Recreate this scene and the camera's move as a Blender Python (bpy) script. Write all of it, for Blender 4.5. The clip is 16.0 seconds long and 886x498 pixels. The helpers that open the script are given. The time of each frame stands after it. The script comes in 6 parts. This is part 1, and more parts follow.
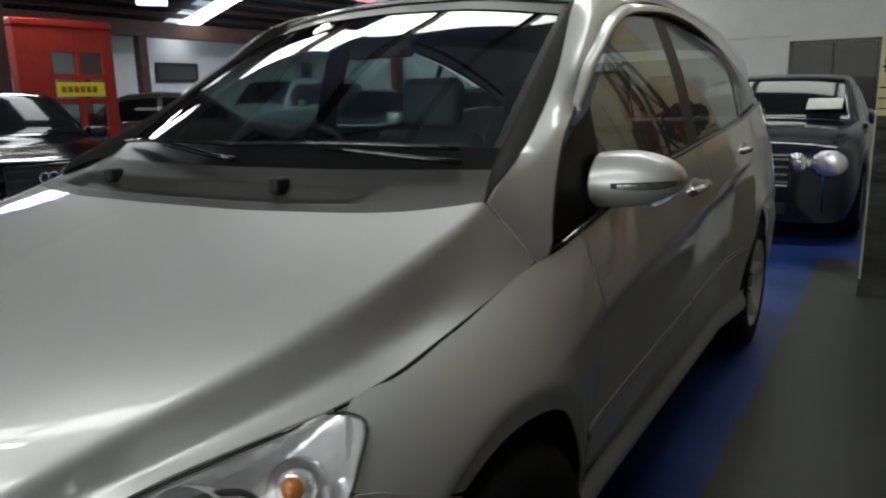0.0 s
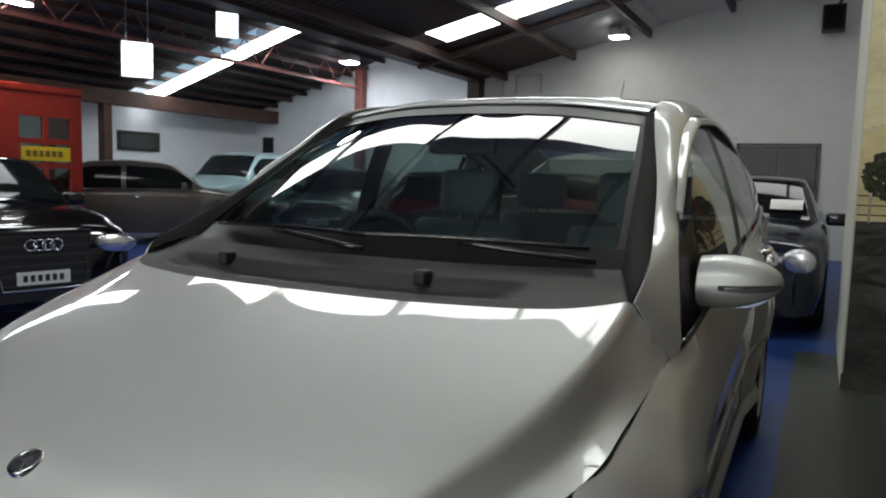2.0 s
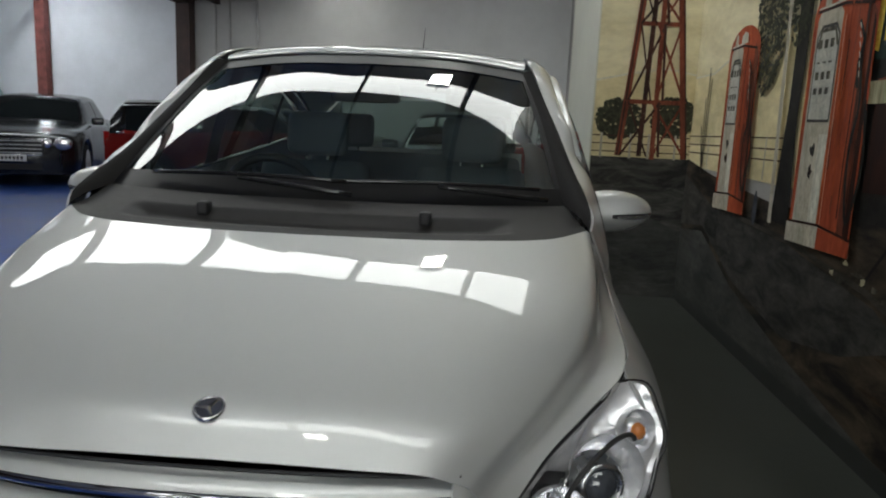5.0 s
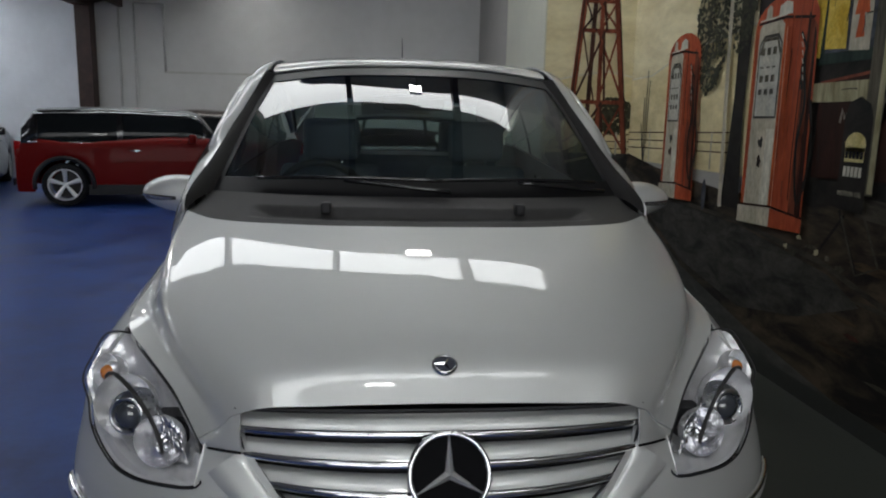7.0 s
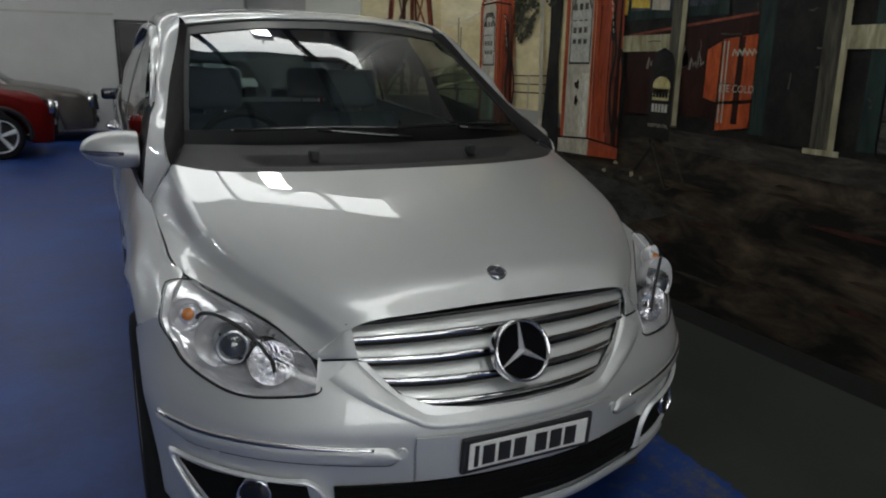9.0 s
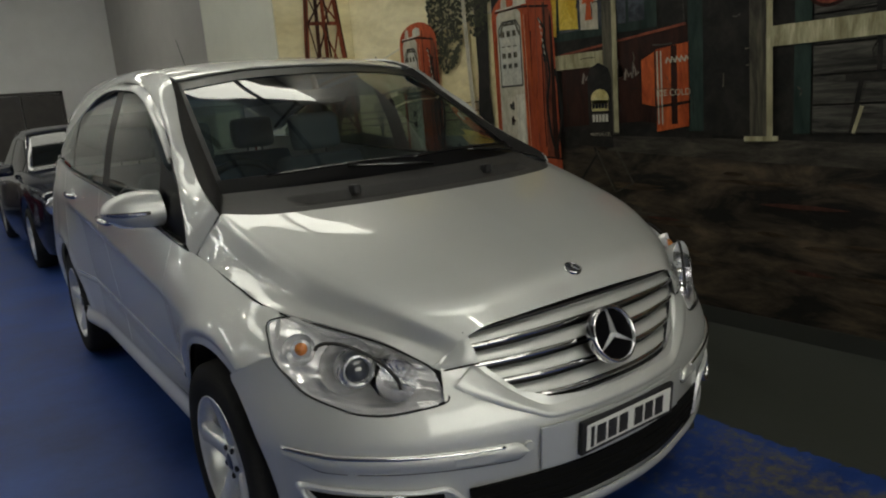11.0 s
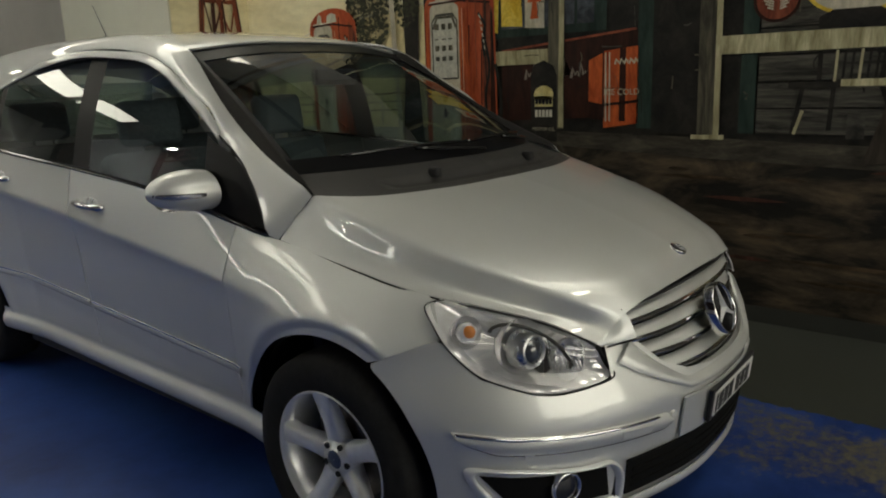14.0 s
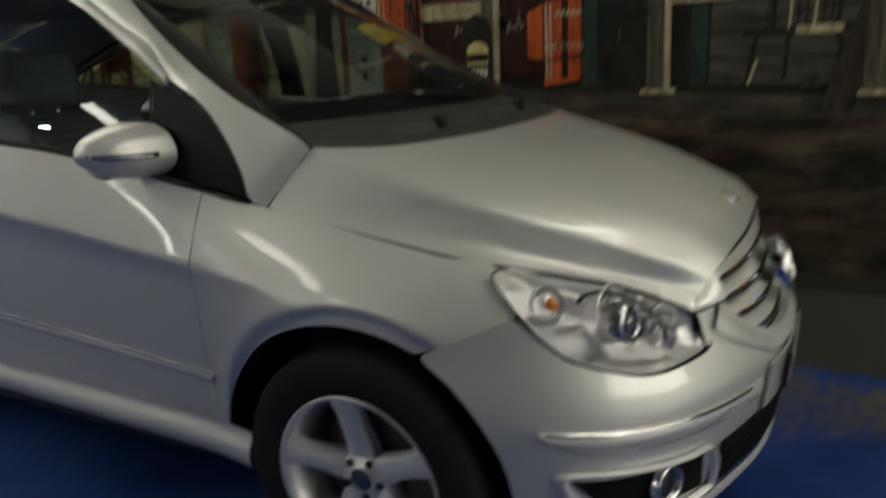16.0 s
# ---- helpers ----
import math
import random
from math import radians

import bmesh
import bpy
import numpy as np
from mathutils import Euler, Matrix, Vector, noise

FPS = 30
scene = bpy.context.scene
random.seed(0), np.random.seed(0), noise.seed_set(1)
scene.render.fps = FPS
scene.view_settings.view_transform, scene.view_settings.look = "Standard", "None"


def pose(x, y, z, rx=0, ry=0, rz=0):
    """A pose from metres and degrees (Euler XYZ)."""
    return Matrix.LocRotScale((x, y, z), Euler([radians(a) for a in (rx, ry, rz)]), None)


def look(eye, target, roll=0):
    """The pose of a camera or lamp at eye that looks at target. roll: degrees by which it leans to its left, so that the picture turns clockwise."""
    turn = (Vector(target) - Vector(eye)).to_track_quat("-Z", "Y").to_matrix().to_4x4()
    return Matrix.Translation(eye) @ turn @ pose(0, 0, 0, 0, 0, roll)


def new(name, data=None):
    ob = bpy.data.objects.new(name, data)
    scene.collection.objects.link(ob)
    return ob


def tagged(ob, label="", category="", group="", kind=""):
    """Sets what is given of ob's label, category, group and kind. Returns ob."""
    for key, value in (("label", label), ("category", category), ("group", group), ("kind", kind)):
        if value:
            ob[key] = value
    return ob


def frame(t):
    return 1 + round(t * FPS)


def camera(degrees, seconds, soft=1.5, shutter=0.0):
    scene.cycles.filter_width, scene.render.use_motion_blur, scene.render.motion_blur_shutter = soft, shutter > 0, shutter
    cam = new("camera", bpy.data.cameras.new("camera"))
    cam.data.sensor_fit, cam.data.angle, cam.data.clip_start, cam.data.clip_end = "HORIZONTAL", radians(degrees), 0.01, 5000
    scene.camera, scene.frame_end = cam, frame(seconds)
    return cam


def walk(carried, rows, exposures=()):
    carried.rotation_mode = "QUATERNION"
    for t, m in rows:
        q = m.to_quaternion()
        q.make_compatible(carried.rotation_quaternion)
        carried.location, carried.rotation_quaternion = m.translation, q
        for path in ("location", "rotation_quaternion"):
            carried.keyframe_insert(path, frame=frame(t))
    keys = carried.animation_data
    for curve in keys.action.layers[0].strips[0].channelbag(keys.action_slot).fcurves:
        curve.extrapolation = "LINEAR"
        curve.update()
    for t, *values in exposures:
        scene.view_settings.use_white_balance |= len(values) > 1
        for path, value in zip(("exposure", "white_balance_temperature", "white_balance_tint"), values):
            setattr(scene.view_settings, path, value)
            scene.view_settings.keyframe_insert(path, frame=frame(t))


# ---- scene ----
import functools

cam = camera(63.0, 16.0, 2.0, 0.4)
PATH = [
    (0, (1.368, -1.035, 1.247), (0.32, 0.619, 0.836), -1.2),
    (0.5, (1.329, -1.163, 1.251), (0.202, 0.446, 0.878), -1.7),
    (1, (1.296, -1.245, 1.275), (0.211, 0.366, 0.799), 0.2),
    (1.5, (1.19, -1.265, 1.282), (0.149, 0.424, 1.028), -0.6),
    (2, (1.034, -1.304, 1.291), (0.115, 0.461, 1.094), 1.6),
    (2.5, (0.968, -1.362, 1.29), (0.136, 0.44, 1.046), 3.3),
    (3, (0.918, -1.504, 1.305), (0.42, 0.417, 1.053), 3.8),
    (3.5, (0.855, -1.593, 1.365), (0.624, 0.377, 1.108), 1.1),
    (4, (0.694, -1.597, 1.345), (0.588, 0.381, 1.069), -1.1),
    (4.5, (0.562, -1.652, 1.323), (0.404, 0.314, 0.994), 2.4),
    (6.8, (-0.094, -2.024, 1.342), (0.073, -0.068, 0.962), 0.5),
    (7, (-0.139, -2.042, 1.329), (0.046, -0.081, 0.98), 1.3),
    (7.5, (-0.283, -2.12, 1.33), (0.088, -0.218, 0.832), 0.7),
    (8, (-0.466, -2.2, 1.358), (0.117, -0.378, 0.774), -3.0),
    (8.2, (-0.564, -2.216, 1.373), (0.063, -0.4, 0.818), -1.1),
    (10.3, (-1.284, -2.23, 1.355), (-0.274, -0.571, 0.876), -2.0),
    (10.5, (-1.335, -2.2, 1.363), (-0.317, -0.541, 0.903), -2.0),
    (11, (-1.434, -2.081, 1.348), (-0.313, -0.476, 0.94), -4.9),
    (11.5, (-1.531, -1.977, 1.339), (-0.38, -0.412, 0.864), -3.1),
    (12, (-1.702, -1.919, 1.363), (-0.405, -0.455, 0.947), -3.8),
    (12.5, (-1.857, -1.852, 1.401), (-0.426, -0.551, 0.894), -5.8),
    (13, (-1.956, -1.724, 1.393), (-0.534, -0.403, 0.91), -5.7),
    (13.5, (-2.023, -1.583, 1.376), (-0.53, -0.336, 0.911), -5.3),
    (14, (-2.096, -1.45, 1.357), (-0.584, -0.219, 0.91), -2.0),
    (14.5, (-2.197, -1.34, 1.368), (-0.54, -0.321, 0.903), -2.1),
    (15, (-2.229, -1.203, 1.321), (-0.498, -0.316, 0.858), -0.2),
    (15.5, (-2.14, -1.035, 1.307), (-0.43, -0.104, 0.85), -2.6),
    (15.9, (-2.065, -0.915, 1.238), (-0.332, -0.017, 0.8), -1.2),
    (16, (-2.026, -0.88, 1.232), (-0.325, 0.04, 0.725), -2.7),
]
LIGHT = [(0, .12, 6350, 5), (4.5, -.05, 6300, 5), (7, -.38, 6150, 8), (8.2, -.42, 6050, 8), (10.5, -.36, 6850, 2), (16, -.20, 7400, 2)]
walk(cam, [(t, look(eye, target, roll)) for t, eye, target, roll in PATH], LIGHT)

# ---- world and lights ----
world = bpy.data.worlds.new("world")
scene.world = world
world.use_nodes = True
sky = world.node_tree.nodes.new("ShaderNodeTexSky")
sky.sky_type, sky.sun_disc, sky.sun_elevation, sky.sun_rotation = "NISHITA", False, radians(50), radians(120)
world.node_tree.links.new(sky.outputs[0], world.node_tree.nodes["Background"].inputs[0])
world.node_tree.nodes["Background"].inputs[1].default_value = 0.08
SKYLIGHT, LAMP, TUBE = 5.6, 36.0, 75.0


# ---- materials ----
def mat(name, color, rough=0.5, metal=0.0, coat=0.0, var=0.0, scale=8.0, bump=0.0, bump_scale=60.0, spec=0.5, color2=None):
    """A principled material with noise at two scales in colour and roughness."""
    m = bpy.data.materials.new(name)
    m.use_nodes = True
    nt = m.node_tree
    b = nt.nodes["Principled BSDF"]
    b.inputs["Roughness"].default_value = rough
    b.inputs["Metallic"].default_value = metal
    b.inputs["Coat Weight"].default_value = coat
    b.inputs["Coat Roughness"].default_value = 0.03
    b.inputs["Specular IOR Level"].default_value = spec
    c = (*color, 1)
    b.inputs["Base Color"].default_value = c
    if var or color2:
        tc = nt.nodes.new("ShaderNodeTexCoord")
        n1 = nt.nodes.new("ShaderNodeTexNoise")
        n1.inputs["Scale"].default_value = scale
        n1.inputs["Detail"].default_value = 8
        n1.inputs["Roughness"].default_value = 0.65
        nt.links.new(tc.outputs["Object"], n1.inputs["Vector"])
        ramp = nt.nodes.new("ShaderNodeValToRGB")
        ramp.color_ramp.elements[0].position, ramp.color_ramp.elements[1].position = 0.33, 0.67
        ramp.color_ramp.elements[0].color = (*[max(0, v * (1 - var)) for v in color], 1)
        ramp.color_ramp.elements[1].color = (*(color2 or [min(1, v * (1 + var)) for v in color]), 1)
        nt.links.new(n1.outputs["Fac"], ramp.inputs[0])
        nt.links.new(ramp.outputs[0], b.inputs["Base Color"])
        mr = nt.nodes.new("ShaderNodeMapRange")
        mr.inputs[3].default_value, mr.inputs[4].default_value = max(0.02, rough * 0.8), min(1, rough * 1.2)
        nt.links.new(n1.outputs["Fac"], mr.inputs[0])
        nt.links.new(mr.outputs[0], b.inputs["Roughness"])
    if bump:
        tc2 = nt.nodes.new("ShaderNodeTexCoord")
        n2 = nt.nodes.new("ShaderNodeTexNoise")
        n2.inputs["Scale"].default_value = bump_scale
        n2.inputs["Detail"].default_value = 4
        nt.links.new(tc2.outputs["Object"], n2.inputs["Vector"])
        bp = nt.nodes.new("ShaderNodeBump")
        bp.inputs["Strength"].default_value = bump
        bp.inputs["Distance"].default_value = 0.004
        nt.links.new(n2.outputs["Fac"], bp.inputs["Height"])
        nt.links.new(bp.outputs[0], b.inputs["Normal"])
    return m


def glow(name, color, strength):
    m = bpy.data.materials.new(name)
    m.use_nodes = True
    b = m.node_tree.nodes["Principled BSDF"]
    b.inputs["Base Color"].default_value = (*color, 1)
    b.inputs["Emission Color"].default_value = (*color, 1)
    b.inputs["Emission Strength"].default_value = strength
    return m


def glass(name, color, rough=0.0, gloss=1.0, ior=1.5):
    """Thin pane with two faces: tinted transparency under a reflection that grows at a slant."""
    m = bpy.data.materials.new(name)
    m.use_nodes = True
    nt = m.node_tree
    nt.nodes.remove(nt.nodes["Principled BSDF"])
    out = nt.nodes["Material Output"]
    tr, gl = nt.nodes.new("ShaderNodeBsdfTransparent"), nt.nodes.new("ShaderNodeBsdfGlossy")
    tr.inputs[0].default_value = (*color, 1)
    gl.inputs["Color"].default_value = (gloss, gloss, gloss, 1)
    gl.inputs["Roughness"].default_value = rough
    lw, mix = nt.nodes.new("ShaderNodeLayerWeight"), nt.nodes.new("ShaderNodeMixShader")
    lw.inputs[0].default_value = 0.5
    pw, fr = nt.nodes.new("ShaderNodeMath"), nt.nodes.new("ShaderNodeMath")
    pw.operation, fr.operation = "POWER", "MULTIPLY_ADD"
    f0 = 2 * ((ior - 1) / (ior + 1)) ** 2
    pw.inputs[1].default_value = 4.5
    fr.inputs[1].default_value, fr.inputs[2].default_value = 1 - f0, f0
    nt.links.new(lw.outputs["Facing"], pw.inputs[0])
    nt.links.new(pw.outputs[0], fr.inputs[0])
    nt.links.new(fr.outputs[0], mix.inputs[0])
    nt.links.new(tr.outputs[0], mix.inputs[1])
    nt.links.new(gl.outputs[0], mix.inputs[2])
    nt.links.new(mix.outputs[0], out.inputs[0])
    return m


M_SILVER = mat("silver_paint", (0.67, 0.68, 0.67), 0.54, 0.66, 1.0, 0.05, 900)
M_SILVER.node_tree.nodes["Principled BSDF"].inputs["Coat IOR"].default_value = 1.58
M_SILVER.node_tree.nodes["Principled BSDF"].inputs["Coat Roughness"].default_value = 0.02
M_BLACKPL = mat("black_plastic", (0.020, 0.020, 0.022), 0.55, 0, 0, 0.15, 40, 0.15, 400, 0.35)
M_GREYPL = mat("grey_plastic", (0.036, 0.035, 0.035), 0.55, 0, 0, 0.12, 30, 0.15, 500, 0.35)
M_GLOSSBLK = mat("gloss_black", (0.012, 0.012, 0.013), 0.12, 0, 0.5)
M_CHROME = mat("chrome", (0.75, 0.75, 0.76), 0.07, 1.0)
M_SATIN = mat("satin_metal", (0.55, 0.56, 0.57), 0.28, 1.0, 0, 0.05, 50)
M_ALLOY = mat("alloy_silver", (0.78, 0.79, 0.80), 0.34, 0.50, 0.4, 0.06, 30)
M_RUBBER = mat("tyre_rubber", (0.018, 0.018, 0.019), 0.8, 0, 0, 0.25, 30, 0.3, 120, 0.12)
M_GLASS = glass("tinted_glass", (0.46, 0.54, 0.52), gloss=0.95)
M_WSGLASS = glass("windscreen_glass", (0.44, 0.53, 0.50), gloss=0.85)
M_CLEAR = glass("clear_lens", (0.95, 0.95, 0.96), ior=1.40)
M_AMBER = mat("amber_plastic", (0.55, 0.19, 0.05), 0.2, 0, 0.3)
M_RED = mat("red_lens", (0.35, 0.01, 0.01), 0.15, 0, 0.5)
M_REFL = mat("reflector_chrome", (0.88, 0.88, 0.90), 0.14, 0.9, 0, 0.03, 20, 0.6, 45)
M_REPEAT = mat("repeater_lens", (0.50, 0.50, 0.52), 0.12, 0.85, 0.6, 0.2, 60, 0.5, 150)
M_TRIM = mat("dark_trim_plastic", (0.017, 0.016, 0.016), 0.7, 0, 0, 0.12, 30, 0.15, 500, 0.15)
M_FRIT = mat("glass_border_black", (0.005, 0.005, 0.006), 0.35, 0, 0, 0, 8, 0, 60, 0.18)
# Near-black: black mesh plus the shade of openings that are built flat.
M_INTAKE = mat("intake_black", (0.006, 0.006, 0.006), 0.8, 0, 0, 0.2, 60, 0, 60, 0.12)
M_BADGE = mat("badge_black", (0.003, 0.003, 0.004), 0.45, 0, 0, 0, 8, 0, 60, 0.04)
M_SEAT = mat("blue_grey_cloth", (0.15, 0.175, 0.20), 0.9, 0, 0, 0.2, 60, 0.4, 300)
M_DASH = mat("dash_plastic", (0.02, 0.021, 0.022), 0.6, 0, 0, 0.2, 60, 0.3, 300)
M_WALL = mat("white_wall_paint", (0.60, 0.60, 0.59), 0.7, 0, 0, 0.06, 1.3, 0.2, 30)
# Far-bay walls: that bay's bluish daylight is put into this colour.
M_WALL_BRIGHT = mat("far_bay_bright_paint", (0.80, 0.83, 0.88), 0.65, 0, 0, 0.05, 2.0, 0.2, 30)
M_CREAMW = mat("cream_wall_paint", (0.78, 0.77, 0.72), 0.6, 0, 0, 0.05, 1.5, 0.2, 30)
M_STEEL = mat("brown_steel_paint", (0.045, 0.022, 0.018), 0.55, 0, 0, 0.4, 6, 0.2, 40)
M_PINK = mat("red_oxide_paint", (0.22, 0.07, 0.06), 0.6, 0, 0, 0.3, 8, 0.2, 40)
M_ROOFD = mat("dark_roof_sheet", (0.050, 0.052, 0.066), 0.6, 0, 0, 0.5, 3, 0.2, 20)
M_ROOFW = mat("pale_roof_lining", (0.60, 0.60, 0.58), 0.7, 0, 0, 0.1, 3)
M_SKYL = glow("translucent_sheet", (1.0, 0.985, 0.95), SKYLIGHT)
M_FARSKYL = glow("bright_translucent_sheet", (0.97, 0.985, 1.0), 9.0)
# Glow of the panes added in the end wall as front fill.
M_FRONT_FILL = glow("front_fill_glow", (1.0, 0.98, 0.95), 5.6)
M_LAMP = glow("lamp_glass", (1.0, 0.97, 0.9), LAMP)
M_TUBE = glow("tube_glass", (1.0, 0.98, 0.95), TUBE)
# White faces of the hanging boards, set to emit.
M_SIGNW = glow("glowing_sign_face", (0.9, 0.92, 1.0), 1.6)


# ---- mesh helpers ----
def link(name, verts, faces, material, parent=None, label="", smooth=True, mats=None, fmat=None):
    me = bpy.data.meshes.new(name)
    me.from_pydata([tuple(map(float, v)) for v in verts], [], faces)
    for m in ([material] if mats is None else mats):
        me.materials.append(m)
    if fmat:
        for p, k in zip(me.polygons, fmat):
            p.material_index = k
    if smooth:
        me.polygons.foreach_set("use_smooth", [True] * len(me.polygons))
    me.validate()
    ob = new(name, me)
    if parent:
        ob.parent = parent
    if label:
        ob["label"] = label
    return ob


def part(name, bm, material, parent=None, label="", smooth=False):
    bmesh.ops.recalc_face_normals(bm, faces=bm.faces)
    me = bpy.data.meshes.new(name)
    bm.to_mesh(me)
    bm.free()
    me.materials.append(material)
    if smooth:
        me.polygons.foreach_set("use_smooth", [True] * len(me.polygons))
    ob = new(name, me)
    if parent:
        ob.parent = parent
    if label:
        ob["label"] = label
    return ob


def empty(name, label, category, group="", at=None):
    ob = new(name)
    if at is not None:
        ob.matrix_basis = at
    return tagged(ob, label, category, group)


def box_bm(x0, x1, y0, y1, z0, z1, bevel=0.0, seg=2, bm=None):
    own = bm is None
    b = bmesh.new()
    bmesh.ops.create_cube(b, size=1)
    for v in b.verts:
        v.co = ((x0 + x1) / 2 + v.co.x * (x1 - x0), (y0 + y1) / 2 + v.co.y * (y1 - y0), (z0 + z1) / 2 + v.co.z * (z1 - z0))
    if bevel:
        bmesh.ops.bevel(b, geom=b.edges[:], offset=bevel, segments=seg, profile=0.6, affect="EDGES")
    if own:
        return b
    me = bpy.data.meshes.new("tmp")
    b.to_mesh(me)
    b.free()
    bm.from_mesh(me)
    bpy.data.meshes.remove(me)
    return bm


def box(name, x0, x1, y0, y1, z0, z1, material, parent=None, label="", bevel=0.0):
    return part(name, box_bm(x0, x1, y0, y1, z0, z1, bevel), material, parent, label)


def tube(name, pts, r, material, parent=None, label="", n=10, closed=False, taper=1.0):
    """A round bar along a polyline."""
    pts = [Vector(p) for p in pts]
    verts, faces = [], []
    k = len(pts)
    up0 = None
    for i, p in enumerate(pts):
        a = pts[(i - 1) % k] if (closed or i) else p
        c = pts[(i + 1) % k] if (closed or i < k - 1) else p
        d = (c - a).normalized()
        ref = Vector((0, 0, 1)) if abs(d.z) < 0.9 else Vector((1, 0, 0))
        s = d.cross(ref).normalized() if up0 is None else (d.cross(up0)).normalized()
        u = s.cross(d).normalized()
        up0 = u
        rr = r * (1 + (taper - 1) * i / max(1, k - 1))
        for j in range(n):
            q = 2 * math.pi * j / n
            verts.append(p + rr * (math.cos(q) * s + math.sin(q) * u))
    rows = k if closed else k - 1
    for i in range(rows):
        for j in range(n):
            a, b = i * n + j, i * n + (j + 1) % n
            c, d2 = ((i + 1) % k) * n + (j + 1) % n, ((i + 1) % k) * n + j
            faces.append((a, b, c, d2))
    if not closed:
        faces.append(tuple(range(n))[::-1])
        faces.append(tuple(range((k - 1) * n, k * n)))
    return link(name, verts, faces, material, parent, label)


def spline(*pts):
    """Smooth curve through points, by length: f(0..1)."""
    p = np.array(pts, float)
    d = np.r_[0, np.cumsum(np.linalg.norm(np.diff(p, axis=0), axis=1))]
    u = d / d[-1]
    m = np.zeros_like(p)
    for i in range(len(p)):
        if i == 0:
            m[i] = (p[1] - p[0]) / (u[1] - u[0])
        elif i == len(p) - 1:
            m[i] = (p[-1] - p[-2]) / (u[-1] - u[-2])
        else:
            h0, h1 = u[i] - u[i - 1], u[i + 1] - u[i]
            m[i] = (h1 * (p[i] - p[i - 1]) / h0 + h0 * (p[i + 1] - p[i]) / h1) / (h0 + h1)

    def f(t):
        t = min(max(t, 0), 1)
        i = int(min(max(np.searchsorted(u, t, side="right") - 1, 0), len(p) - 2))
        h = u[i + 1] - u[i]
        s = (t - u[i]) / h
        return ((2 * s**3 - 3 * s**2 + 1) * p[i] + (s**3 - 2 * s**2 + s) * h * m[i]
                + (-2 * s**3 + 3 * s**2) * p[i + 1] + (s**3 - s**2) * h * m[i + 1])
    return f


def table(xs, ys):
    """Smooth function through value pairs."""
    f = spline(*[(x, y) for x, y in zip(xs, ys)])
    tt = np.linspace(0, 1, 400)
    q = np.array([f(t) for t in tt])
    return lambda x: float(np.interp(x, q[:, 0], q[:, 1]))


def grid_faces(nu, nv, flip=False):
    out = []
    for i in range(nu - 1):
        for j in range(nv - 1):
            a, b, c, d = i * nv + j, i * nv + j + 1, (i + 1) * nv + j + 1, (i + 1) * nv + j
            out.append((a, d, c, b) if flip else (a, b, c, d))
    return out


def sheet(name, fn, nu, nv, material, parent=None, label="", flip=False, thick=0.0):
    """A surface fn(u, v) over the unit square; thick: solid to that depth."""
    verts = [fn(i / (nu - 1), j / (nv - 1)) for i in range(nu) for j in range(nv)]
    ob = link(name, verts, grid_faces(nu, nv, flip), material, parent, label)
    if thick:
        mod = ob.modifiers.new("thickness", "SOLIDIFY")
        mod.thickness, mod.offset = abs(thick), (-1 if thick > 0 else 1)
        cut = ob.modifiers.new("crisp_rim", "EDGE_SPLIT")
        cut.split_angle = radians(48)
    return ob


def lathe_bm(profile, n=48, axis="x"):
    """Ring surface from (axial, radius) pairs round the x axis."""
    verts, faces = [], []
    k = len(profile)
    for i in range(n):
        a = 2 * math.pi * i / n
        for ax, r in profile:
            verts.append((ax, r * math.cos(a), r * math.sin(a)))
    for i in range(n):
        for j in range(k - 1):
            a, b = i * k + j, i * k + j + 1
            c, d = ((i + 1) % n) * k + j + 1, ((i + 1) % n) * k + j
            faces.append((a, b, c, d))
    return verts, faces


# ---- the building ----
WALLX, BACK, LEFT, FRONT, VALLEY = 1.978, 13.4, -12.25, -8.6, -5.85
PITCH = 0.30
SKY_Y = (9.7, 4.2)
SKY_NEAR = (9.7, 3.70)
# Unseen extra strip, added to brighten the car from above.
FILL_STRIP_Y = -2.6


def right_roof(x):
    return 3.42 + 0.24 * (x - VALLEY)


def left_roof(x):
    return 2.85 + PITCH * (x - LEFT)


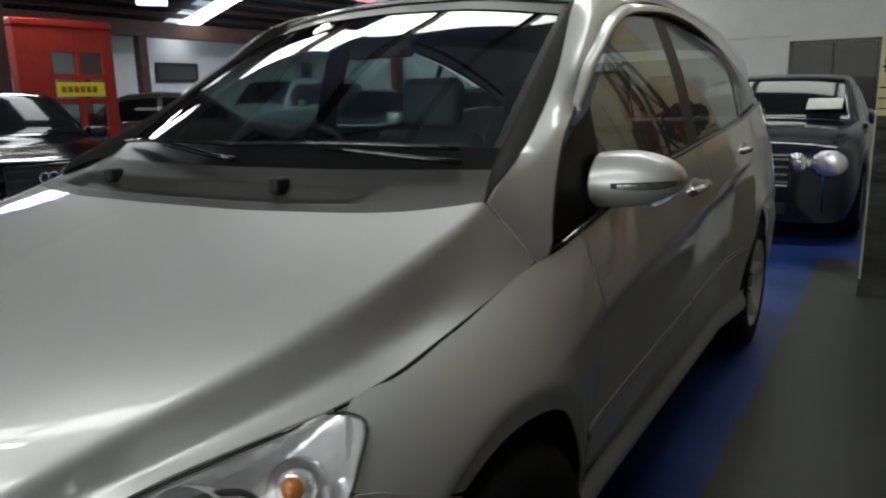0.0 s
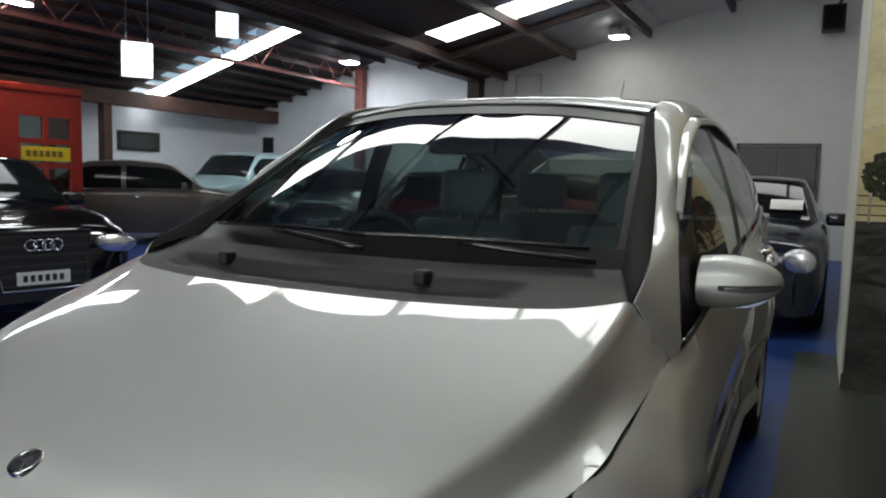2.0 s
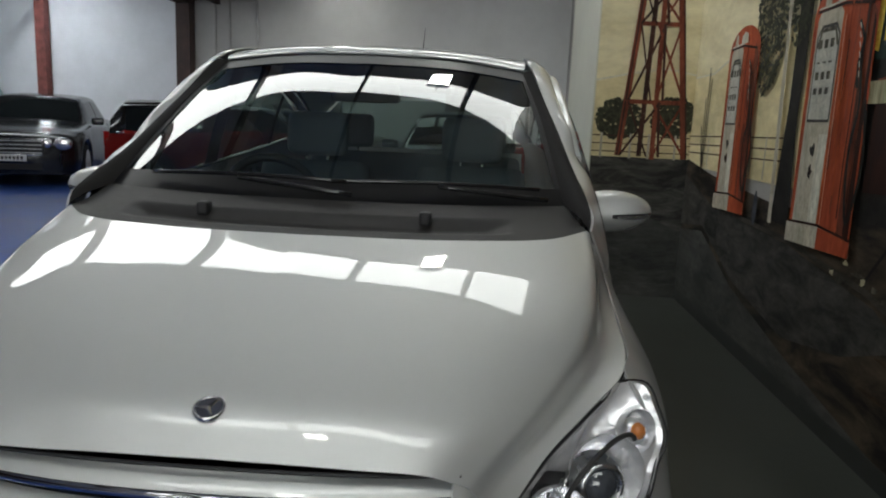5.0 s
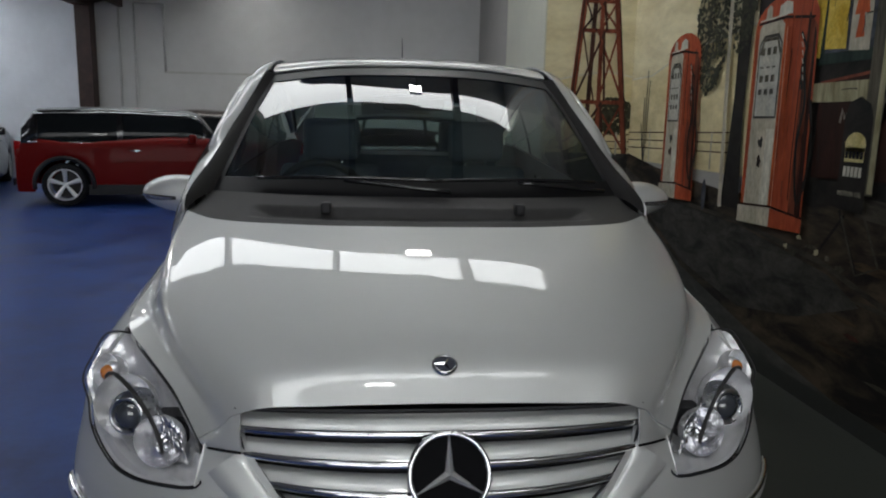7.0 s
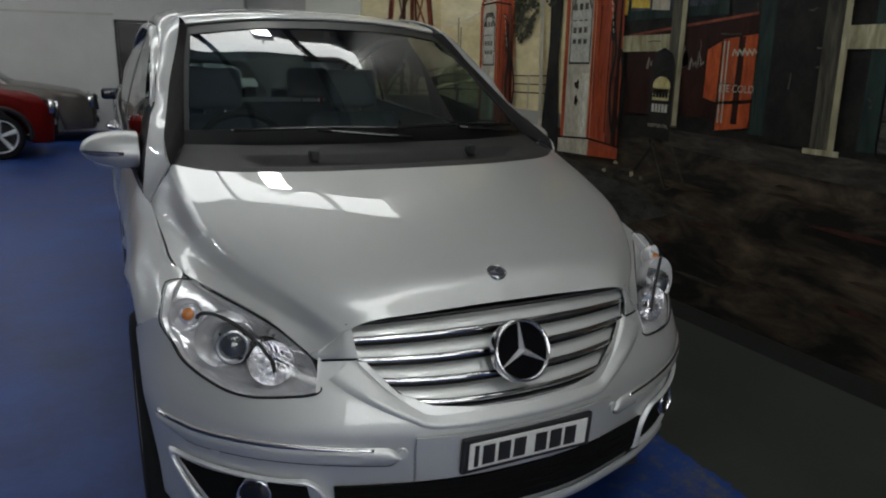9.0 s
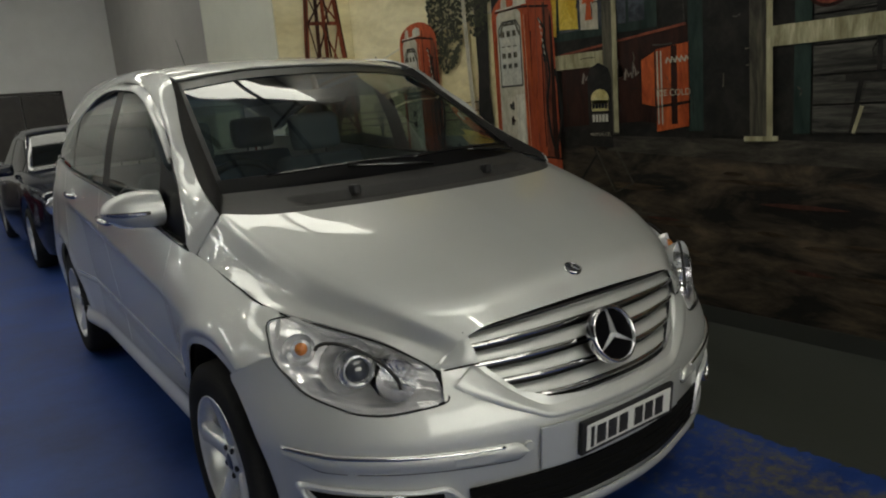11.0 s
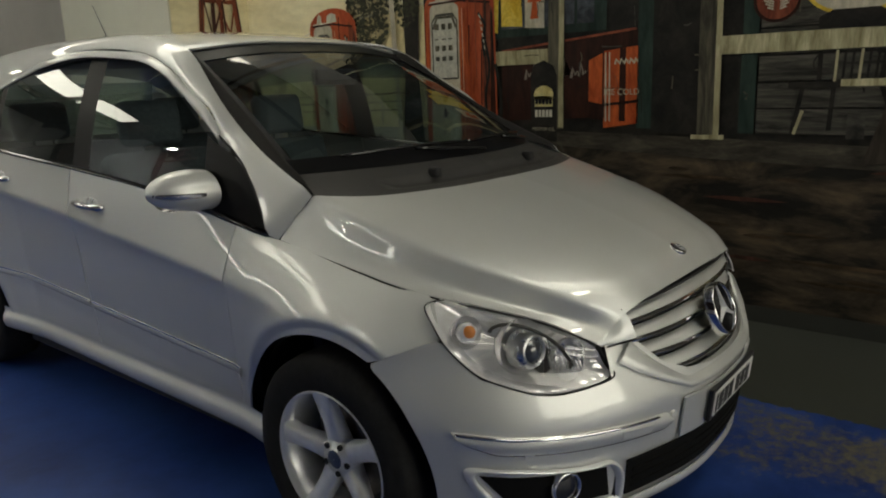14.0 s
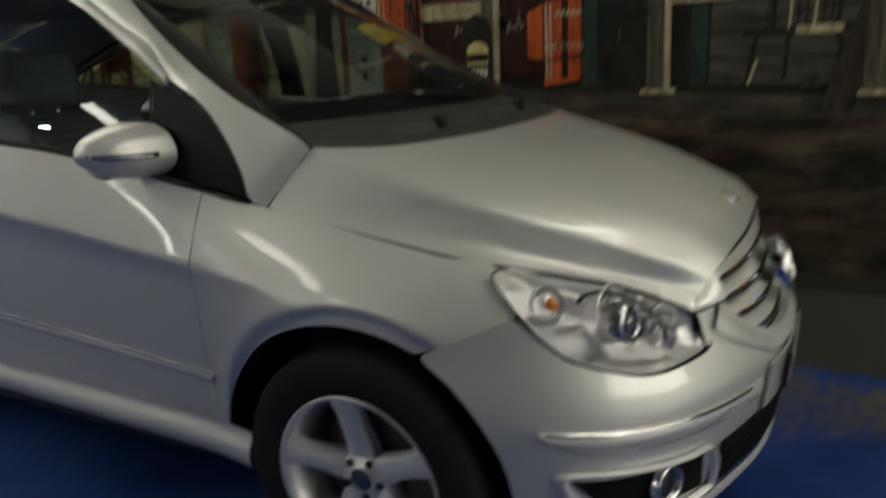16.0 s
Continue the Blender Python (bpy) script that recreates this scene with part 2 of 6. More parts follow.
def floor_material():
    m = bpy.data.materials.new("painted_concrete")
    m.use_nodes = True
    nt = m.node_tree
    L = nt.links.new
    b = nt.nodes["Principled BSDF"]
    tc = nt.nodes.new("ShaderNodeTexCoord")
    sep = nt.nodes.new("ShaderNodeSeparateXYZ")
    L(tc.outputs["Object"], sep.inputs[0])

    def noise_node(scale, detail=6, rough=0.6):
        n = nt.nodes.new("ShaderNodeTexNoise")
        n.inputs["Scale"].default_value, n.inputs["Detail"].default_value, n.inputs["Roughness"].default_value = scale, detail, rough
        L(tc.outputs["Object"], n.inputs["Vector"])
        return n.outputs["Fac"]

    def math_node(op, a, c):
        n = nt.nodes.new("ShaderNodeMath")
        n.operation = op
        for k, v in enumerate((a, c)):
            if isinstance(v, (int, float)):
                n.inputs[k].default_value = v
            else:
                L(v, n.inputs[k])
        return n.outputs[0]

    def ramp(fac, p0, c0, p1, c1):
        n = nt.nodes.new("ShaderNodeValToRGB")
        e = n.color_ramp.elements
        e[0].position, e[0].color, e[1].position, e[1].color = p0, (*c0, 1), p1, (*c1, 1)
        L(fac, n.inputs[0])
        return n.outputs[0]

    def mix(fac, a, c):
        n = nt.nodes.new("ShaderNodeMix")
        n.data_type = "RGBA"
        L(fac, n.inputs[0])
        L(a, n.inputs[6])
        L(c, n.inputs[7])
        return n.outputs[2]

    coarse, fine = noise_node(1.6, 10, 0.68), noise_node(22, 8, 0.7)
    blue = ramp(coarse, 0.36, (0.007, 0.025, 0.125), 0.66, (0.028, 0.072, 0.275))
    bare = ramp(fine, 0.3, (0.06, 0.058, 0.040), 0.7, (0.16, 0.135, 0.070))
    grey = ramp(coarse, 0.3, (0.028, 0.031, 0.027), 0.7, (0.052, 0.056, 0.049))
    # wear: patches of old paint near the border in front of the parked car
    wear_zone = math_node("SUBTRACT", 1.0, math_node("MULTIPLY", math_node("ABSOLUTE", math_node("SUBTRACT", sep.outputs[0], 0.62), 0), 2.6))
    wear_y = math_node("SUBTRACT", 1.0, math_node("MULTIPLY", math_node("ABSOLUTE", math_node("ADD", sep.outputs[1], 1.5), 0), 0.75))
    w = math_node("ADD", math_node("MULTIPLY", math_node("MINIMUM", wear_zone, wear_y), 0.30), math_node("MULTIPLY", math_node("ADD", fine, coarse), 0.5))
    worn = ramp(w, 0.60, (0, 0, 0), 0.71, (.85, .85, .85))
    base = mix(worn, blue, bare)
    # sparse brown scuffs and dark tyre marks
    scuff = ramp(noise_node(3.1, 12, 0.78), 0.66, (0, 0, 0), 0.74, (0.75, 0.75, 0.75))
    base = mix(scuff, base, ramp(fine, 0.35, (0.020, 0.022, 0.040), 0.65, (0.075, 0.050, 0.030)))
    edge = math_node("ADD", sep.outputs[0], math_node("MULTIPLY", math_node("SUBTRACT", fine, 0.5), 0.10))
    is_grey = math_node("MULTIPLY", math_node("GREATER_THAN", edge, 0.93), math_node("LESS_THAN", sep.outputs[1], 5.0))
    L(mix(is_grey, base, grey), b.inputs["Base Color"])
    r = nt.nodes.new("ShaderNodeMapRange")
    r.inputs[3].default_value, r.inputs[4].default_value = 0.28, 0.55
    L(coarse, r.inputs[0])
    b.inputs["Specular IOR Level"].default_value = 0.32
    L(r.outputs[0], b.inputs["Roughness"])
    bp = nt.nodes.new("ShaderNodeBump")
    bp.inputs["Strength"].default_value, bp.inputs["Distance"].default_value = 0.25, 0.003
    L(fine, bp.inputs["Height"])
    L(bp.outputs[0], b.inputs["Normal"])
    return m


def structure(ob, label, category):
    return tagged(ob, label, category, kind="structure")


def block(name, x0, x1, y0, y1, z0, z1, material, label, category):
    return structure(box(name, x0, x1, y0, y1, z0, z1, material), label, category)


M_FLOOR = floor_material()
block("floor", LEFT - 0.2, WALLX + 0.2, FRONT - 0.2, BACK + 0.2, -0.2, 0, M_FLOOR, "blue painted concrete floor with a worn grey border", "floor")
block("wall_east", WALLX, WALLX + 0.2, FRONT, BACK, 0, 5.6, mat("grey_side_wall_paint", (.36, .35, .33), .75, 0, 0, .08, 1.3, .2, 30), "grey painted side wall behind the mural", "wall")
# Same wall as the next, its far part coloured brighter for stronger daylight.
block("wall_north", LEFT, VALLEY, BACK, BACK + 0.2, 0, 6.1, M_WALL_BRIGHT, "back wall of the far bay with its bluish daylight put into the paint", "wall")
block("wall_north", VALLEY, WALLX + 0.2, BACK, BACK + 0.2, 0, 6.1, M_WALL, "white painted back wall of the showroom", "wall")
block("wall_west", LEFT - 0.2, LEFT, FRONT, BACK, 0, 3.2, M_WALL_BRIGHT, "pale painted outer wall of the far bay", "wall")
for x0, x1, z0, z1 in ((LEFT, -3.7, 0, 6.1), (1.8, WALLX + 0.2, 0, 6.1), (-3.7, 1.8, 3.90, 6.1), (-3.7, 1.8, 0, 1.20)):
    block("wall_south", x0, x1, FRONT - 0.2, FRONT, z0, z1, M_CREAMW, "cream painted end wall round the added fill panes", "wall")
# Unseen glowing panes, added only to light the car from the front.
front_fill = structure(empty("front_fill_panes", "unseen glowing panes added to brighten the car front", "window"), "unseen glowing panes added to brighten the car front", "window")
for k in range(5):
    x0 = -3.7 + 1.1 * k
    box("pane", x0 + 0.03, x0 + 1.07, FRONT - 0.11, FRONT - 0.09, 1.23, 3.87, M_FRONT_FILL, front_fill)
for k in range(6):
    x0 = -3.7 + 1.1 * k
    box("fill_upright", x0 - 0.03, x0 + 0.03, FRONT - 0.15, FRONT - 0.02, 1.20, 3.90, M_GREYPL, front_fill)
box("fill_crossbar", -3.7, 1.8, FRONT - 0.14, FRONT - 0.03, 2.55, 2.60, M_GREYPL, front_fill)
block("wall_clerestory", VALLEY - 0.1, VALLEY + 0.1, FRONT, BACK, 3.72, 5.0, M_STEEL, "brown boarded upstand between the two bays", "wall")
block("beam_valley", VALLEY - 0.15, VALLEY + 0.15, FRONT, BACK, 3.38, 3.72, M_STEEL, "long brown steel beam between the bays", "beam")


def ceiling_sheet(name, x0, x1, height, material, label, strips=SKY_NEAR):
    """A corrugated roof sheet with gaps where the translucent strips lie."""
    edges = [FRONT] + [v for y in sorted(strips) for v in (y - 0.44, y + 0.44)] + [BACK]
    verts, faces = [], []
    for a, b in zip(edges[::2], edges[1::2]):
        n = max(2, int((b - a) / 0.05))
        for i in range(n + 1):
            y = a + (b - a) * i / n
            w = 0.012 * math.sin(y * 2 * math.pi / 0.15)
            k = len(verts)
            for x in (x0, x1):
                verts.append((x, y, height(x) + w))
            for x in (x1, x0):
                verts.append((x, y, height(x) + w + 0.03))
            if i:
                for q in range(4):
                    faces.append((k - 4 + q, k - 4 + (q + 1) % 4, k + (q + 1) % 4, k + q))
    return structure(link(name, verts, faces, material), label, "ceiling")


ceiling_sheet("ceiling", VALLEY - 0.1, -3.72, right_roof, M_STEEL, "dark brown strip of roof above the valley beam")
ceiling_sheet("ceiling", -3.72, -1.95, right_roof, M_ROOFW, "pale corrugated roof lining of the near bay")
ceiling_sheet("ceiling", -1.95, WALLX + 0.1, right_roof, M_ROOFW, "pale corrugated roof lining of the near bay", SKY_NEAR + (FILL_STRIP_Y,))
ceiling_sheet("ceiling", LEFT - 0.1, VALLEY + 0.05, left_roof, M_ROOFD, "dark corrugated iron roof of the far bay", SKY_Y)


def slanted(name, x0, x1, y0, y1, height, drop, deep, material, label, category):
    v = [(x, y, height(x) - drop - d) for x in (x0, x1) for y in (y0, y1) for d in (0, deep)]
    f = [(0, 1, 3, 2), (4, 6, 7, 5), (0, 4, 5, 1), (2, 3, 7, 6), (0, 2, 6, 4), (1, 5, 7, 3)]
    return structure(link(name, v, f, material, smooth=False), label, category)


for y in SKY_NEAR:
    slanted("skylight", VALLEY + 0.9, -1.95, y - 0.45, y + 0.45, right_roof, -0.02, 0.01, M_SKYL, "bright translucent roof sheet letting in daylight; the front strip is added", "skylight")
    slanted("skylight", -1.95, WALLX, y - 0.45, y + 0.45, right_roof, -0.02, 0.01, M_SKYL, "bright translucent roof sheet letting in daylight; the front strip is added", "skylight")
# Added fill strip over the nose, glowing like the seen sheets.
slanted("skylight", -1.95, WALLX, FILL_STRIP_Y - 0.45, FILL_STRIP_Y + 0.45, right_roof, -0.02, 0.01, M_SKYL, "bright translucent roof sheet letting in daylight; the front strip is added", "skylight")
for y in SKY_Y:
    slanted("skylight", LEFT + 0.2, VALLEY - 0.2, y - 0.24, y + 0.24, left_roof, 0.125, 0.01, M_FARSKYL, "bright translucent roof sheet letting in daylight; the front strip is added", "skylight")
for x in (-5.20, -3.69, -2.18, -0.67, 0.84):
    z = right_roof(x) - 0.02
    block("purlin", x - 0.04, x + 0.04, FRONT, BACK, z - 0.15, z, M_STEEL, "brown steel purlin under the roof lining", "purlin")
for x in np.arange(-12.0, -6.1, .46):
    z = left_roof(x) - 0.015
    block("purlin", x - 0.03, x + 0.03, FRONT, BACK, z - 0.10, z, M_STEEL, "dark purlin under the iron roof", "purlin")
for y in (10.75, 1.0, -4.0):
    slanted("rafter", VALLEY, -1.95, y - 0.07, y + 0.07, right_roof, 0.02, 0.10, M_STEEL, "deep brown steel rafter", "rafter")
    slanted("rafter", -1.95, WALLX, y - 0.07, y + 0.07, right_roof, 0.02, 0.10, M_STEEL, "deep brown steel rafter", "rafter")
for y in (13.22,):
    block("column", VALLEY - 0.12, VALLEY + 0.16, y - 0.14, y + 0.14, 0, 3.38, M_STEEL, "dark brown steel column under the valley beam", "column")


def truss(x, z0, z1):
    root = empty("lattice_truss", "red oxide steel lattice truss under the iron roof", "truss")
    structure(root, "red oxide steel lattice truss under the iron roof", "truss")
    for z in (z0, z1):
        box("chord", x - 0.03, x + 0.03, FRONT + 0.05, BACK - 0.05, z - 0.03, z + 0.03, M_PINK, root)
    y, k = FRONT + 0.3, 0
    while y < BACK - 0.5:
        a, b = (z0, z1) if k % 2 else (z1, z0)
        tube("web", [(x, y, a), (x, y + 0.42, b)], 0.013, M_PINK, root, n=6)
        y += 0.42
        k += 1
    return root


M_EAVES = mat("dark_brown_timber", (0.075, 0.035, 0.025), 0.6, 0, 0, 0.35, 5, 0.2, 40)
truss(-8.87, 3.34, 3.82)
block("column", -8.99, -8.75, 4.05, 4.29, 0, 3.31, M_STEEL, "dark steel column under the lattice truss", "column")
block("column", -8.97, -8.77, BACK - 0.25, BACK - 0.05, 0, 3.85, M_PINK, "red oxide steel column against the back wall", "column")
block("beam_eaves", -11.75, -11.5, FRONT, BACK, 2.55, 2.85, M_EAVES, "brown timber eaves beam along the outer wall", "beam")
for y in (8.4, 2.0):
    block("post", -11.72, -11.54, y - 0.09, y + 0.09, 0, 2.55, M_EAVES, "dark timber post under the eaves beam", "post")


# ---- the silver hatchback ----
car = empty("hatchback_car", "silver five-door hatchback car with a star badge on its grille", "car")

HOOD_C = spline((0, -.705, .783), (0, -.668, .834), (0, -.595, .874), (0, -.46, .926), (0, -.28, .984), (0, -.075, 1.036))
HOOD_Q = spline((.24, -.700, .778), (.25, -.659, .829), (.275, -.585, .868), (.305, -.45, .920), (.335, -.26, .980), (.36, -.045, 1.036))
HOOD_P = spline((.378, -.688, .767), (.418, -.634, .811), (.465, -.545, .852), (.520, -.395, .908), (.575, -.195, .967), (.612, .060, 1.038))
HOOD_K = spline((.420, -.671, .748), (.486, -.602, .790), (.572, -.470, .846), (.646, -.302, .905), (.688, -.086, .968), (.702, .167, 1.045))
HOOD_M = spline((.447, -.657, .718), (.517, -.552, .752), (.616, -.402, .799), (.690, -.255, .840), (.721, -.040, .889), (.737, .215, .985))
HOOD_S = spline((.490, -.640, .690), (.555, -.545, .742), (.655, -.41, .790), (.728, -.30, .820), (.750, -.20, .837), (.754, -.07, .858), (.765, .253, .919))


def mirrored(fn, sgn):
    def g(u, v):
        p = fn(u, v)
        return (sgn * p[0], p[1], p[2])
    return g


def ridge(u):
    """Just outside the ridge line: keeps the crease tight."""
    k, m = HOOD_K(u), HOOD_M(u)
    return k + (m - k) * .30 + np.array((0, 0, -.004 * min(1, u * 5)))


def hood_fn(u, v):
    """u front to rear, v from one side to the other."""
    a = abs(2 * v - 1)
    c, q, e, k, m, w = [f(u) for f in (HOOD_C, HOOD_Q, HOOD_P, HOOD_K, HOOD_M, HOOD_S)]
    soft = min(1, u * 5) * min(1, (1 - u) * 2.5)
    inner = k + (e - k) * .24 + np.array((0, 0, .0035 * soft))
    p = spline(c, q, e, inner, k, ridge(u), m, m + (w - m) * .4 + np.array((0, 0, -.002 * soft)), w)(a)
    return (p[0] if v > 0.5 else -p[0], p[1], p[2])


sheet("bonnet", hood_fn, 44, 121, M_SILVER, car, "smooth silver bonnet", thick=-0.004)

# cowl of black plastic between the bonnet and the glass
GLASS_LOW = spline((0, .098, 1.098), (.36, .150, 1.096), (.56, .234, 1.094), (.655, .294, 1.092))
GLASS_TOP = spline((0, .925, 1.532), (.30, .940, 1.524), (.545, .965, 1.495))
GLASS_SIDE = spline((.655, .294, 1.092), (.626, .48, 1.212), (.588, .72, 1.360), (.545, .965, 1.495))
GLASS_MID = spline((0, .098, 1.098), (0, .34, 1.250), (0, .62, 1.402), (0, .925, 1.532))


def hood_rear(a):
    return spline(*[c(1) for c in (HOOD_C, HOOD_Q, HOOD_P, HOOD_K)])(a)


def cowl_fn(u, v):
    a = abs(2 * v - 1)
    p, q = hood_rear(a), GLASS_LOW(a)
    r = p + (q - p) * u
    dip = 0.006 * math.sin(math.pi * u) + 0.004 * (1 - u)
    end = min(1, max(0, (.500 - abs(r[0])) / .06))
    side = min(1, max(0, (u - .24) / .05)) * min(1, max(0, (.66 - u) / .12))
    dip += 0.020 * end * side
    return ((r[0] if v > 0.5 else -r[0]), r[1], r[2] - dip + 0.002)


sheet("cowl", cowl_fn, 34, 121, M_GREYPL, car, "dark grey plastic cowl panel", thick=-0.004)


def screen_fn(u, v):
    """u from the foot to the top, v across."""
    a = abs(2 * v - 1)
    low, top, side, mid = GLASS_LOW(a), GLASS_TOP(a), GLASS_SIDE(u), GLASS_MID(u)
    ruled = low + (top - low) * u
    c0 = GLASS_LOW(0) + (GLASS_TOP(0) - GLASS_LOW(0)) * u
    s0 = GLASS_LOW(1) + (GLASS_TOP(1) - GLASS_LOW(1)) * u
    p = ruled + (mid - c0) * (1 - a * a) + (side - s0) * a * a
    return (p[0] if v > 0.5 else -p[0], p[1], p[2])


ws = sheet("windscreen", screen_fn, 24, 41, M_WSGLASS, car, "clear windscreen reflecting the roof lights")
ws.visible_shadow = False


def screen_band(name, u0, u1, v0, v1, material, lift=0.003, label=""):
    def f(u, v):
        p = screen_fn(u0 + (u1 - u0) * u, v0 + (v1 - v0) * v)
        return (p[0], p[1] - lift * 0.5, p[2] + lift)
    return sheet(name, f, 8, 31, material, car, label)


screen_band("top_seal", 0.905, 1.0, 0.0, 1.0, M_FRIT)
screen_band("foot_band", 0.0, 0.10, 0.0, 1.0, M_FRIT)
for v0, v1 in ((0.0, .016), (.984, 1.0)):
    screen_band("side_seal", 0.0, 1.0, v0, v1, M_BLACKPL)


def shade_material():
    """Blue sun band: its tint deepens towards the top of the glass."""
    m = bpy.data.materials.new("blue_shade_band")
    m.use_nodes = True
    nt = m.node_tree
    nt.nodes.remove(nt.nodes["Principled BSDF"])
    tr, tc, sp = nt.nodes.new("ShaderNodeBsdfTransparent"), nt.nodes.new("ShaderNodeTexCoord"), nt.nodes.new("ShaderNodeSeparateXYZ")
    mr, rp = nt.nodes.new("ShaderNodeMapRange"), nt.nodes.new("ShaderNodeValToRGB")
    mr.inputs[1].default_value, mr.inputs[2].default_value = 1.31, 1.45
    rp.color_ramp.elements[0].color, rp.color_ramp.elements[1].color = (1, 1, 1, 1), (.08, .22, .42, 1)
    nt.links.new(tc.outputs["Object"], sp.inputs[0])
    nt.links.new(sp.outputs[2], mr.inputs[0])
    nt.links.new(mr.outputs[0], rp.inputs[0])
    nt.links.new(rp.outputs[0], tr.inputs[0])
    nt.links.new(tr.outputs[0], nt.nodes["Material Output"].inputs[0])
    return m


screen_band("shade_band", .62, .93, .02, .98, shade_material(), -.004, "blue tinted shade band").visible_shadow = False

# pillars and cant rail
DLO_TOP = spline((.783, .290, .930), (.774, .316, .996), (.756, .378, 1.085), (.730, .490, 1.174), (.712, .575, 1.207), (.695, .72, 1.302), (.684, .82, 1.366),
                 (.675, .92, 1.418), (.667, 1.05, 1.463), (.662, 1.28, 1.491), (.661, 1.54, 1.503), (.666, 1.80, 1.486), (.673, 2.1, 1.440), (.683, 2.40, 1.375), (.692, 2.9, 1.225))
# rear edge and front edge of the windscreen pillar and roof rail, in pairs
PILLAR = spline((.768, .258, .920, .708, .165, 1.048), (.782, .288, .935, .713, .185, 1.070), (.774, .316, .996, .713, .225, 1.090), (.756, .378, 1.085, .706, .310, 1.125),
                (.730, .490, 1.174, .688, .420, 1.172), (.706, .585, 1.213, .668, .530, 1.232), (.690, .640, 1.285, .650, .625, 1.290), (.672, .770, 1.352, .616, .755, 1.378),
                (.652, .920, 1.436, .578, .905, 1.488), (.645, 1.04, 1.484, .562, 1.01, 1.530), (.640, 1.20, 1.512, .560, 1.20, 1.563), (.640, 1.60, 1.530, .558, 1.65, 1.582),
                (.643, 2.10, 1.478, .557, 2.20, 1.578), (.655, 2.45, 1.395, .560, 2.70, 1.545), (.685, 2.95, 1.235, .580, 3.28, 1.430))
# window edge and gap of the painted door frames, in pairs
DOOR_FRAME = spline((.713, .575, 1.207, .704, .594, 1.219), (.696, .720, 1.302, .688, .667, 1.292), (.685, .820, 1.366, .672, .787, 1.352), (.676, .920, 1.418, .652, .933, 1.431),
                    (.668, 1.05, 1.463, .645, 1.06, 1.480), (.663, 1.28, 1.491, .641, 1.28, 1.507), (.662, 1.54, 1.503, .641, 1.60, 1.522), (.667, 1.80, 1.486, .642, 1.85, 1.505),
                    (.674, 2.10, 1.440, .645, 2.10, 1.468), (.684, 2.40, 1.375, .657, 2.45, 1.386), (.693, 2.90, 1.225, .685, 2.93, 1.230))
PIL_U = np.linspace(0, 1, 400)
PIL_Y = np.array([PILLAR(t)[4] for t in PIL_U])


def rail_at(y):
    """The roof rail's upper edge at y."""
    return PILLAR(float(np.interp(y, PIL_Y, PIL_U)))[3:]


def pillar_fn(u, v):
    q = PILLAR(u)
    a, b = q[:3], q[3:]
    low = min(1, max(0, (1.50 - a[2]) / .25))
    k = math.sin(math.pi * v) ** .85 * min(1, .03 + u * 5)
    bulge = np.array((.011, -.009, .004)) * low + np.array((.010, -.002, .008)) * (1 - low)
    if a[1] > 1.6:
        bulge = np.array((.010, 0, .008))
    return tuple(a + (b - a) * v + bulge * k)


def door_frame_fn(u, v):
    q = DOOR_FRAME(u)
    k = math.sin(math.pi * v)
    return tuple(q[:3] + (q[3:] - q[:3]) * v + np.array((.006, 0, .003)) * k + np.array((.004, 0, 0)))


TRIM_END = float(np.interp(.925, PIL_Y, PIL_U))


def trim_fn(u, v):
    """Dark moulding between the pillar and the glass."""
    b, g = PILLAR(TRIM_END * u)[3:], GLASS_SIDE(u)
    k = math.sin(math.pi * v)
    return tuple(b + (g - b) * v + np.array((.003, -.006, .006)) * k * (1 - .5 * u))


def rear_fill_fn(u, v):
    """Rear quarter between the end of the windows and the tailgate."""
    a = spline((.685, 2.9, 1.225), (.70, 3.1, 1.20), (.70, 3.34, 1.15))(u)
    b = spline((.58, 3.28, 1.43), (.585, 3.33, 1.36), (.60, 3.40, 1.20))(u)
    p = a + (b - a) * v
    return (p[0], p[1] + 0.02 * math.sin(math.pi * v), p[2])


for sgn in (-1, 1):
    sheet("roof_pillar", mirrored(pillar_fn, sgn), 110, 15, M_SILVER, car, "silver windscreen pillar and roof rail", flip=sgn < 0, thick=0.006)
    sheet("door_frame", mirrored(door_frame_fn, sgn), 90, 7, M_SILVER, car, "silver upper door frame", flip=sgn < 0, thick=0.010)
    sheet("screen_trim", mirrored(trim_fn, sgn), 40, 9, M_TRIM, car, "dark grey moulding beside the windscreen", flip=sgn < 0, thick=0.006)
    tube("frame_gap", [(sgn * (PILLAR(t)[0] - .010), PILLAR(t)[1], PILLAR(t)[2] - .004) for t in np.linspace(.24, .985, 60)], .010, M_BLACKPL, car, n=8)
    sheet("rear_pillar", mirrored(rear_fill_fn, sgn), 8, 6, M_SILVER, car, flip=sgn < 0)

ROOF_C = table((0.86, 0.93, 1.05, 1.30, 1.70, 2.2, 2.8, 3.3), (1.505, 1.540, 1.574, 1.604, 1.622, 1.622, 1.588, 1.48))


def roof_fn(u, v):
    a = abs(2 * v - 1)
    e = rail_at(.985 + 2.295 * u)
    front = GLASS_TOP(a)
    y = e[1] - (1 - a * a) * 0.06 * (1 - u)
    zc = ROOF_C(y)
    z = zc + (e[2] - zc) * a**2.6
    x = e[0] * a
    w = (1 - u) ** 7
    x, y, z = x + (front[0] - x) * w, y + (front[1] + .004 - y) * w, z + (front[2] + .006 - z) * w
    return (x if v > 0.5 else -x, y, z + 0.002)


sheet("roof", roof_fn, 40, 41, M_SILVER, car, "silver roof panel", thick=-0.006)

